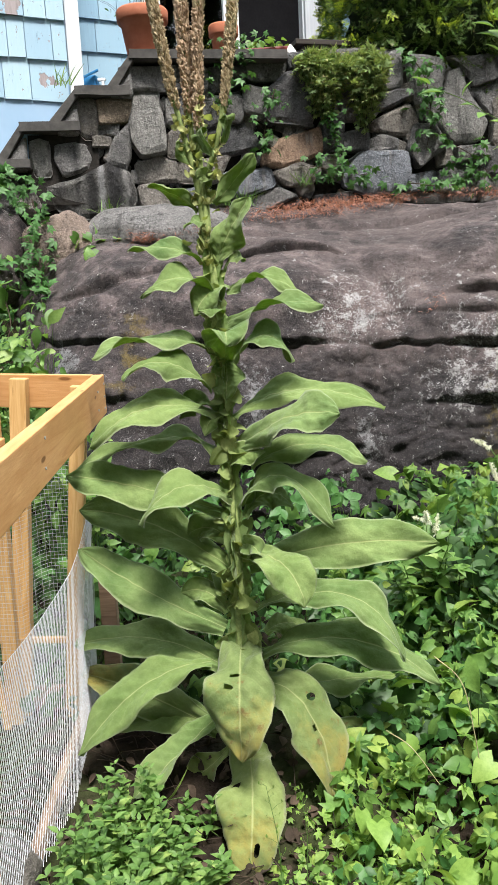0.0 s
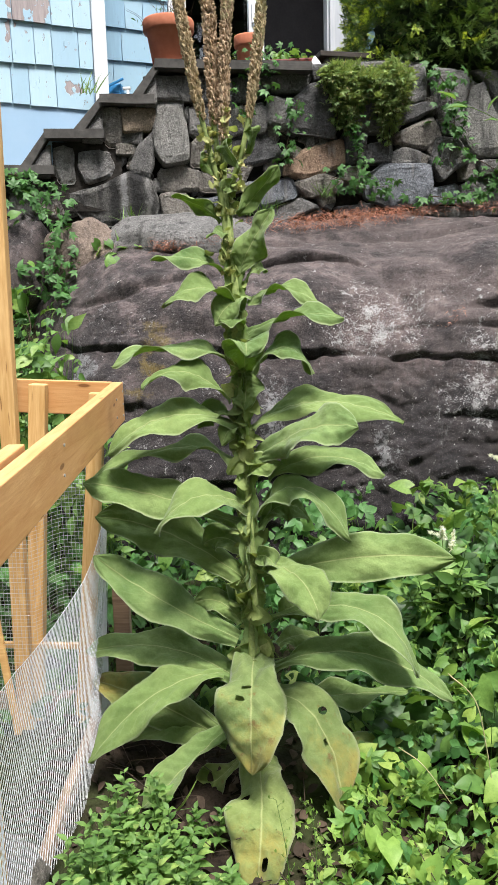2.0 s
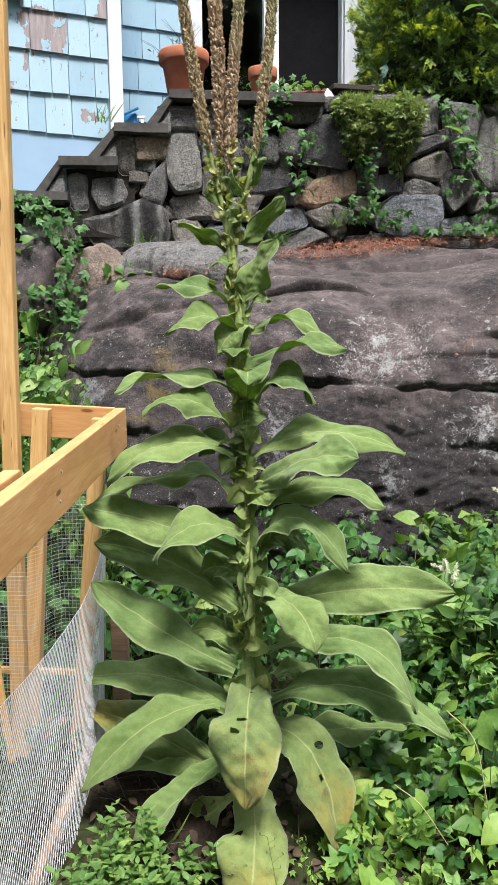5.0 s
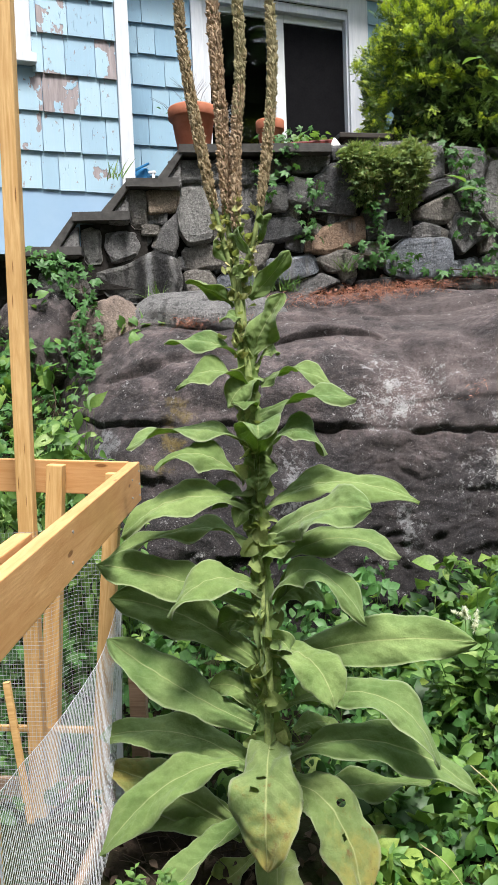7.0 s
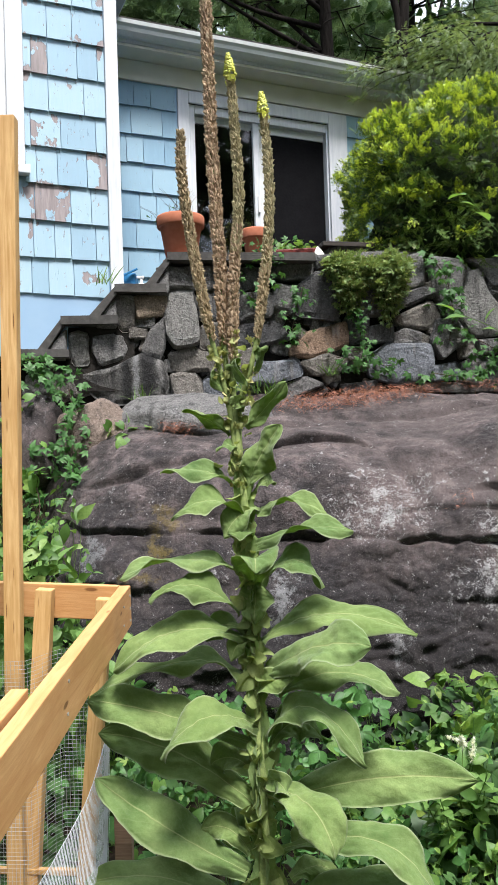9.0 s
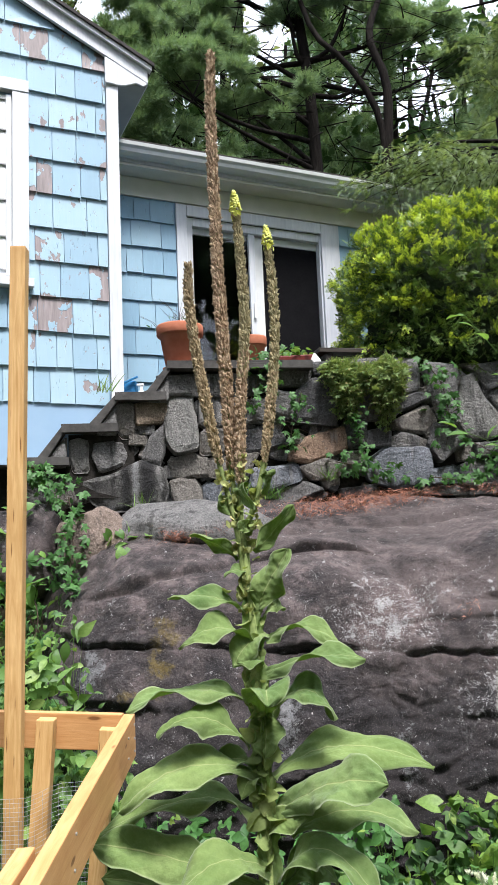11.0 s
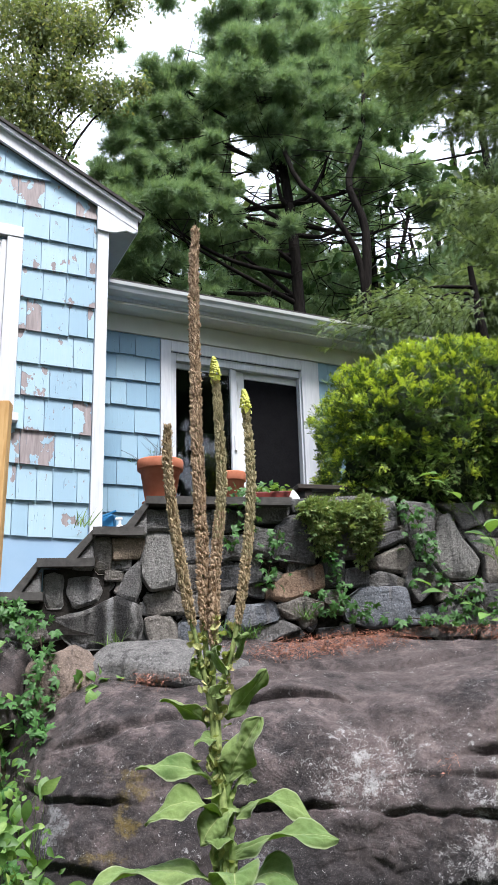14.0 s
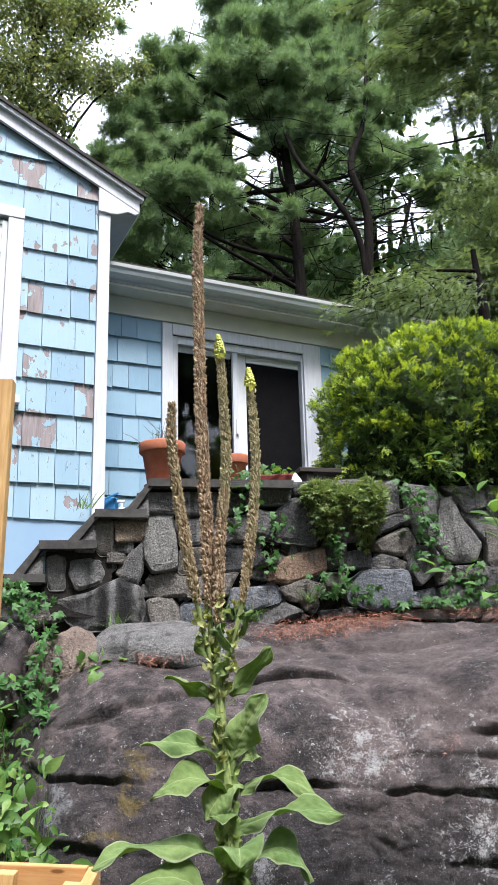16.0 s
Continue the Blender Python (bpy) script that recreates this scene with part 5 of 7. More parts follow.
def bracts():
    """Pale crumpled bracts, cupped round the stalks where the spikes part."""
    g = np.random.default_rng(14)
    chunks = []
    for ways in ([(-0.05, 2.24, 1.62), (-0.056, 2.22, 1.85), (-0.111, 2.2, 2.10)], [(-0.04, 2.22, 1.62), (-0.044, 2.22, 1.90), (-0.037, 2.207, 2.10)], [(-0.03, 2.24, 1.62), (0.0, 2.235, 1.93), (0.05, 2.225, 2.16)]):
        line = curve_through(local(ways), 40)
        knots = g.uniform(0, 40, 7)
        for i in range(26):
            c = line[int(np.clip(knots[i % 7] + g.normal(0, 0.8), 0, 39))]
            a = g.uniform(0, 2 * np.pi)
            out = np.array([math.cos(a), math.sin(a), 0.0])
            m = 3
            ahead = out * 0.8 + [0, 0, 0.6] + g.normal(0, 0.55, (m, 3))
            chunks.append(scatter(*CLASP, c + out * 0.010 + g.normal(0, 0.004, (m, 3)), ahead, out + g.normal(0, 0.6, (m, 3)), g.uniform(0.008, 0.023, m)))
    return join(chunks)


tagged(part("bract_cluster", raw("bract_cluster", *bracts(), foliage("woolly_green_bud", (0.22, 0.25, 0.09), (0.46, 0.48, 0.22), 0.25, 0.9, (0.52, 0.42, 0.22), 9)), mullein, "pale crumpled woolly bracts"), kind="stuff")
tagged(part("stem_leaves", raw("stem_leaves", *small_leaves(), foliage("woolly_small_leaf", (0.08, 0.12, 0.035), (0.30, 0.37, 0.13), 0.3, 0.8, (0.42, 0.44, 0.18), 6), smooth=True), mullein, "small woolly clasping leaves"), kind="stuff")

# ---- garden bed fence: cedar rails, stakes, wire and netting ----
CORNER = Vector((-0.456, 2.488, 0))
bed = thing("garden_fence", "raised garden bed fence of fresh cedar boards and stakes", "fence", m=Matrix.Translation(CORNER))


def board(name, a, b, wide, thick, material, label=""):
    """A board on edge from a to b (top middle lines), hanging wide metres down."""
    a, b = Vector(a) - CORNER, Vector(b) - CORNER
    d = b - a
    m = Matrix.Translation(a) @ d.to_track_quat("X", "Z").to_matrix().to_4x4()
    return part(name, block(name, (0, -thick / 2, -wide), (d.length, thick / 2, 0), material, 0.003), bed, label, m)


def stake(name, x, y, z1, w, material, label="", lean=0.0):
    """A square stake with its top at z1, driven into the ground, leaning by some degrees."""
    h = z1 + 0.12
    me = block(name, (-w / 2, -w / 2, -h), (w / 2, w / 2, 0), material, 0.004)
    return part(name, me, bed, label, Matrix.Translation(Vector((x, y, z1)) - CORNER) @ pose(0, 0, 0, 0, lean, 5))


def screw(parent, x, z):
    """A small screw head in a rail's outer face."""
    bm = bmesh.new()
    bmesh.ops.create_cone(bm, cap_ends=True, segments=10, radius1=0.0045, radius2=0.0035, depth=0.003)
    bm.transform(pose(x, 0.0205, -z, 90, 0, 0))
    part("screw", bm_mesh("screw", bm, METAL), parent)


side_rail = board("side_rail", (-0.474, 2.507, 1.268), (-0.328, 0.42, 1.163), 0.139, 0.038, CEDAR, "fresh cedar top rail board")
for x, z in ((0.03, 0.03), (0.03, 0.075), (0.035, 0.115), (0.16, 0.04), (0.17, 0.10), (0.95, 0.03), (0.97, 0.10)):
    screw(side_rail, x, z)
back_rail = board("back_rail", (-0.497, 2.507, 1.268), (-1.6, 2.49, 1.330), 0.118, 0.038, CEDAR, "fresh cedar back rail board")
board("inner_rail", (-0.4445, 1.40, 1.220), (-0.375, 0.42, 1.171), 0.139, 0.038, CEDAR, "second cedar board doubled inside the rail")
stake("stake", -0.527, 2.43, 1.237, 0.054, POSTWOOD, "", 5.5)
stake("stake", -0.738, 2.44, 1.272, 0.058, POSTWOOD, "", 4.2)
stake("stake", -0.606, 1.47, 1.02, 0.05, POSTWOOD)
stake("tall_stake", -0.798, 2.36, 2.886, 0.054, POSTWOOD, "tall square pine stake", 0.75)
stake("stake", -0.515, 2.56, 0.50, 0.06, OLDWOOD, "short weathered stake behind the netting")
board("base_board", (-0.575, 2.36, 0.10), (-0.56, 0.9, -0.11), 0.055, 0.03, OLDWOOD, "weathered base board")
board("base_board", (-0.55, 2.46, 0.12), (-1.5, 2.46, 0.12), 0.09, 0.03, OLDWOOD)
board("brace", (-0.895, 2.30, 0.54), (-0.835, 2.30, 0.02), 0.024, 0.018, POSTWOOD)
board("brace", (-1.4, 2.42, 0.34), (-0.52, 2.41, 0.33), 0.02, 0.02, POSTWOOD)


def make_wire_grid():
    """Welded wire mesh along the back of the bed, wrapped before the tall stake."""
    def hang(q):
        return 2.315 + 0.15 * smooth(-0.765, -0.70, q) + 0.012 * np.sin(np.asarray(q) * 9)

    chunks = []
    for x in np.arange(-1.45, -0.56, 0.0135):
        y = float(hang(x))
        chunks.append(tube_arrays(np.array([(x, y, 0.0), (x + 0.004, y, 0.5), (x, y, 1.055)]), 0.0007, 3))
    for z in np.arange(0.02, 1.06, 0.0135):
        xs = np.linspace(-1.45, -0.56, 40)
        chunks.append(tube_arrays(np.c_[xs, hang(xs), z + 0.004 * np.sin(xs * 5 + z * 3)], 0.0007, 3))
    v, f = join(chunks)
    return raw("wire_mesh", v - np.array(CORNER), f, METAL)


tagged(part("wire_mesh", make_wire_grid(), bed, "fine grey welded wire mesh"), kind="stuff")


def make_net():
    """White netting hung from the corner stake, fanned out towards the near end: threads in two ways."""
    chunks = []

    def at(s, r):
        # s: 0 near end .. 1 at the stake; r: 0 top edge .. 1 at the ground
        y = 1.36 + 1.03 * s
        top = float(np.interp(y, [1.4, 1.55, 1.70, 1.87, 2.0, 2.137, 2.21, 2.276, 2.34, 2.4], [0.605, 0.622, 0.618, 0.617, 0.632, 0.661, 0.695, 0.737, 0.785, 0.84]))
        z = top * (1 - r) - 0.05 * r
        x = -0.535 + 0.006 * math.sin(9 * s + 3 * r) + 0.02 * s ** 6 * (1 - r) - 0.025 * (1 - s) ** 3
        return (x, y, z)

    # threads that run down from the hem, drawn aslant towards the near end and crowded at the stake
    for i in range(135):
        s0 = 1.5 - 1.5 * (i / 134) ** 1.4
        run = [(s0 - 0.52 * r * (1.25 - min(1.0, s0)) - 0.5 * max(0.0, s0 - 1.0), r) for r in np.linspace(0, 1, 18)]
        run = [(q, r) for q, r in run if 0.0 <= q <= 1.0]
        if len(run) > 2:
            chunks.append(tube_arrays(np.array([at(q, r) for q, r in run]), 0.0011, 3))
    for i in range(44):
        c = i / 43 * 1.6 - 0.6
        run = [(q, c + 0.55 * (1 - q) + 0.015 * math.sin(6 * q + i)) for q in np.linspace(0, 1, 30)]
        run = [(q, r) for q, r in run if 0.0 <= r <= 1.0]
        if len(run) > 2:
            chunks.append(tube_arrays(np.array([at(q, r) for q, r in run]), 0.0004, 3))
    # the selvedge gathered at both ends, and the hem along the top
    for i in range(16):
        a = np.linspace(0, 1, 16)
        for s in (1.0 - 0.004 * i, 0.0 + 0.0035 * i):
            pts = np.array([at(s, r) for r in a]) + np.c_[0.004 * np.sin(5 * a + i), 0 * a, 0 * a]
            chunks.append(tube_arrays(pts, 0.0008, 3))
    chunks.append(tube_arrays(np.array([at(q, 0.0) for q in np.linspace(0, 1, 40)]), 0.0011, 4))
    v, f = join(chunks)
    return raw("netting", v - np.array(CORNER), f, NETTING)


tagged(part("netting", make_net(), bed, "fine white bird netting, bunched at the stake"), kind="stuff")

# ---- terrace things ----


def flower_pot(x, y, z, r, h, label):
    """A terracotta pot with a rolled rim, filled with soil."""
    prof = [(0.0, 0.0), (0.62, 0.0), (0.64, 0.02), (0.88, 0.76), (0.90, 0.765), (1.0, 0.77), (1.02, 0.79), (1.03, 0.97), (1.0, 1.0), (0.93, 1.0), (0.90, 0.97), (0.88, 0.88), (0.0, 0.88)]
    n = 32
    V = [(r * a * math.cos(2 * math.pi * j / n), r * a * math.sin(2 * math.pi * j / n), h * b) for a, b in prof for j in range(n)]
    F = [(i * n + j, i * n + (j + 1) % n, (i + 1) * n + (j + 1) % n, (i + 1) * n + j) for i in range(len(prof) - 1) for j in range(n)]
    pot = thing("flower_pot", label, "flower pot", "terracotta pots on the wall", m=pose(x, y, z))
    part("pot_body", raw("pot_body", np.array(V), F, TERRACOTTA, smooth=True), pot)
    bm = bmesh.new()
    bmesh.ops.create_circle(bm, cap_ends=True, segments=24, radius=0.88 * r)
    for v in bm.verts:
        v.co.z = 0.89 * h
    part("soil", bm_mesh("soil", bm, SOIL), pot)
    dish = [(0.0, 0.0), (0.72, 0.0), (0.80, 0.05), (0.76, 0.055), (0.70, 0.02), (0.0, 0.02)]
    V = [(r * a * math.cos(2 * math.pi * j / n), r * a * math.sin(2 * math.pi * j / n), h * b - 0.021 * h) for a, b in dish for j in range(n)]
    F = [(i * n + j, i * n + (j + 1) % n, (i + 1) * n + (j + 1) % n, (i + 1) * n + j) for i in range(len(dish) - 1) for j in range(n)]
    part("saucer", raw("saucer", np.array(V), F, TERRACOTTA, smooth=True), pot)
    return pot


pot = flower_pot(-0.69, 5.42, 3.135, 0.168, 0.325, "large terracotta pot with sparse weedy growth")
chunks = []
for i in range(26):
    a = rng.uniform(0, 6.28)
    b = np.array([rng.normal(0, 0.06), rng.normal(0, 0.06), 0.28])
    out = np.array([math.cos(a) * 0.14 - 0.03, math.sin(a) * 0.1, rng.uniform(0.1, 0.26)])
    pts = np.array([b, b + out * [0.35, 0.35, 0.6], b + out])
    chunks.append(tube_arrays(curve_through(pts, 7), np.linspace(0.0022, 0.0008, 7), 3))
part("weed_stems", raw("weed_stems", *join(chunks), DEADLEAF), pot, "thin dry weed stems")
g = rng.normal(size=(60, 3)) * [0.075, 0.06, 0.03] + [-0.04, 0, 0.33]
part("weed_leaves", raw("weed_leaves", *leaves_on(LANCE, g, rng.uniform(0.02, 0.055, 60), None, 0.4, 0.8), CREEPER), pot)
flower_pot(-0.165, 5.62, 3.10, 0.10, 0.30, "smaller terracotta pot half hidden behind the spikes")

bowl = thing("planter", "shallow maroon glazed planter on the wall coping", "planter", m=pose(0.13, 5.72, 3.06))
part("planter_body", block("planter_body", (-0.17, -0.10, 0), (0.17, 0.10, 0.19), GLAZE, 0.012), bowl)
g = rng.normal(size=(60, 3)) * [0.11, 0.05, 0.02] + [0, -0.02, 0.21]
part("planter_leaves", raw("planter_leaves", *leaves_on(OVAL, g, rng.uniform(0.04, 0.08, 60)), VINE), bowl)


def make_ornament():
    """A small plump white bird-like lump, kept plain."""
    bm = bmesh.new()
    bmesh.ops.create_icosphere(bm, subdivisions=3, radius=1)
    for v in bm.verts:
        c = v.co.copy()
        up = (c.z + 1) / 2
        v.co = Vector((c.x * 0.045 * (1.15 - 0.75 * up ** 2) - 0.02 * up, c.y * 0.04 * (1.1 - 0.7 * up), c.z * 0.075 + 0.075))
    return bm_mesh("ornament", bm, CHINA, True)


thing("ornament", "small plump white glazed garden ornament", "ornament", m=pose(0.31, 5.60, 3.10), me=make_ornament())
bench = thing("bench", "low dark weathered wooden bench on the terrace", "bench", m=pose(0.62, 5.95, 2.85, 0, 0, 18))
part("seat_board", block("seat_board", (-0.34, -0.12, 0.44), (0.42, 0.0, 0.475), DARKWOOD, 0.005), bench)
part("seat_board", block("seat_board", (-0.34, 0.01, 0.44), (0.42, 0.13, 0.475), DARKWOOD, 0.005), bench)
for x in (-0.28, 0.34):
    part("leg", block("leg", (x, -0.10, 0), (x + 0.06, 0.11, 0.438), DARKWOOD, 0.005), bench)
block_seat = thing("block", "grey cut stone block beside the planter", "stone block", m=pose(0.14, 5.56, 3.07))
part("block_body", block("block_body", (-0.19, -0.11, 0.0), (0.14, 0.06, 0.09), STONES[1], 0.006), block_seat)

tub = thing("garden_tub", "faded blue plastic tub with a spray bottle inside", "tub", m=pose(-1.06, 5.32, 2.905))
part("tub_body", block("tub_body", (-0.07, -0.05, 0), (0.06, 0.06, 0.14), PLASTIC_BLUE, 0.012), tub)
part("tub_flap", block("tub_flap", (-0.03, -0.08, 0.06), (0.10, -0.055, 0.075), PLASTIC_BLUE, 0.004, pose(0, 0, 0.07, 10, -24, 10)), tub)
bottle = thing("spray_bottle", "small white plastic spray bottle", "bottle", m=pose(-0.955, 5.27, 2.905))
part("bottle_body", block("bottle_body", (-0.022, -0.02, 0), (0.022, 0.02, 0.06), PLASTIC_WHITE, 0.01), bottle)
part("bottle_neck", block("bottle_neck", (-0.009, -0.009, 0.06), (0.009, 0.009, 0.095), PLASTIC_WHITE, 0.004), bottle)
part("trigger_head", block("trigger_head", (-0.034, -0.012, 0.094), (0.018, 0.012, 0.112), PLASTIC_WHITE, 0.005), bottle)

# ---- trees behind the house ----


def crown_points(pads, per, flat=0.75):
    """Points in loose, lumpy clouds round each pad."""
    out, way = [], []
    for x, y, z, r in pads:
        n = int(per * r * r)
        d = round_dirs(n)
        lump = np.array([0.75 + 0.5 * noise.noise(Vector(q) * 2.2 + Vector((x, y, z))) for q in d])
        lump += np.array([0.55 * noise.noise(Vector(q) * 5.5 + Vector((y, z, x))) for q in d])
        rad = (rng.random(n) ** 0.6) * r * lump * 1.45
        out.append(np.array([x, y, z]) + d * rad[:, None] * [1, 1, flat])
        way.append(d)
    return np.concatenate(out), np.concatenate(way)


def limb(points, r0, r1, n=12, sides=6):
    return tube_arrays(curve_through(points, n), np.linspace(r0, r1, n), sides)


UPPER = [
    (-2.1, 13.5, 11.8, 0.7), (-1.4, 14.0, 13.1, 0.7), (-0.3, 15.0, 16.6, 1.0), (-1.8, 14.0, 14.2, 0.7), (0.9, 15.0, 16.0, 0.9),
    (-0.3, 14.5, 14.3, 0.95), (1.4, 14.0, 13.7, 0.7), (-1.9, 13.0, 10.1, 0.6), (-1.1, 13.5, 11.0, 0.8), (0.4, 14.0, 12.9, 0.6),
    (1.6, 14.0, 12.4, 0.55), (2.2, 14.5, 11.7, 0.45), (2.7, 15.0, 13.8, 0.65), (3.1, 15.0, 12.4, 0.5), (-0.7, 14.0, 10.2, 0.7),
    (1.1, 15.5, 17.5, 0.8), (-2.4, 13.0, 10.7, 0.45), (2.3, 15.0, 15.3, 0.7), (3.8, 16.0, 12.0, 0.5), (0.3, 16.0, 11.3, 0.55),
    (-2.4, 14.0, 13.3, 0.55), (-1.2, 14.0, 11.9, 0.7), (0.0, 14.0, 13.8, 0.8), (0.9, 14.2, 14.8, 0.7), (0.3, 14.0, 12.4, 0.55)]
LOWER = [(-2.5, 13.4, 9.5, 0.6), (-1.9, 13.6, 8.9, 0.65), (-1.2, 14.2, 8.7, 0.6), (-0.5, 15.0, 9.2, 0.55), (-2.9, 13.8, 10.3, 0.6), (-2.7, 14.4, 12.4, 0.6), (-2.6, 14.0, 11.2, 0.65), (0.3, 15.5, 9.0, 0.5), (3.0, 16.0, 9.4, 0.6)]
PADS = UPPER + LOWER
pine = thing("pine_tree", "tall old white pine with dark layered needle masses", "tree", m=pose(0, 0, 0))
TRUNK = [(0.95, 14.2, 2.6), (0.85, 14.2, 6.0), (0.75, 14.2, 8.4), (0.65, 14.3, 11.0), (0.35, 14.5, 14.0), (0.2, 14.8, 17.5)]
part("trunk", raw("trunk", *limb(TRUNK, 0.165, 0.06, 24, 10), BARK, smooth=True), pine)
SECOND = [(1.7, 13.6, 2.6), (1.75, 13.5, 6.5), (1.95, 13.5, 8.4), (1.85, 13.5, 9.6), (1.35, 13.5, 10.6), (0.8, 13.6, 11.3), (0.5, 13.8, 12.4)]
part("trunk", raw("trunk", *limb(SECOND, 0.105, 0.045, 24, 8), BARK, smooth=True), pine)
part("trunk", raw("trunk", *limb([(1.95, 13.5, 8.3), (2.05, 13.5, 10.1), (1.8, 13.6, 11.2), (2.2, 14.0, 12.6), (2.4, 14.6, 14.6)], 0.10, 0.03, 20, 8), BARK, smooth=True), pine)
chunks = []
for i, (x, y, z, r) in enumerate(PADS):
    t = np.interp(z - 1.2, [p[2] for p in TRUNK], np.arange(len(TRUNK)))
    k0 = min(int(t), len(TRUNK) - 2)
    b = np.array(TRUNK[k0]) * (1 - t + k0) + np.array(TRUNK[k0 + 1]) * (t - k0)
    e = np.array([x, y, z])
    mid = b * 0.5 + e * 0.5 + [0, 0, -0.25 + 0.3 * math.sin(i)]
    chunks.append(limb([b, mid, e], 0.055, 0.012))
    for q in range(6):
        chunks.append(limb([mid * 0.3 + e * 0.7, e * 0.6 + mid * 0.4 + rng.normal(0, 0.2, 3), e + rng.normal(0, r * 0.55, 3)], 0.016, 0.004, 7, 4))
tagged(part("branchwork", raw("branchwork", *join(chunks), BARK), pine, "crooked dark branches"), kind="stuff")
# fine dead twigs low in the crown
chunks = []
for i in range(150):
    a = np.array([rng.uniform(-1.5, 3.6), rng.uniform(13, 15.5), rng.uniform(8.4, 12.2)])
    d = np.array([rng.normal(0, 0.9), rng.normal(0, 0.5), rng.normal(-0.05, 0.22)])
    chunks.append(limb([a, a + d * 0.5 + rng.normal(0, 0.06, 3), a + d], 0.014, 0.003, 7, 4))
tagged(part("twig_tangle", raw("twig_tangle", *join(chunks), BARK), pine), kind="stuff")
whorls = []
for x, y, z, r in PADS:
    for q in range(16):
        o = rng.normal(0, 1, 3) * [0.76, 0.5, 0.46] * r
        whorls.append((x + o[0], y + o[1], z + o[2], r * rng.uniform(0.2, 0.4)))
pos, out = crown_points(whorls, 3600, 0.62)
part("crown", raw("crown", *scatter(*TUFT, pos, out * 0.6 + [0, 0, 0.45] + rng.normal(0, 0.6, pos.shape), np.array([0.1, 0.2, 1.0]), rng.uniform(0.15, 0.25, len(pos))), PINE), pine, "dark blue-green needles")


# places where the woods stand open to the sky, as ways out from the garden: across, up, and how wide
OPENINGS = [(-0.01, 0.70, 0.055), (0.275, 0.73, 0.06), (0.20, 0.57, 0.04), (0.195, 0.69, 0.035), (-0.24, 0.74, 0.06), (0.136, 0.55, 0.03), (-0.107, 0.95, 0.06), (0.06, 0.58, 0.03)]


def closed(x, y, z):
    """Whether the woods are dense at a place, away from the openings."""
    a, b = (x - 0.17) / (y + 0.34), (z - 1.9) / (y + 0.34)
    return all(((a - u) / w) ** 2 + ((b - v) / w) ** 2 > 1 for u, v, w in OPENINGS)


def back_pine(x, y, top, seed):
    """A pine further back: whorls of limbs, each with pads of needles."""
    g = np.random.default_rng(seed)
    ob = thing("pine_tree", "dark pine standing further back in the woods", "tree", "pines behind the house", m=pose(0, 0, 0))
    z0 = float(ground_z(x, y))
    line = [(x, y, z0 - 0.2), (x + g.normal(0, 0.2), y, z0 + top * 0.5), (x + g.normal(0, 0.3), y, z0 + top)]
    part("trunk", raw("trunk", *limb(line, 0.19, 0.04, 20, 8), BARK, smooth=True), ob)
    tp = curve_through(line, 30)
    ch, pads = [], []
    for z in np.arange(z0 + 4.5, z0 + top, 0.75):
        b = tp[np.argmin(np.abs(tp[:, 2] - z))]
        reach = 0.5 + 2.3 * math.sin(math.pi * min(1, (z0 + top - z) / top + 0.12)) * g.uniform(0.7, 1.1)
        for a in g.uniform(0, 6.28) + np.arange(4) * 1.57 + g.normal(0, 0.3, 4):
            if g.random() < 0.2:
                continue
            e = b + [math.cos(a) * reach, math.sin(a) * reach * 0.8, g.normal(0.25, 0.25)]
            ch.append(limb([b, (b + e) / 2 + [0, 0, -0.1], e], 0.035, 0.008, 8, 5))
            for u in (0.65, 1.0):
                pads.append((*(b + (e - b) * u), g.uniform(0.38, 0.62)))
    tagged(part("branchwork", raw("branchwork", *join(ch), BARK), ob), kind="stuff")
    p, o = crown_points([q for q in pads if closed(*q[:3])], 420, 0.6)
    part("crown", raw("crown", *scatter(*TUFT, p, o + [0, 0, 0.35] + rng.normal(0, 0.4, p.shape), np.array([0.1, 0.2, 1.0]), rng.uniform(0.2, 0.32, len(p))), PINE), ob)


for i, (x, y, top) in enumerate(((-0.6, 19.5, 17), (3.3, 20.0, 19), (5.6, 17.0, 18), (1.3, 24.0, 21))):
    back_pine(x, y, top, 40 + i)

tree = thing("leafy_tree", "broad leafy tree behind the gable, lit by the sky", "tree", m=pose(0, 0, 0))
CROWN = [(-3.7, 11.0, 12.9, 0.8), (-4.1, 11.0, 11.6, 0.75), (-3.0, 11.5, 13.2, 0.5), (-2.5, 12.0, 14.3, 0.45), (-3.05, 11.0, 11.5, 0.42), (-3.9, 10.6, 9.8, 0.6), (-3.3, 11.0, 10.6, 0.35), (-4.9, 11.0, 13.2, 0.9), (-2.9, 12.5, 12.6, 0.5), (-3.4, 12.5, 14.2, 0.7), (-2.3, 13.0, 13.2, 0.3), (-4.3, 12.0, 14.6, 0.8), (-3.4, 11.5, 12.2, 0.6), (-3.7, 11.0, 11.0, 0.5)]
part("trunk", raw("trunk", *limb([(-4.6, 12.0, 2.5), (-4.4, 11.8, 7.0), (-4.0, 11.4, 11.0), (-3.6, 11.3, 14.0)], 0.2, 0.05, 20, 9), BARK, smooth=True), tree)
chunks = [limb([(-4.3, 11.7, 8.0), (np.array((x, y, z)) + (-4.2, 11.6, 10.0)) / 2, (x, y, z)], 0.05, 0.01) for x, y, z, r in CROWN]
tagged(part("branchwork", raw("branchwork", *join(chunks), BARK), tree), kind="stuff")
pos, out = crown_points(CROWN, 5600, 0.85)
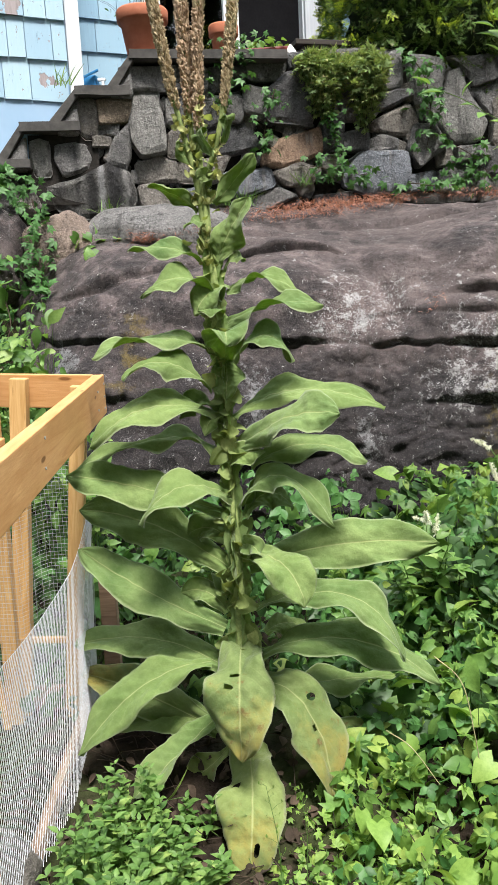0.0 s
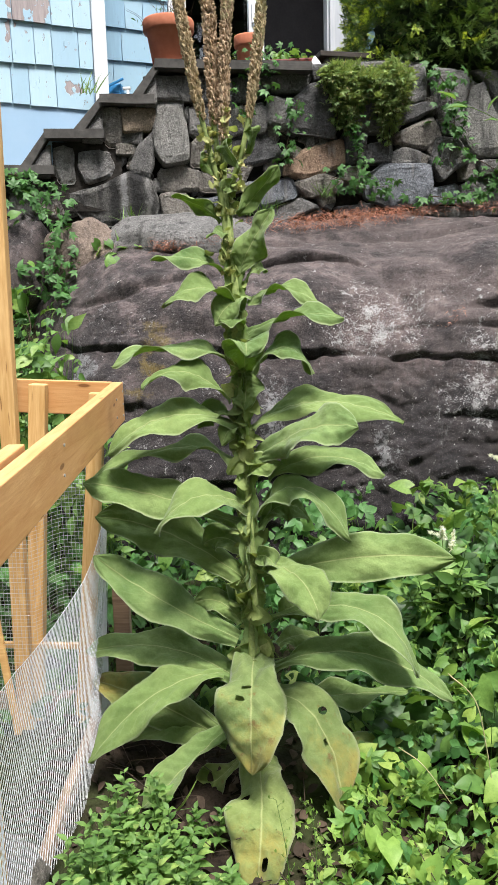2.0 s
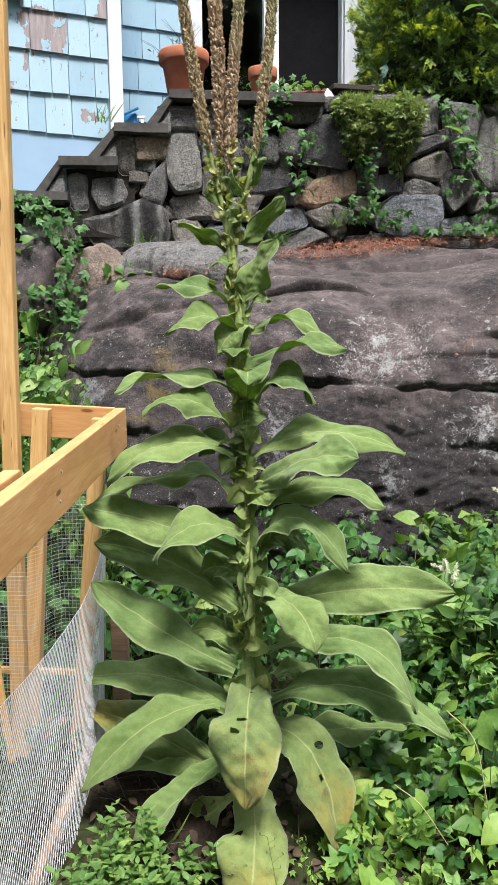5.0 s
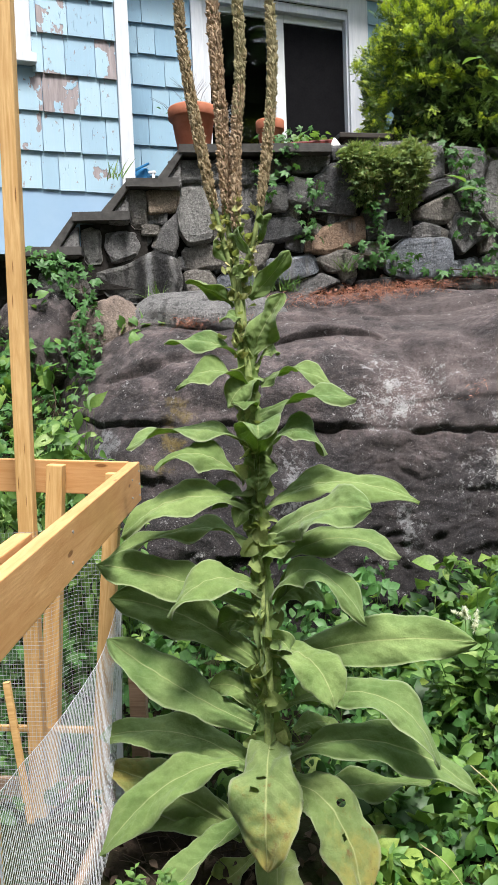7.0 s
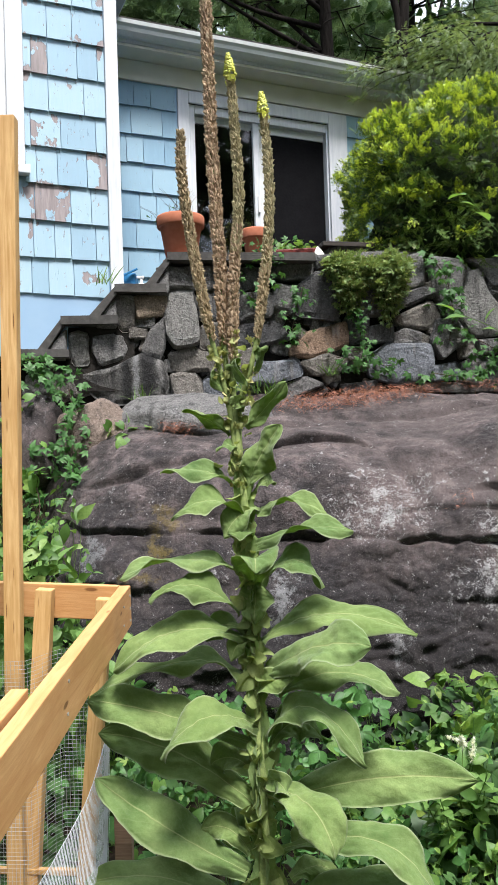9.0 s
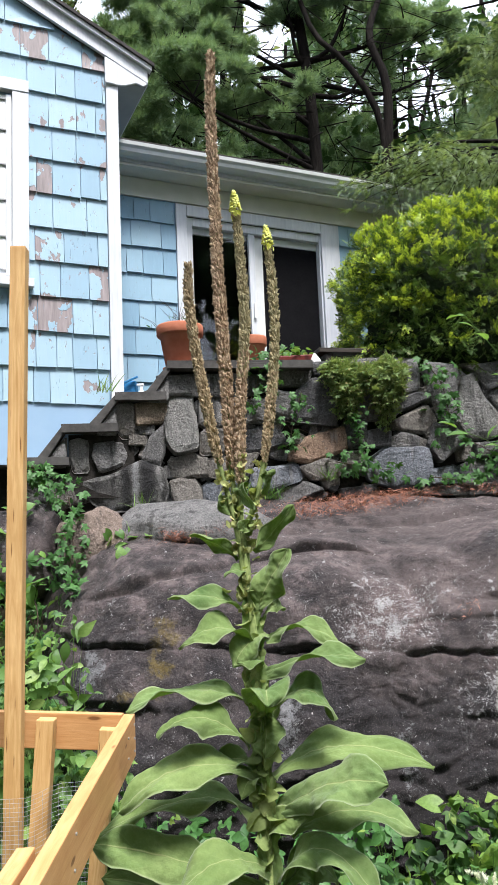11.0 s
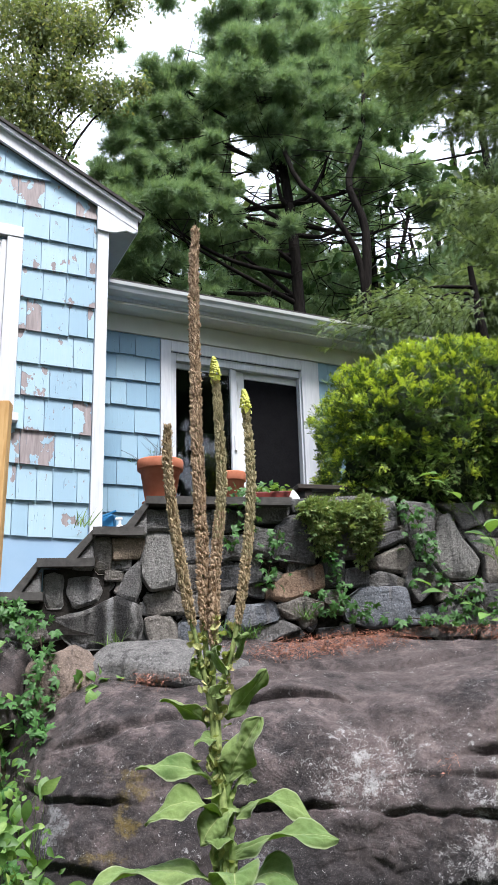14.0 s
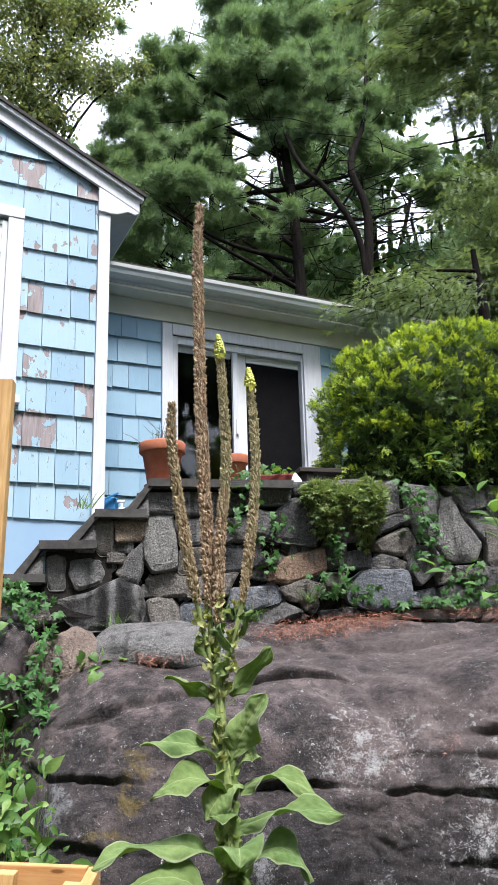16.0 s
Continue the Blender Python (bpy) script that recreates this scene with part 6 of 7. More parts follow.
part("crown", raw("crown", *leaves_on(PLAIN, pos, rng.uniform(0.045, 0.085, len(pos)), out * 0.6, 0.7, 0.7), MAPLE), tree, "green and yellowish small leaves")


def hemlock(name, label, trunk, pads, per, size):
    ob = thing(name, label, "tree", m=pose(0, 0, 0))
    part("trunk", raw("trunk", *limb(trunk, 0.16, 0.03, 20, 8), BARK, smooth=True), ob)
    tp = curve_through(trunk, 40)
    ch, P_, O_ = [], [], []
    for x, y, z, r in pads:
        e = np.array([x, y, z])
        b = tp[np.argmin(np.abs(tp[:, 2] - z - 0.5))]
        ch.append(limb([b, b * 0.45 + e * 0.55 + [0, 0, 0.1], e], 0.022, 0.004))
        for q in range(int(per * r)):
            a = b + (e - b) * rng.uniform(0.45, 1.0) + rng.normal(0, r * 0.6, 3) * [1, 1, 0.5]
            d = unit((e - b) * [1, 1, 0] + rng.normal(0, 0.5, 3)) * rng.uniform(0.2, 0.5) + [0, 0, -0.16]
            ch.append(limb([a, a + d * 0.5 + [0, 0, 0.03], a + d], 0.006, 0.0015, 6, 3))
            s = rng.random(26)
            P_.append(a + s[:, None] * d + rng.normal(0, 0.045, (26, 3)))
            O_.append(np.broadcast_to(d, (26, 3)) * 2 + rng.normal(0, 0.5, (26, 3)) + [0, 0, -0.25])
    tagged(part("branchwork", raw("branchwork", *join([(v, f) for v, f in ch]), BARK), ob), kind="stuff")
    P_, O_ = np.concatenate(P_), np.concatenate(O_)
    up = np.array([0, 0, 1.0]) + rng.normal(0, 0.35, P_.shape)
    part("crown", raw("crown", *scatter(*SPRAY, P_, O_, up, rng.uniform(0.7, 1.2, len(P_)) * size), HEMLOCK), ob, "feathery drooping green sprays")
    return ob


hemlock("hemlock_tree", "hemlock with feathery drooping boughs above the terrace", [(4.6, 9.6, 2.6), (4.5, 9.6, 7.0), (4.3, 9.4, 12.5)],
        [(1.5, 9.0, 10.9, 0.35), (2.1, 9.0, 10.1, 0.4), (2.8, 9.0, 10.7, 0.55), (3.0, 8.5, 9.4, 0.5), (2.8, 9.0, 9.1, 0.35), (2.3, 9.0, 11.0, 0.5), (3.2, 8.5, 8.5, 0.35), (1.75, 9.0, 9.8, 0.3), (3.3, 8.5, 10.4, 0.5), (2.6, 9.0, 11.6, 0.5), (2.24, 9.0, 10.7, 0.5), (2.84, 8.8, 10.3, 0.5), (3.17, 8.8, 9.8, 0.45), (2.47, 8.9, 9.8, 0.45), (1.9, 9.0, 9.6, 0.3), (3.09, 8.8, 9.1, 0.4)], 120, 0.12)
hemlock("hemlock_tree", "young hemlock behind the rounded bush", [(3.9, 9.9, 2.6), (3.85, 9.9, 6.0), (3.8, 9.8, 9.5)],
        [(3.0, 9.5, 8.0, 0.35), (3.2, 9.5, 7.2, 0.4), (2.5, 9.0, 6.4, 0.35), (2.9, 9.0, 6.1, 0.45), (2.1, 8.6, 6.0, 0.3), (3.6, 9.5, 8.2, 0.4), (2.4, 9.0, 5.6, 0.4), (3.3, 9.2, 5.4, 0.5), (2.77, 8.6, 7.5, 0.4), (2.88, 8.6, 7.0, 0.45), (2.6, 8.6, 6.5, 0.4), (2.87, 8.6, 6.2, 0.45), (2.35, 8.7, 6.0, 0.35)], 110, 0.11)
hemlock("hemlock_tree", "low hemlock boughs reaching across the wing", [(2.6, 8.0, 2.8), (2.5, 7.9, 5.0), (2.4, 7.8, 6.2)],
        [(0.85, 7.0, 5.15, 0.14), (1.1, 7.1, 5.45, 0.2), (1.35, 7.1, 5.2, 0.24), (1.7, 7.2, 5.4, 0.25), (2.0, 7.3, 5.3, 0.25), (1.0, 7.05, 5.3, 0.16)], 70, 0.085)

# distant woods: trunks and broken masses of leaves with the sky between
woods = thing("woods", "distant mixed woods with the bright sky showing between", "woods", kind="stuff", m=pose(0, 0, 0))
chunks = []
for i in range(46):
    x, y = rng.uniform(-16, 18), rng.uniform(20, 36)
    z0 = float(ground_z(x, y))
    chunks.append(limb([(x, y, z0 - 0.3), (x + rng.normal(0, 0.3), y, z0 + 7), (x + rng.normal(0, 0.8), y, z0 + 15)], 0.2, 0.06, 10, 6))
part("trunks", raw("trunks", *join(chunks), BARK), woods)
far = []
for i in range(420):
    x, y = rng.uniform(-19, 21), rng.uniform(22, 38)
    z = float(ground_z(x, y)) + rng.uniform(0.5, 27)
    if noise.noise(Vector((x * 0.25, z * 0.3, 2))) > -0.02 - 0.025 * (16 - z):
        if closed(x, y, z):
            far.append((x, y, z, rng.uniform(0.9, 1.7)))
pos, out = crown_points(far, 80, 0.7)
tagged(part("far_leaves", raw("far_leaves", *leaves_on(PLAIN, pos, rng.uniform(0.22, 0.45, len(pos)), out * 0.5, 0.7, 0.8), MAPLE), woods), kind="stuff")

# leaf fill behind the trunks; the woods' shade is put into its colour
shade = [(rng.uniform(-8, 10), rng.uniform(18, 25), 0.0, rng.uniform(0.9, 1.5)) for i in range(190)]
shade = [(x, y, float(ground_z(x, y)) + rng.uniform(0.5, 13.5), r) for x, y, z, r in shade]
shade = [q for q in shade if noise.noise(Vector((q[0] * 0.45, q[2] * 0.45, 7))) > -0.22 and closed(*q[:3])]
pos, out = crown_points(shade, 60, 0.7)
tagged(part("far_needles", raw("far_needles", *leaves_on(PLAIN, pos, rng.uniform(0.2, 0.4, len(pos)), out * 0.5, 0.7, 0.8), VINE_SHADED), woods), kind="stuff")

# unseen trees, added to cut sky fill and darken the door's reflections
behind = thing("woods", "unseen dark trees added behind the view to cut sky light", "woods", kind="stuff", m=pose(0, 0, 0))
ring = []
for i in range(430):
    a = rng.uniform(radians(160), radians(380))
    r = rng.uniform(13, 20)
    ring.append((r * math.cos(a), r * math.sin(a), rng.uniform(0.5, 17), rng.uniform(1.2, 2.0)))
pos, out = crown_points(ring, 30, 0.8)
tagged(part("far_leaves", raw("far_leaves", *leaves_on(PLAIN, pos, rng.uniform(0.5, 0.9, len(pos)), out * 0.5, 0.7, 0.8), VINE_SHADED), behind), kind="stuff")
chunks = [limb([(15 * math.cos(a), 15 * math.sin(a), -0.4), (15.2 * math.cos(a), 15.2 * math.sin(a), 6), (15 * math.cos(a), 15 * math.sin(a), 17)], 0.22, 0.06, 8, 6) for a in np.linspace(radians(165), radians(375), 14)]
part("trunks", raw("trunks", *join(chunks), BARK), behind)

# ---- rounded bush on the terrace ----
yew = thing("evergreen_bush", "dense rounded evergreen bush with bright yellow-green tips", "bush", m=pose(1.78, 6.35, 2.8))


def bush_surface(d):
    """A lumpy dome, wider than high."""
    r = 1 + 0.10 * noise.noise(Vector(d) * 2.6) + 0.11 * noise.noise(Vector(d) * 6.5) + 0.07 * noise.noise(Vector(d) * 14)
    r /= (abs(d[0]) ** 2.7 + abs(d[1]) ** 2.7 + abs(d[2]) ** 2.7) ** (1 / 2.7)
    return Vector((d[0] * 1.28, d[1] * 0.85, d[2] * 0.88)) * r + Vector((0.08, 0, 0.88))


# dark hull under the fronds; shade in their gaps is put into its colour
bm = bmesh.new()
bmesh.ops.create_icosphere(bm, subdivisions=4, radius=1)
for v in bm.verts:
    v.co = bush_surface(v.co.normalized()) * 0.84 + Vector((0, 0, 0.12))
part("inner_mass", bm_mesh("inner_mass", bm, simple("shade_toned_core", (0.006, 0.012, 0.004), (0.02, 0.036, 0.012), 40, 0.9, 0.8, 0.03), True), yew)


def bush_fronds():
    """Short fans of needles in overlapping clumps: old dark ones behind, fresh bright tips before."""
    tips = round_dirs(7200)
    tips = tips[tips[:, 1] < 0.25]
    old_p, old_d, old_u, new_p, new_d, new_u = [], [], [], [], [], []
    for q in tips:
        lump = noise.noise(Vector(q) * 9 + Vector((3, 1, 4)))
        c = np.array(bush_surface(q)[:]) + q * (0.05 * lump + rng.uniform(-0.05, 0.03))
        axis = unit(q * 0.9 + [0.35, 0, 0.2] + rng.normal(0, 0.35, 3))
        flat = unit(np.cross(axis, rng.normal(size=3)) + [0, 0, 0.9])
        side = unit(np.cross(axis, flat))
        # fresh growth, thick on top, thins downwards; foot shade is partly put into colour
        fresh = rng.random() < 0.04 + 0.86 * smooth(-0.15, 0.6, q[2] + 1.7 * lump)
        for a in (-0.9, -0.45, 0.0, 0.45, 0.9):
            d = axis * math.cos(a) + side * math.sin(a) + rng.normal(0, 0.14, 3)
            if abs(a) != 0.45:
                old_p.append(c - axis * 0.075 + rng.normal(0, 0.012, 3))
                old_d.append(d)
                old_u.append(flat + rng.normal(0, 0.3, 3))
            if fresh:
                new_p.append(c - axis * 0.035 + rng.normal(0, 0.010, 3))
                new_d.append(d * [1, 1, 1] + axis * 0.25)
                new_u.append(flat + rng.normal(0, 0.3, 3))
    return [np.array(a) for a in (old_p, old_d, old_u, new_p, new_d, new_u)]


op, od, ou, fp, fd, fu = bush_fronds()
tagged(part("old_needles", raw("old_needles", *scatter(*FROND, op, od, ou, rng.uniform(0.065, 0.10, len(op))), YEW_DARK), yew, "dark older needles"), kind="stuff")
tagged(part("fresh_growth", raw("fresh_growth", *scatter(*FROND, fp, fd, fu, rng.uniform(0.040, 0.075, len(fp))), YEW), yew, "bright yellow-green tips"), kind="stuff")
part("stems", raw("stems", *join([limb([(0, 0, -0.2), (0.1 * i - 0.3, -0.1, 0.25), (0.25 * i - 0.75, -0.3, 0.7)], 0.03, 0.012) for i in range(7)]), BARK), yew)

# ---- plants on and below the wall ----


def wall_point(a, z, off=-0.05):
    p = WALL @ Vector((a, off, z))
    return np.array(p[:])


def creeper(name, label, route, n, size, spread, out=(0.2, -1.0, 0.0), template=None, material=None):
    """A vine: a thin stem along its route, with leaves held out from it."""
    ob = thing(name, label, "vine", "creepers on the wall", m=pose(0, 0, 0))
    line = curve_through(route, 40)
    ch = [tube_arrays(line, np.linspace(0.004, 0.0015, 40), 4)]
    s = rng.integers(0, 40, n)
    pos = line[s] + rng.normal(0, 1, (n, 3)) * spread + np.array(out) * rng.uniform(0.0, 0.07, (n, 1))
    for i in range(0, n, 2):
        ch.append(tube_arrays(np.array([line[s[i]], (line[s[i]] + pos[i]) / 2 + [0, 0, 0.01], pos[i]]), 0.0011, 3))
    part("vine_stem", raw("vine_stem", *join(ch), DEADLEAF), ob)
    part("vine_leaves", raw("vine_leaves", *leaves_on(template or PALM, pos, rng.uniform(0.5, 1.05, n) * size, np.array(out) * 0.75, 0.75, 0.5), material or CREEPER), ob)
    return ob


W = wall_point
creeper("creeper", "five-leaved creeper clinging to the stone wall", [W(0.58, 2.90), W(0.52, 2.72), W(0.47, 2.5)], 42, 0.055, (0.05, 0.015, 0.04))
creeper("creeper", "creeper spilling over the coping beside the pots", [W(0.42, 3.20, 0.05), W(0.30, 3.13), W(0.27, 2.98), W(0.2, 2.82)], 60, 0.06, (0.08, 0.03, 0.05))
creeper("creeper", "narrow creeper strand hanging down the stones", [W(0.92, 2.78), W(0.97, 2.6), W(1.0, 2.42)], 46, 0.05, (0.04, 0.015, 0.03))
creeper("creeper", "bright creeper at the foot of the wall", [W(0.80, 2.40), W(1.0, 2.36), W(1.22, 2.33)], 40, 0.06, (0.05, 0.02, 0.05))
creeper("creeper", "long creeper hanging from the bush over the wall", [W(1.50, 3.12), W(1.62, 2.95), W(1.66, 2.7), W(1.62, 2.48)], 78, 0.058, (0.06, 0.02, 0.04))
creeper("creeper", "creeper with fresh leaves at the foot of the wall", [W(1.40, 2.26), W(1.52, 2.27), W(1.72, 2.25), W(1.95, 2.3)], 46, 0.062, (0.06, 0.03, 0.03))
creeper("creeper", "dark creeper in the shade beside the bush", [W(1.75, 2.55), W(1.95, 2.45), W(2.1, 2.3)], 46, 0.06, (0.08, 0.03, 0.07))
creeper("creeper", "creeper trailing from the lowest coping slab", [(-1.62, 4.86, 2.42), (-1.5, 4.80, 2.32), (-1.42, 4.72, 2.15)], 62, 0.062, (0.07, 0.04, 0.05))
creeper("creeper", "creeper climbing over the tan boulder", [(-1.3, 4.62, 2.18), (-1.25, 4.55, 1.95), (-1.24, 4.42, 1.72), (-1.2, 4.3, 1.55)], 86, 0.06, (0.06, 0.05, 0.05))
creeper("creeper", "broad-leaved vine in a hollow of the rock", [(-0.98, 4.62, 1.94), (-0.93, 4.52, 1.85), (-0.95, 4.42, 1.76)], 24, 0.09, (0.06, 0.04, 0.05), (0.2, -1, 0), HEART, VINE)

creeper("creeper", "vine with single large heart-shaped leaves beside the rock", [(-1.42, 4.30, 1.62), (-1.36, 4.2, 1.45), (-1.40, 4.1, 1.25)], 7, 0.13, (0.05, 0.03, 0.06), (0.2, -1, 0), HEART, VINE)


def cushion(a0, a1, top, drop, seed, label):
    """A mat of wiry sprigs on the wall's head: many locks, each hanging its own length down the face."""
    g = np.random.default_rng(seed)
    ob = thing("cushion_plant", label, "plant", "cushion plants on the wall", m=pose(0, 0, 0))
    pos, way, size, chunks = [], [], [], []
    mid, half = (a0 + a1) / 2, (a1 - a0) / 2
    for i in range(58):
        c = g.uniform(a0, a1)
        side = 1 - abs((c - mid) / half) ** 2.5
        fall = drop * g.uniform(0.25, 1.0) * (0.3 + 0.7 * side)
        bulge, rise = g.uniform(0.03, 0.17), g.uniform(-0.02, 0.07) * (0.4 + side)
        n = int(16 + 90 * fall)
        u = g.random(n)
        a = c + (mid - c) * 0.35 * u + g.normal(0, 0.022, n)
        z = top + rise * (1 - u) - fall * u + g.normal(0, 0.012, n)
        off = -0.01 - bulge * np.sin(np.pi * np.clip(0.12 + 0.8 * u, 0, 1)) + g.normal(0, 0.012, n)
        pos += [wall_point(p, q, o) for p, q, o in zip(a, z, off)]
        way.append(np.c_[g.normal(0, 0.6, n), -0.6 + g.normal(0, 0.4, n), 0.5 - 1.1 * u + g.normal(0, 0.4, n)])
        size.append(g.uniform(0.03, 0.065, n))
        chunks.append(limb([wall_point(c, top, -0.01), wall_point(c, top - 0.4 * fall, -0.01 - bulge), wall_point(c + (mid - c) * 0.35, top - 1.08 * fall, -0.05)], 0.003, 0.001, 8, 4))
    pos, way, size = np.array(pos), np.concatenate(way), np.concatenate(size)
    n = len(pos)
    rosette = g.random(n) < 0.45
    up = np.array([0, -0.3, 1.0]) + g.normal(0, 0.4, (n, 3))
    part("cushion_leaves", raw("cushion_leaves", *scatter(*SPRIG, pos[~rosette], way[~rosette], up[~rosette], size[~rosette]), PHLOX), ob)
    part("cushion_rosette", raw("cushion_rosette", *scatter(*PALM, pos[rosette], way[rosette], up[rosette], size[rosette] * 0.7), PHLOX), ob)
    part("cushion_stems", raw("cushion_stems", *join(chunks), DEADLEAF), ob)


cushion(0.72, 1.08, 3.05, 0.36, 1, "green cushion plant spilling over the wall")
cushion(1.05, 1.33, 3.06, 0.46, 2, "half-dry olive cushion plant spilling over the wall")

# grass and seedlings in the joints and on the ledges
tufts = thing("ledge_grass", "small grass tufts and seedlings on ledges of the wall", "grass", kind="stuff", m=pose(0, 0, 0))
chunks = []
for a, z in ((0.24, 2.16), (0.36, 2.15), (0.12, 2.17), (0.75, 2.28), (-0.55, 2.1), (-0.78, 2.92)):
    p = W(a, z, -0.06) + rng.normal(0, 0.03, (22, 3)) * [1, 0.6, 0.2]
    chunks.append(scatter(*BLADE, p, np.c_[rng.normal(0, 0.5, (22, 2)), np.ones(22)], rng.normal(size=(22, 3)), rng.uniform(0.06, 0.14, 22)))
part("grass_blades", raw("grass_blades", *join(chunks), HERB), tufts)

# rust-coloured needles and chips lying on the rock shelf
litter = thing("needle_litter", "rust-red pine needles and bark chips on the rock shelf", "litter", kind="stuff", m=pose(0, 0, 0))
chunks = []
for cx, cy, sx, sy, n in ((0.45, 5.06, 0.2, 0.10, 700), (0.72, 5.18, 0.16, 0.07, 620), (0.2, 4.92, 0.18, 0.08, 520), (0.55, 4.96, 0.14, 0.03, 140), (1.62, 5.4, 0.3, 0.04, 300), (1.72, 5.12, 0.13, 0.035, 260), (-0.45, 4.62, 0.10, 0.05, 300), (-0.6, 4.45, 0.06, 0.03, 160), (0.98, 3.99, 0.03, 0.02, 40)):
    x, y = rng.normal(cx, sx, n), rng.normal(cy, sy, n)
    p = np.c_[x, y, rock_top(x, y) + 0.05 + rng.uniform(-0.02, 0.03, n)]
    chunks.append(scatter(*BLADE, p, np.c_[rng.normal(size=(n, 2)), rng.normal(0, 0.18, n)], np.array([0, 0, 1.0]) + rng.normal(0, 0.4, (n, 3)), rng.uniform(0.018, 0.055, n)))
    few = n // 6
    chunks.append(scatter(*LANCE, p[:few], np.c_[rng.normal(size=(few, 2)), rng.normal(0, 0.25, few)], np.array([0, 0, 1.0]) + rng.normal(0, 0.4, (few, 3)), rng.uniform(0.008, 0.024, few)))
part("needles", raw("needles", *join(chunks), LITTER), litter)

# ---- undergrowth ----


def undergrowth(name, label, n, region, top, template, material, size, low=0.0, category="plants", lift=0.8):
    """Leaves heaped over the ground between low and top, thickest at the surface."""
    ob = thing(name, label, category, kind="stuff", m=pose(0, 0, 0))
    x0, x1, y0, y1 = region
    x, y = rng.uniform(x0, x1, n), rng.uniform(y0, y1, n)
    hump = np.array([noise.noise(Vector((a * 2.7, b * 2.7, 5))) for a, b in zip(x, y)])
    h = top(x, y) * (0.85 + 0.5 * hump)
    keep = h > 0.03
    x, y, h = x[keep], y[keep], h[keep]
    u = 1 - rng.random(len(x)) ** 1.7
    z = ground_z(x, y) + low + h * u
    pos = np.c_[x, y, z]
    part("leaves", raw("leaves", *leaves_on(template, pos, (0.45 + 1.1 * rng.random(len(pos)) ** 1.6) * size, np.array([0.0, -0.45, 0.0]), lift, 0.6), material, smooth=True), ob)
    ch = []
    for i in range(0, len(pos), 9):
        b = np.array([x[i] + rng.normal(0, 0.06), y[i] + 0.03, float(ground_z(x[i], y[i]))])
        ch.append(tube_arrays(np.array([b, (b + pos[i]) / 2 + rng.normal(0, 0.02, 3), pos[i]]), np.array([0.0025, 0.002, 0.001]), 3))
    part("stalks", raw("stalks", *join(ch), HERB), ob)
    return ob


def heap(x, y):
    """The height of the thicket beside the mullein."""
    return 0.10 + smooth(0.2, 0.9, x) * (0.24 + 0.30 * smooth(2.0, 3.0, y))


undergrowth("vine_thicket", "tangled heart-leaved vines covering the ground beside the mullein", 1150, (0.32, 2.4, 1.9, 3.5), heap, HEART, VINE, 0.062)
undergrowth("vine_thicket", "lobed vine leaves mixed through the thicket", 950, (0.28, 2.4, 1.7, 3.5), lambda x, y: heap(x, y) + 0.03, LOBED, VINE, 0.052)
# leaves deep in the heap; their shade is in the darker leaf colour
undergrowth("vine_thicket", "shaded dark vine leaves deeper in the thicket", 2000, (0.25, 2.5, 2.1, 3.55), lambda x, y: heap(x, y) * 0.85, HEART, VINE_SHADED, 0.07)
undergrowth("vine_thicket", "small three-part leaves between the vines", 1500, (0.3, 2.3, 1.6, 3.4), lambda x, y: heap(x, y) + 0.02, TRIPLE, CREEPER, 0.035)
undergrowth("vine_thicket", "bright young vine leaves in front of the mullein", 340, (0.30, 1.25, 1.35, 2.1), lambda x, y: 0.12 + 0.17 * smooth(0.2, 0.7, x), HEART, YOUNG, 0.058)
undergrowth("vine_thicket", "small yellow-green seedlings in front of the mullein", 520, (0.10, 1.1, 1.35, 2.0), lambda x, y: 0.08 + 0.14 * smooth(0.1, 0.6, x), LOBED, YOUNG, 0.03)
undergrowth("vine_thicket", "fresh tips of vines on top of the thicket", 420, (0.5, 2.2, 2.2, 3.3), lambda x, y: heap(x, y) + 0.06, OVAL, YOUNG, 0.042)
undergrowth("vine_thicket", "low three-leaved vines at the foot of the rock", 1000, (-1.3, 0.5, 2.55, 3.65),
            lambda x, y: 0.14 + 0.42 * smooth(2.5, 3.4, y), TRIPLE, CREEPER, 0.05)
undergrowth("vine_thicket", "light heart-shaped leaves behind the mullein", 170, (-1.1, 0.5, 2.4, 3.4),
            lambda x, y: 0.16 + 0.38 * smooth(2.5, 3.4, y), HEART, VINE, 0.05)
undergrowth("vine_thicket", "leaves coloured shade-dark under the mullein and behind the fence", 1100, (-1.5, 0.4, 2.3, 3.4),
            lambda x, y: 0.12 + 0.25 * smooth(2.3, 3.2, y), OVAL, VINE_SHADED, 0.06)
undergrowth("bank_vines", "mixed vines climbing the bank beside the rock", 1500, (-2.4, -1.08, 3.2, 4.9),
            lambda x, y: 0.55 - 0.1 * y / 5 + 0 * x, PALM, CREEPER, 0.06)
undergrowth("bank_vines", "light green seedlings among the bank vines", 760, (-2.2, -1.02, 3.3, 4.6),
            lambda x, y: 0.6 + 0 * x, HEART, VINE, 0.055)

undergrowth("bank_vines", "pointed herb leaves in front of the black rock face", 900, (-1.3, -0.66, 3.05, 3.4),
            lambda x, y: 1.50 - 0.5 * smooth(-0.95, -0.66, x) - ground_z(x, y), POINTED, HERB, 0.075)


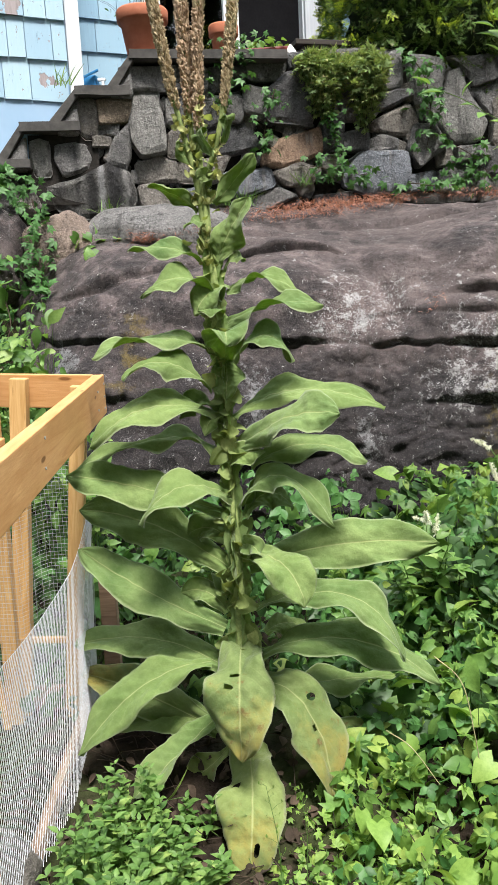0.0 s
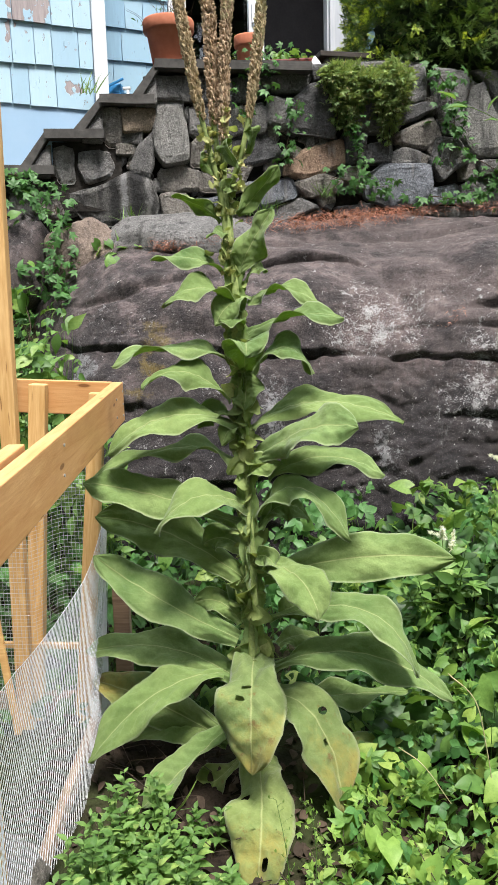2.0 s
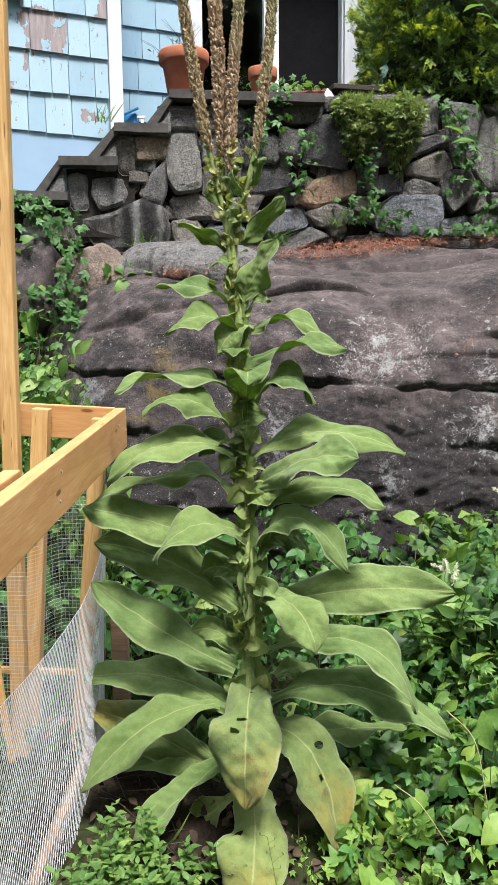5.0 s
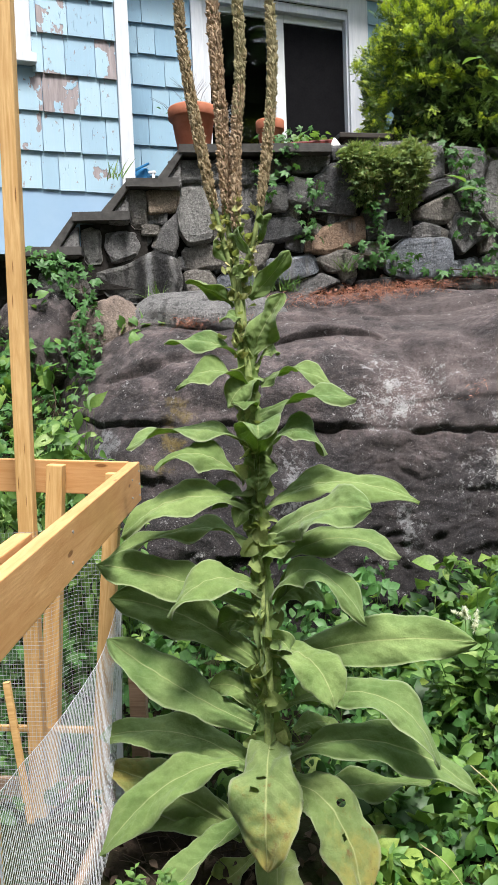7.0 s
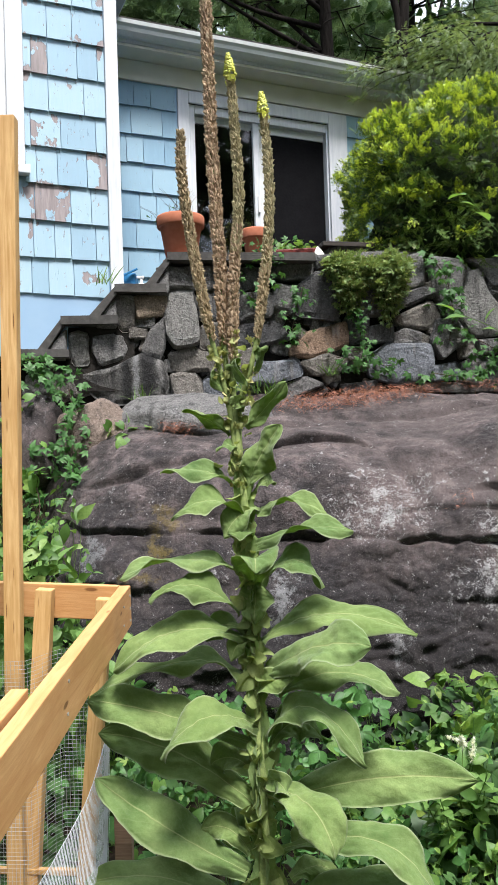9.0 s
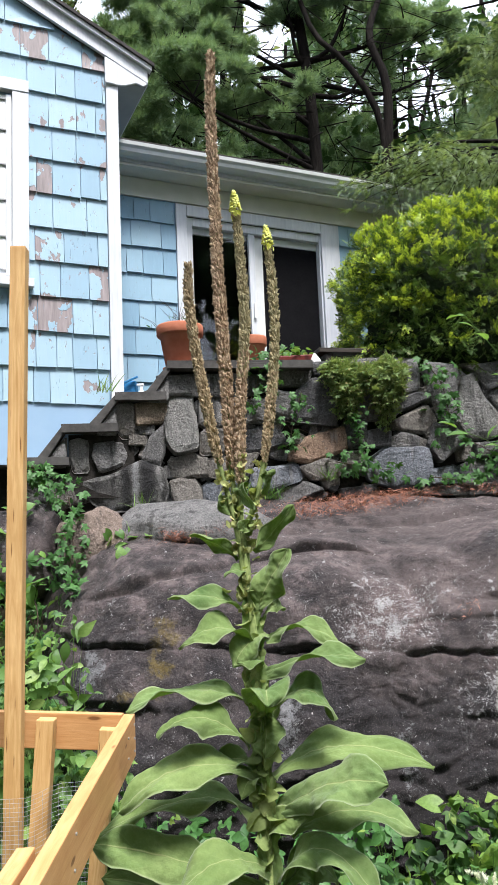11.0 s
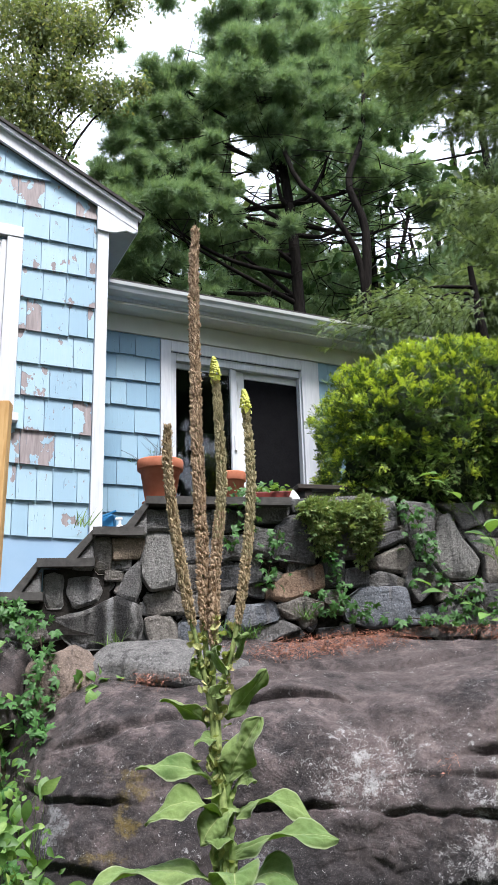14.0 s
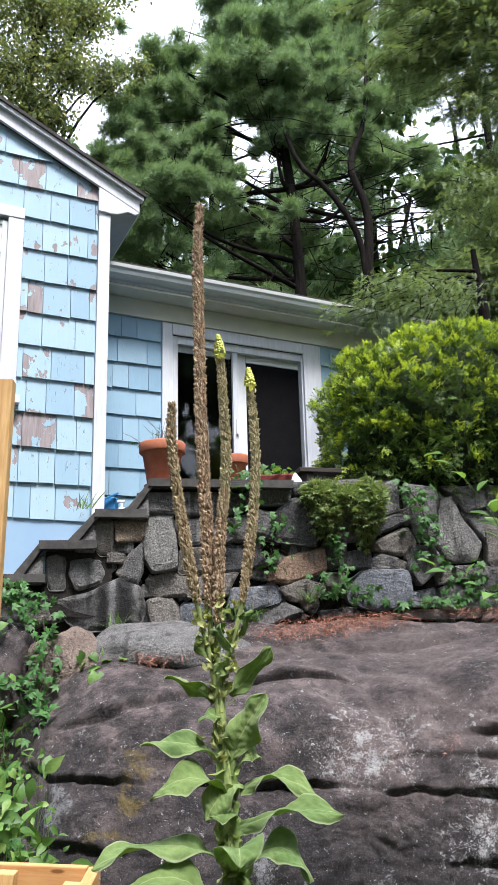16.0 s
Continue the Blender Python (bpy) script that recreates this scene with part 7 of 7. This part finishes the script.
def herb_stand():
    """Upright stems with pointed leaves in crossed pairs, closer and smaller towards the tip."""
    g = np.random.default_rng(21)
    ob = thing("herb_clump", "dense clump of pointed light green herb leaves in pairs", "plants", kind="stuff", m=pose(0, 0, 0))
    L, S, Z, ch = [], [], [], []
    for i in range(120):
        x, y = g.uniform(-0.47, -0.02), g.uniform(1.28, 1.9)
        h = (0.27 - 0.17 * float(smooth(-0.24, -0.05, x))) * g.uniform(0.45, 1.05)
        b = np.array([x, y, float(ground_z(x, y))])
        tip = b + [g.normal(0, 0.035), g.normal(-0.01, 0.035), h]
        line = curve_through([b, (b + tip) / 2 + g.normal(0, 0.008, 3), tip], 9)
        ch.append(tube_arrays(line, np.linspace(0.0018, 0.0009, 9), 3))
        for q in range(2, 9):
            for e in (0, 1):
                a = q * 1.57 + e * 3.14 + i + g.normal(0, 0.25)
                L.append(line[q])
                S.append((math.cos(a), math.sin(a), 0.05 + 0.09 * q))
                Z.append((0.062 - 0.0036 * q) * g.uniform(0.6, 1.2))
    part("leaves", raw("leaves", *scatter(*POINTED, np.array(L), np.array(S), np.array([0, -0.2, 1.0]), np.array(Z)), HERB, smooth=True), ob)
    part("stalks", raw("stalks", *join(ch), HERB), ob)


herb_stand()
undergrowth("herb_clump", "sparse low seedlings in front of the mullein", 360, (0.12, 0.55, 1.3, 1.75),
            lambda x, y: 0.10 + 0 * x, OVAL, HERB, 0.03)
undergrowth("grass_tuft", "thin grass blades between the herbs", 200, (-0.45, 0.7, 1.3, 2.0),
            lambda x, y: 0.05 + 0 * x, BLADE, HERB, 0.11, category="grass", lift=0.2)

dead = thing("leaf_litter", "brown dead leaves and twigs under the mullein", "litter", kind="stuff", m=pose(0, 0, 0))
x, y = rng.uniform(-0.7, 0.7, 900), rng.uniform(1.3, 2.6, 900)
p = np.c_[x, y, ground_z(x, y) + rng.uniform(0.005, 0.04, 900)]
part("dead_leaves", raw("dead_leaves", *leaves_on(OVAL, p, rng.uniform(0.02, 0.05, 900), None, 0.9, 0.5), DEADLEAF), dead)
chunks = []
for i in range(220):
    b = np.array([rng.uniform(-0.7, 0.6), rng.uniform(1.4, 2.7), 0])
    b[2] = float(ground_z(b[0], b[1])) + 0.015
    d = np.array([rng.normal(0, 0.1), rng.normal(0, 0.1), rng.uniform(0, 0.05)])
    chunks.append(tube_arrays(np.array([b, b + d * 0.5 + [0, 0, 0.01], b + d]), 0.0016, 3))
part("twigs", raw("twigs", *join(chunks), DEADLEAF), dead)


def flowering_herb(x, y, h, seed, label, lean=0.0):
    """An upright herb with paired leaves and fuzzy white flower spikes."""
    g = np.random.default_rng(seed)
    ob = thing("flowering_herb", label, "plant", "white flowering herbs", m=pose(0, 0, 0))
    ch, L, S, fl = [], [], [], []
    z0 = float(ground_z(x, y))
    for k in range(13):
        b = np.array([x + g.normal(0, 0.06), y + g.normal(0, 0.06), z0])
        hh = h * g.uniform(0.7, 1.05)
        tip = b + [g.normal(lean, 0.10), g.normal(-0.05, 0.08), hh]
        line = curve_through([b, (b + tip) / 2 + g.normal(0, 0.03, 3), tip], 16)
        ch.append(tube_arrays(line, np.linspace(0.0045, 0.0015, 16), 4))
        for i in range(3, 14):
            for s in (0, 1):
                a = i * 1.57 + s * 3.14
                L.append(line[i])
                S.append((math.cos(a), math.sin(a), 0.25))
        if g.random() < 0.45:
            u = g.random(46)
            d = unit(np.array([3.5 * lean - 0.25 + g.normal(0, 0.35), g.normal(0, 0.3), 0.55]))
            p = tip + np.outer(u, d) * 0.095 + np.outer(u * u, [0, 0, -0.02])
            fl.append(scatter(*STAR, p, g.normal(size=(46, 3)), np.array([0, 0, 1.0]), 0.020 * (1.2 - 0.6 * u)))
    tagged(part("herb_stalk", raw("herb_stalk", *join(ch), HERB), ob), kind="stuff")
    L, S = np.array(L), np.array(S)
    part("herb_leaves", raw("herb_leaves", *scatter(*POINTED, L, S + g.normal(0, 0.2, S.shape), np.array([0, -0.4, 1.0]) + g.normal(0, 0.45, S.shape), g.uniform(0.045, 0.09, len(L))), HERB), ob)
    if fl:
        tagged(part("flower_fuzz", raw("flower_fuzz", *join(fl), FLOWER), ob, "fuzzy white flower spikes"), kind="stuff")


flowering_herb(1.28, 2.56, 0.98, 1, "white-flowered herb with paired leaves beside the rock", -0.12)
flowering_herb(1.36, 2.50, 0.92, 2, "white-flowered herb leaning over the vines", -0.22)
flowering_herb(1.48, 2.62, 1.0, 3, "tall white-flowered herb behind the vines", -0.15)
flowering_herb(1.00, 2.02, 0.44, 4, "low white-flowered herb among heart-leaved vines")
flowering_herb(0.70, 2.75, 0.62, 6, "green herb at the foot of the rock")


def fern(x, y, h, label):
    """A few arching fronds with paired leaflets."""
    g = np.random.default_rng(9)
    ob = thing("fern", label, "plant", m=pose(x, y, float(ground_z(x, y))))
    for k in range(5):
        a = g.uniform(0, 6.28) if k else 1.2
        out = np.array([math.cos(a), -abs(math.sin(a)) * 0.4, 0])
        line = curve_through([np.zeros(3), out * 0.05 + [0, 0, h * 0.6], out * 0.10 + [0, 0, h * (0.75 + 0.25 * (k == 0))]], 24)
        d = unit(np.gradient(line, axis=0))
        side = unit(np.cross(d, [0, -1.0, 0.2]))
        ch = [tube_arrays(line, np.linspace(0.0018, 0.0006, 24), 3)]
        for s in (-1, 1):
            ch.append(scatter(*LANCE, line[10:], side[10:] * s + d[10:] * 0.35, np.array([0, -1.0, 0.3]), np.linspace(0.045, 0.006, 14)))
        part("frond", raw("frond", *join(ch), HERB), ob)


fern(-0.14, 2.55, 0.74, "small green fern growing behind the mullein")


def sapling(points, label, seed):
    """A thin arching stem with light green leaves held along it."""
    g = np.random.default_rng(seed)
    ob = thing("sapling_shoot", label, "plant", "arching shoots", m=pose(0, 0, 0))
    line = curve_through(points, 40)
    part("shoot_stem", raw("shoot_stem", *tube_arrays(line, np.linspace(0.004, 0.0012, 40), 5), HERB), ob)
    i = np.arange(12, 40, 1)
    a = g.uniform(0, 6.28, len(i))
    out = np.c_[np.cos(a), np.sin(a) * 0.6, g.normal(0, 0.3, len(i))]
    part("shoot_leaves", raw("shoot_leaves", *scatter(*OVAL, line[i] + out * 0.01, out + unit(np.gradient(line, axis=0))[i] * 0.7, np.array([0, -0.4, 1.0]), g.uniform(0.05, 0.085, len(i))), VINE), ob)


sapling([(1.35, 2.85, 0.2), (1.25, 2.8, 1.4), (1.05, 2.76, 2.2), (0.95, 2.75, 2.45), (0.80, 2.74, 2.66)], "arching light green shoot beside the rock", 1)
sapling([(1.30, 2.9, 0.2), (1.2, 2.85, 1.2), (1.08, 2.76, 1.95), (0.92, 2.75, 2.13), (0.74, 2.74, 2.22)], "lower arching shoot with yellowish leaves", 2)
sapling([(1.42, 2.8, 0.2), (1.3, 2.78, 1.3), (1.12, 2.76, 1.9), (1.02, 2.75, 2.2), (0.98, 2.74, 2.42)], "upright leafy shoot beside the rock", 3)


def seed_stalk(x, y, h, seed):
    """A thin upright stalk with tiny seeds on hair-fine side stems."""
    g = np.random.default_rng(seed)
    z0 = float(ground_z(x, y))
    ob = thing("seed_stalk", "thin green weed stalk with tiny seeds before the mullein", "plant", "thin stalks", m=pose(x, y, z0))
    line = curve_through([(0, 0, 0), (g.normal(0, 0.01), 0, h * 0.6), (g.normal(-0.02, 0.01), 0, h)], 24)
    ch, grains = [tube_arrays(line, np.linspace(0.0016, 0.0006, 24), 4)], []
    for i in range(10, 24):
        e = line[i] + [g.normal(0, 0.018), g.normal(0, 0.012), g.uniform(0.008, 0.022)]
        ch.append(tube_arrays(np.array([line[i], (line[i] + e) / 2 + [0, 0, 0.003], e]), 0.0005, 3))
        grains.append(scatter(*OVAL, np.array([e]), np.array([[0, 0, 1.0]]), g.normal(size=3), 0.009))
    part("stalk", raw("stalk", *join(ch), HERB), ob)
    tagged(part("seed_head", raw("seed_head", *join(grains), YOUNG), ob, "tiny pale green seeds"), kind="stuff")


seed_stalk(0.135, 1.55, 0.42, 5)
seed_stalk(0.19, 1.62, 0.36, 6)


def runner(points, label):
    """A bare, thread-thin vine runner arching over the leaves."""
    ob = thing("vine_runner", label, "vine", "thin runners", m=pose(0, 0, 0))
    part("runner_stem", raw("runner_stem", *tube_arrays(curve_through(points, 26), np.linspace(0.0022, 0.0012, 26), 4), simple("pale_runner_bark", (0.22, 0.20, 0.10), (0.36, 0.34, 0.18), 30, 0.8, 0)), ob)


runner([(0.60, 1.98, 0.42), (0.67, 1.93, 0.36), (0.70, 1.90, 0.22), (0.72, 1.88, 0.08)], "pale bare runner hanging over the heart-leaved vines")
runner([(0.45, 1.95, 0.20), (0.52, 1.92, 0.16), (0.60, 1.90, 0.05)], "short bare runner among the heart-leaved vines")

# ---- small pieces of wall and siding ----


def stone_mesh(outline, seed, tone):
    """One field stone: its corners broken off, its sides uneven, its face split flat."""
    g = np.random.default_rng(seed)
    O = np.array(outline, float)
    # each corner is chipped off, each side broken once or twice
    ring = []
    for i in range(len(O)):
        before, here, after = O[i - 1], O[i], O[(i + 1) % len(O)]
        chip = g.uniform(0.05, 0.16)
        ring += [here + (before - here) * chip, here + (after - here) * g.uniform(0.05, 0.16)]
        ring.append((here + after) / 2 + g.normal(0, 0.02, 2) * np.linalg.norm(after - here))
    O = np.array(ring)
    mid = O.mean(0)
    small0 = 0.5 * float(min(np.ptp(O[:, 0]), np.ptp(O[:, 1])))
    O = mid + (O - mid) * (1 + 0.011 / small0)
    n = len(O)
    small = float(min(np.ptp(O[:, 0]), np.ptp(O[:, 1])))
    swell = min(0.16 * small, 0.035)
    lean = g.normal(0, 0.10, 2)
    V = []
    for s, y in ((0.95, 0.15), (1.0, 0.03), (0.985, 0.0), (0.93, -0.35 * swell), (0.74, -0.7 * swell)):
        for q in O:
            p = mid + (q - mid) * s
            bump = min(0.16 * small, 0.028) * noise.noise(Vector((p[0] * 8, seed % 97, p[1] * 8))) + 0.02 * noise.noise(Vector((p[0] * 19, p[1] * 19, seed % 53))) + g.normal(0, 0.003)
            face = (lean @ (p - mid)) + (0.5 if s > 0.9 else 0.3) * bump if s < 0.95 else 0.15 * bump
            V.append((p[0] - mid[0], y + face + g.normal(0, 0.0012), p[1] - mid[1]))
    F = [(r * n + i, r * n + (i + 1) % n, (r + 1) * n + (i + 1) % n, (r + 1) * n + i) for r in range(4) for i in range(n)] + [tuple(range(4 * n, 5 * n))]
    me = raw("stone", np.array(V), F, STONES[tone])
    for p in me.polygons:
        p.use_smooth = False
    return me, mid


def wall_stone(tone, *outline):
    seed = int(abs(outline[0][0] * 977 + outline[0][1] * 3313) * 10)
    me, mid = stone_mesh(outline[::-1], seed, tone)
    y = np.random.default_rng(seed).uniform(-0.02, 0.025)
    part("stone", me, garden_wall, "", pose(mid[0], y, mid[1]))


def squared(a, z, w, h):
    """The outline of a roughly four-cornered stone."""
    return (a - w / 2, z - h / 2), (a - w / 2, z + h / 2), (a + w / 2, z + h / 2), (a + w / 2, z - h / 2)


wall_stone(2, (-0.75, 2.84), (-0.60, 2.84), (-0.60, 2.62), (-0.69, 2.61))
wall_stone(4, (-0.58, 2.84), (-0.38, 2.84), (-0.38, 2.71), (-0.57, 2.70))
wall_stone(1, (-0.60, 2.69), (-0.47, 2.69), (-0.48, 2.63), (-0.61, 2.63))
wall_stone(2, (-0.62, 2.62), (-0.52, 2.61), (-0.53, 2.56), (-0.62, 2.56))
wall_stone(1, (-0.39, 2.69), (-0.39, 2.51), (-0.43, 2.41), (-0.55, 2.46), (-0.49, 2.60))
wall_stone(3, (-1.03, 2.58), (-0.97, 2.60), (-0.91, 2.58), (-0.91, 2.39), (-1.01, 2.39))
wall_stone(1, (-0.87, 2.57), (-0.68, 2.59), (-0.57, 2.53), (-0.69, 2.41), (-0.83, 2.37), (-0.88, 2.48))
wall_stone(7, (-0.96, 2.31), (-0.74, 2.36), (-0.55, 2.45), (-0.41, 2.39), (-0.37, 2.24), (-0.41, 2.14), (-0.78, 2.10), (-0.88, 2.17))
wall_stone(2, (-1.19, 2.30), (-1.04, 2.34), (-0.95, 2.27), (-0.90, 2.19), (-1.05, 2.16), (-1.17, 2.20))
wall_stone(3, (-0.37, 2.89), (-0.19, 2.89), (-0.17, 2.73), (-0.16, 2.52), (-0.32, 2.49), (-0.38, 2.58))
wall_stone(1, (-0.42, 3.04), (-0.15, 3.04), (-0.15, 2.90), (-0.36, 2.90))
wall_stone(2, (-0.36, 2.45), (-0.20, 2.49), (-0.09, 2.45), (-0.09, 2.33), (-0.32, 2.32))
wall_stone(2, (-0.36, 2.30), (-0.20, 2.31), (-0.15, 2.26), (-0.15, 2.13), (-0.32, 2.13))
wall_stone(1, (-0.14, 2.87), (0.12, 2.87), (0.11, 2.69), (-0.14, 2.67))
wall_stone(2, (-0.13, 2.65), (0.10, 2.66), (0.09, 2.49), (-0.14, 2.48))
wall_stone(5, (-0.12, 2.28), (0.09, 2.29), (0.18, 2.21), (0.08, 2.15), (-0.11, 2.13))
wall_stone(1, (-0.13, 3.04), (0.13, 3.04), (0.12, 2.89), (-0.13, 2.89))
wall_stone(0, (0.15, 3.04), (0.39, 3.05), (0.39, 2.95), (0.16, 2.89))
wall_stone(1, (0.41, 3.06), (0.68, 3.07), (0.62, 2.97), (0.43, 2.96))
wall_stone(0, (0.56, 2.92), (0.68, 3.01), (0.87, 2.98), (0.88, 2.79), (0.82, 2.66), (0.53, 2.70))
wall_stone(1, (0.39, 2.93), (0.53, 2.90), (0.51, 2.72), (0.37, 2.76))
wall_stone(6, (0.50, 2.50), (0.60, 2.59), (0.89, 2.66), (0.90, 2.49), (0.63, 2.40), (0.49, 2.43))
wall_stone(5, (0.22, 2.37), (0.52, 2.40), (0.55, 2.28), (0.33, 2.21), (0.20, 2.24))
wall_stone(1, (0.32, 2.18), (0.58, 2.27), (0.71, 2.21), (0.58, 2.16), (0.43, 2.11))
wall_stone(2, (0.56, 2.37), (0.74, 2.43), (0.89, 2.38), (0.82, 2.30), (0.65, 2.28))
wall_stone(1, (0.15, 2.86), (0.37, 2.87), (0.36, 2.70), (0.13, 2.68))
wall_stone(0, (0.12, 2.65), (0.38, 2.69), (0.48, 2.54), (0.26, 2.49), (0.11, 2.49))
wall_stone(2, (-0.07, 2.45), (0.26, 2.48), (0.21, 2.39), (0.18, 2.32), (-0.07, 2.32))
wall_stone(0, (1.07, 2.62), (1.23, 2.64), (1.23, 2.50), (1.05, 2.50))
wall_stone(1, (1.25, 2.57), (1.32, 2.60), (1.43, 2.57), (1.42, 2.50), (1.25, 2.49))
wall_stone(5, (1.03, 2.40), (1.18, 2.49), (1.49, 2.49), (1.51, 2.34), (1.46, 2.23), (1.25, 2.21), (1.06, 2.27))
wall_stone(2, (1.26, 2.69), (1.52, 2.81), (1.59, 2.68), (1.50, 2.60), (1.28, 2.63))
wall_stone(1, (1.37, 3.14), (1.47, 3.14), (1.47, 2.93), (1.35, 2.91))
wall_stone(0, (1.31, 2.85), (1.46, 2.90), (1.55, 2.86), (1.29, 2.75))
wall_stone(3, (1.81, 3.00), (1.90, 3.03), (1.97, 2.86), (2.10, 2.68), (2.04, 2.56), (1.84, 2.55), (1.74, 2.68))
wall_stone(1, (1.99, 2.89), (2.19, 2.94), (2.16, 2.69), (2.11, 2.72))
wall_stone(1, (1.87, 2.51), (2.09, 2.52), (2.13, 2.44), (1.89, 2.41))
wall_stone(5, (1.53, 2.33), (1.70, 2.36), (1.72, 2.24), (1.51, 2.23))
wall_stone(2, (0.66, 2.36), (0.81, 2.37), (0.84, 2.26), (0.74, 2.22))
wall_stone(0, (0.86, 2.21), (1.08, 2.23), (1.05, 2.17), (0.88, 2.16))
wall_stone(0, (0.91, 2.68), (1.05, 2.70), (1.04, 2.52), (0.92, 2.50))
wall_stone(1, (0.91, 3.00), (1.32, 3.01), (1.29, 2.71), (0.92, 2.70))
wall_stone(1, (1.52, 3.12), (1.79, 3.09), (1.73, 2.71), (1.61, 2.71), (1.55, 2.88))
wall_stone(1, (1.56, 2.67), (1.71, 2.66), (1.80, 2.52), (1.59, 2.38), (1.51, 2.51))
wall_stone(1, (1.76, 2.37), (2.12, 2.40), (2.10, 2.21), (1.74, 2.21))
wall_stone(2, (0.91, 2.47), (1.02, 2.48), (1.03, 2.32), (0.90, 2.39))
wall_stone(1, (1.05, 2.14), (1.47, 2.20), (1.47, 2.16), (1.13, 2.11))
wall_stone(1, (1.49, 2.21), (1.97, 2.19), (1.95, 2.15), (1.50, 2.16))
wall_stone(0, (0.69, 3.12), (0.95, 3.14), (0.91, 3.01), (0.71, 3.03))
wall_stone(1, (0.97, 3.14), (1.34, 3.15), (1.33, 3.03), (0.94, 3.02))
wall_stone(1, (1.81, 3.11), (2.17, 3.13), (2.15, 2.96), (1.99, 2.91), (1.92, 3.04))
wall_stone(1, (-1.32, 2.31), (-1.21, 2.30), (-1.19, 2.19), (-1.35, 2.18))
wall_stone(1, *squared(2.29, 2.99, 0.26, 0.26))
wall_stone(2, *squared(2.27, 2.68, 0.27, 0.31))
wall_stone(0, *squared(2.21, 2.41, 0.23, 0.19))
wall_stone(1, *squared(2.26, 2.23, 0.34, 0.17))
wall_stone(2, *squared(2.58, 2.90, 0.33, 0.41))
wall_stone(1, *squared(2.55, 2.55, 0.39, 0.25))
wall_stone(1, *squared(2.60, 2.27, 0.30, 0.29))
wall_stone(1, *squared(2.95, 2.91, 0.36, 0.35))
wall_stone(2, *squared(2.94, 2.58, 0.35, 0.28))
wall_stone(1, *squared(2.94, 2.27, 0.35, 0.31))

for a, z in ((-1.115, 2.50), (-0.775, 2.71), (-0.42, 2.93)):
    me, mid = stone_mesh([(a - 0.075, z - 0.07), (a + 0.06, z - 0.075), (a + 0.06, z + 0.11)], 77, 1)
    part("stone", me, garden_wall, "", pose(mid[0], -0.055, mid[1]))

# small chinking stones set back in the joints
CHIPS = [stone_mesh(squared(0, 0, 0.10, 0.065), 900 + i, i % 3)[0] for i in range(9)]
g = np.random.default_rng(5)
for i in range(150):
    a, z = g.uniform(-1.2, 2.6), g.uniform(2.12, 3.05)
    if z > 3.02 - 0.62 * max(0, -0.36 - a):
        continue
    part("stone", CHIPS[i % 9], garden_wall, "", pose(a, 0.035, z, 0, g.uniform(-40, 40), 0))


def shingle_row(wall, x0, x1, z, y, expose, seed, top=None, paint=SHINGLE):
    """One course of split shingles of uneven width, butts a little out of line."""
    g = np.random.default_rng(seed)
    x = x0 - g.uniform(0, 0.12)
    while x < x1 - 0.015:
        w = float(g.choice([0.11, 0.14, 0.17, 0.20, 0.24] if paint is SHINGLE else [0.15, 0.19, 0.23, 0.28]))
        a, b = max(x, x0), min(x + w, x1)
        x += w
        if b - a < 0.02:
            continue
        up = expose + 0.02
        d = g.uniform(-0.004, 0.004)
        lift = g.uniform(0, 0.004)
        za, zb = z + up, z + up
        if top is not None:
            za, zb = min(za, top(a)), min(zb, top(b))
        if min(za, zb) < z + 0.02:
            continue
        t, k = g.uniform(-0.004, 0.004), 0.0026
        V = [(a + k, y - 0.020 - lift, z + d), (b - k, y - 0.020 - lift, z + d + t), (b - k, y - 0.003, zb), (a + k, y - 0.003, za),
             (a + k, y - 0.001, z + d), (b - k, y - 0.001, z + d + t), (b - k, y - 0.001, zb), (a + k, y - 0.001, za)]
        F = [(0, 1, 2, 3), (4, 7, 6, 5), (0, 4, 5, 1), (0, 3, 7, 4), (1, 5, 6, 2)]
        part("shingle", raw("shingle", np.array(V), F, paint), wall)


for i in range(15):
    z = 2.851 + 0.2505 * i
    window_side = 3.64 < z + 0.1 < 5.14
    shingle_row(gable_wall, -0.645 if window_side else -1.55, -0.092, z, -0.002, 0.2505, 100 + i, lambda q: peak(q) - 0.005)
for i in range(9):
    z = 3.05 + 0.2475 * i
    shingle_row(wing, 0.10, 0.838, z, WING - 0.002, 0.2475, 200 + i, lambda q: 4.997, SHINGLE_SOUND)
    shingle_row(wing, 2.55, 3.3, z, WING - 0.002, 0.2475, 300 + i, lambda q: 4.997, SHINGLE_SOUND)
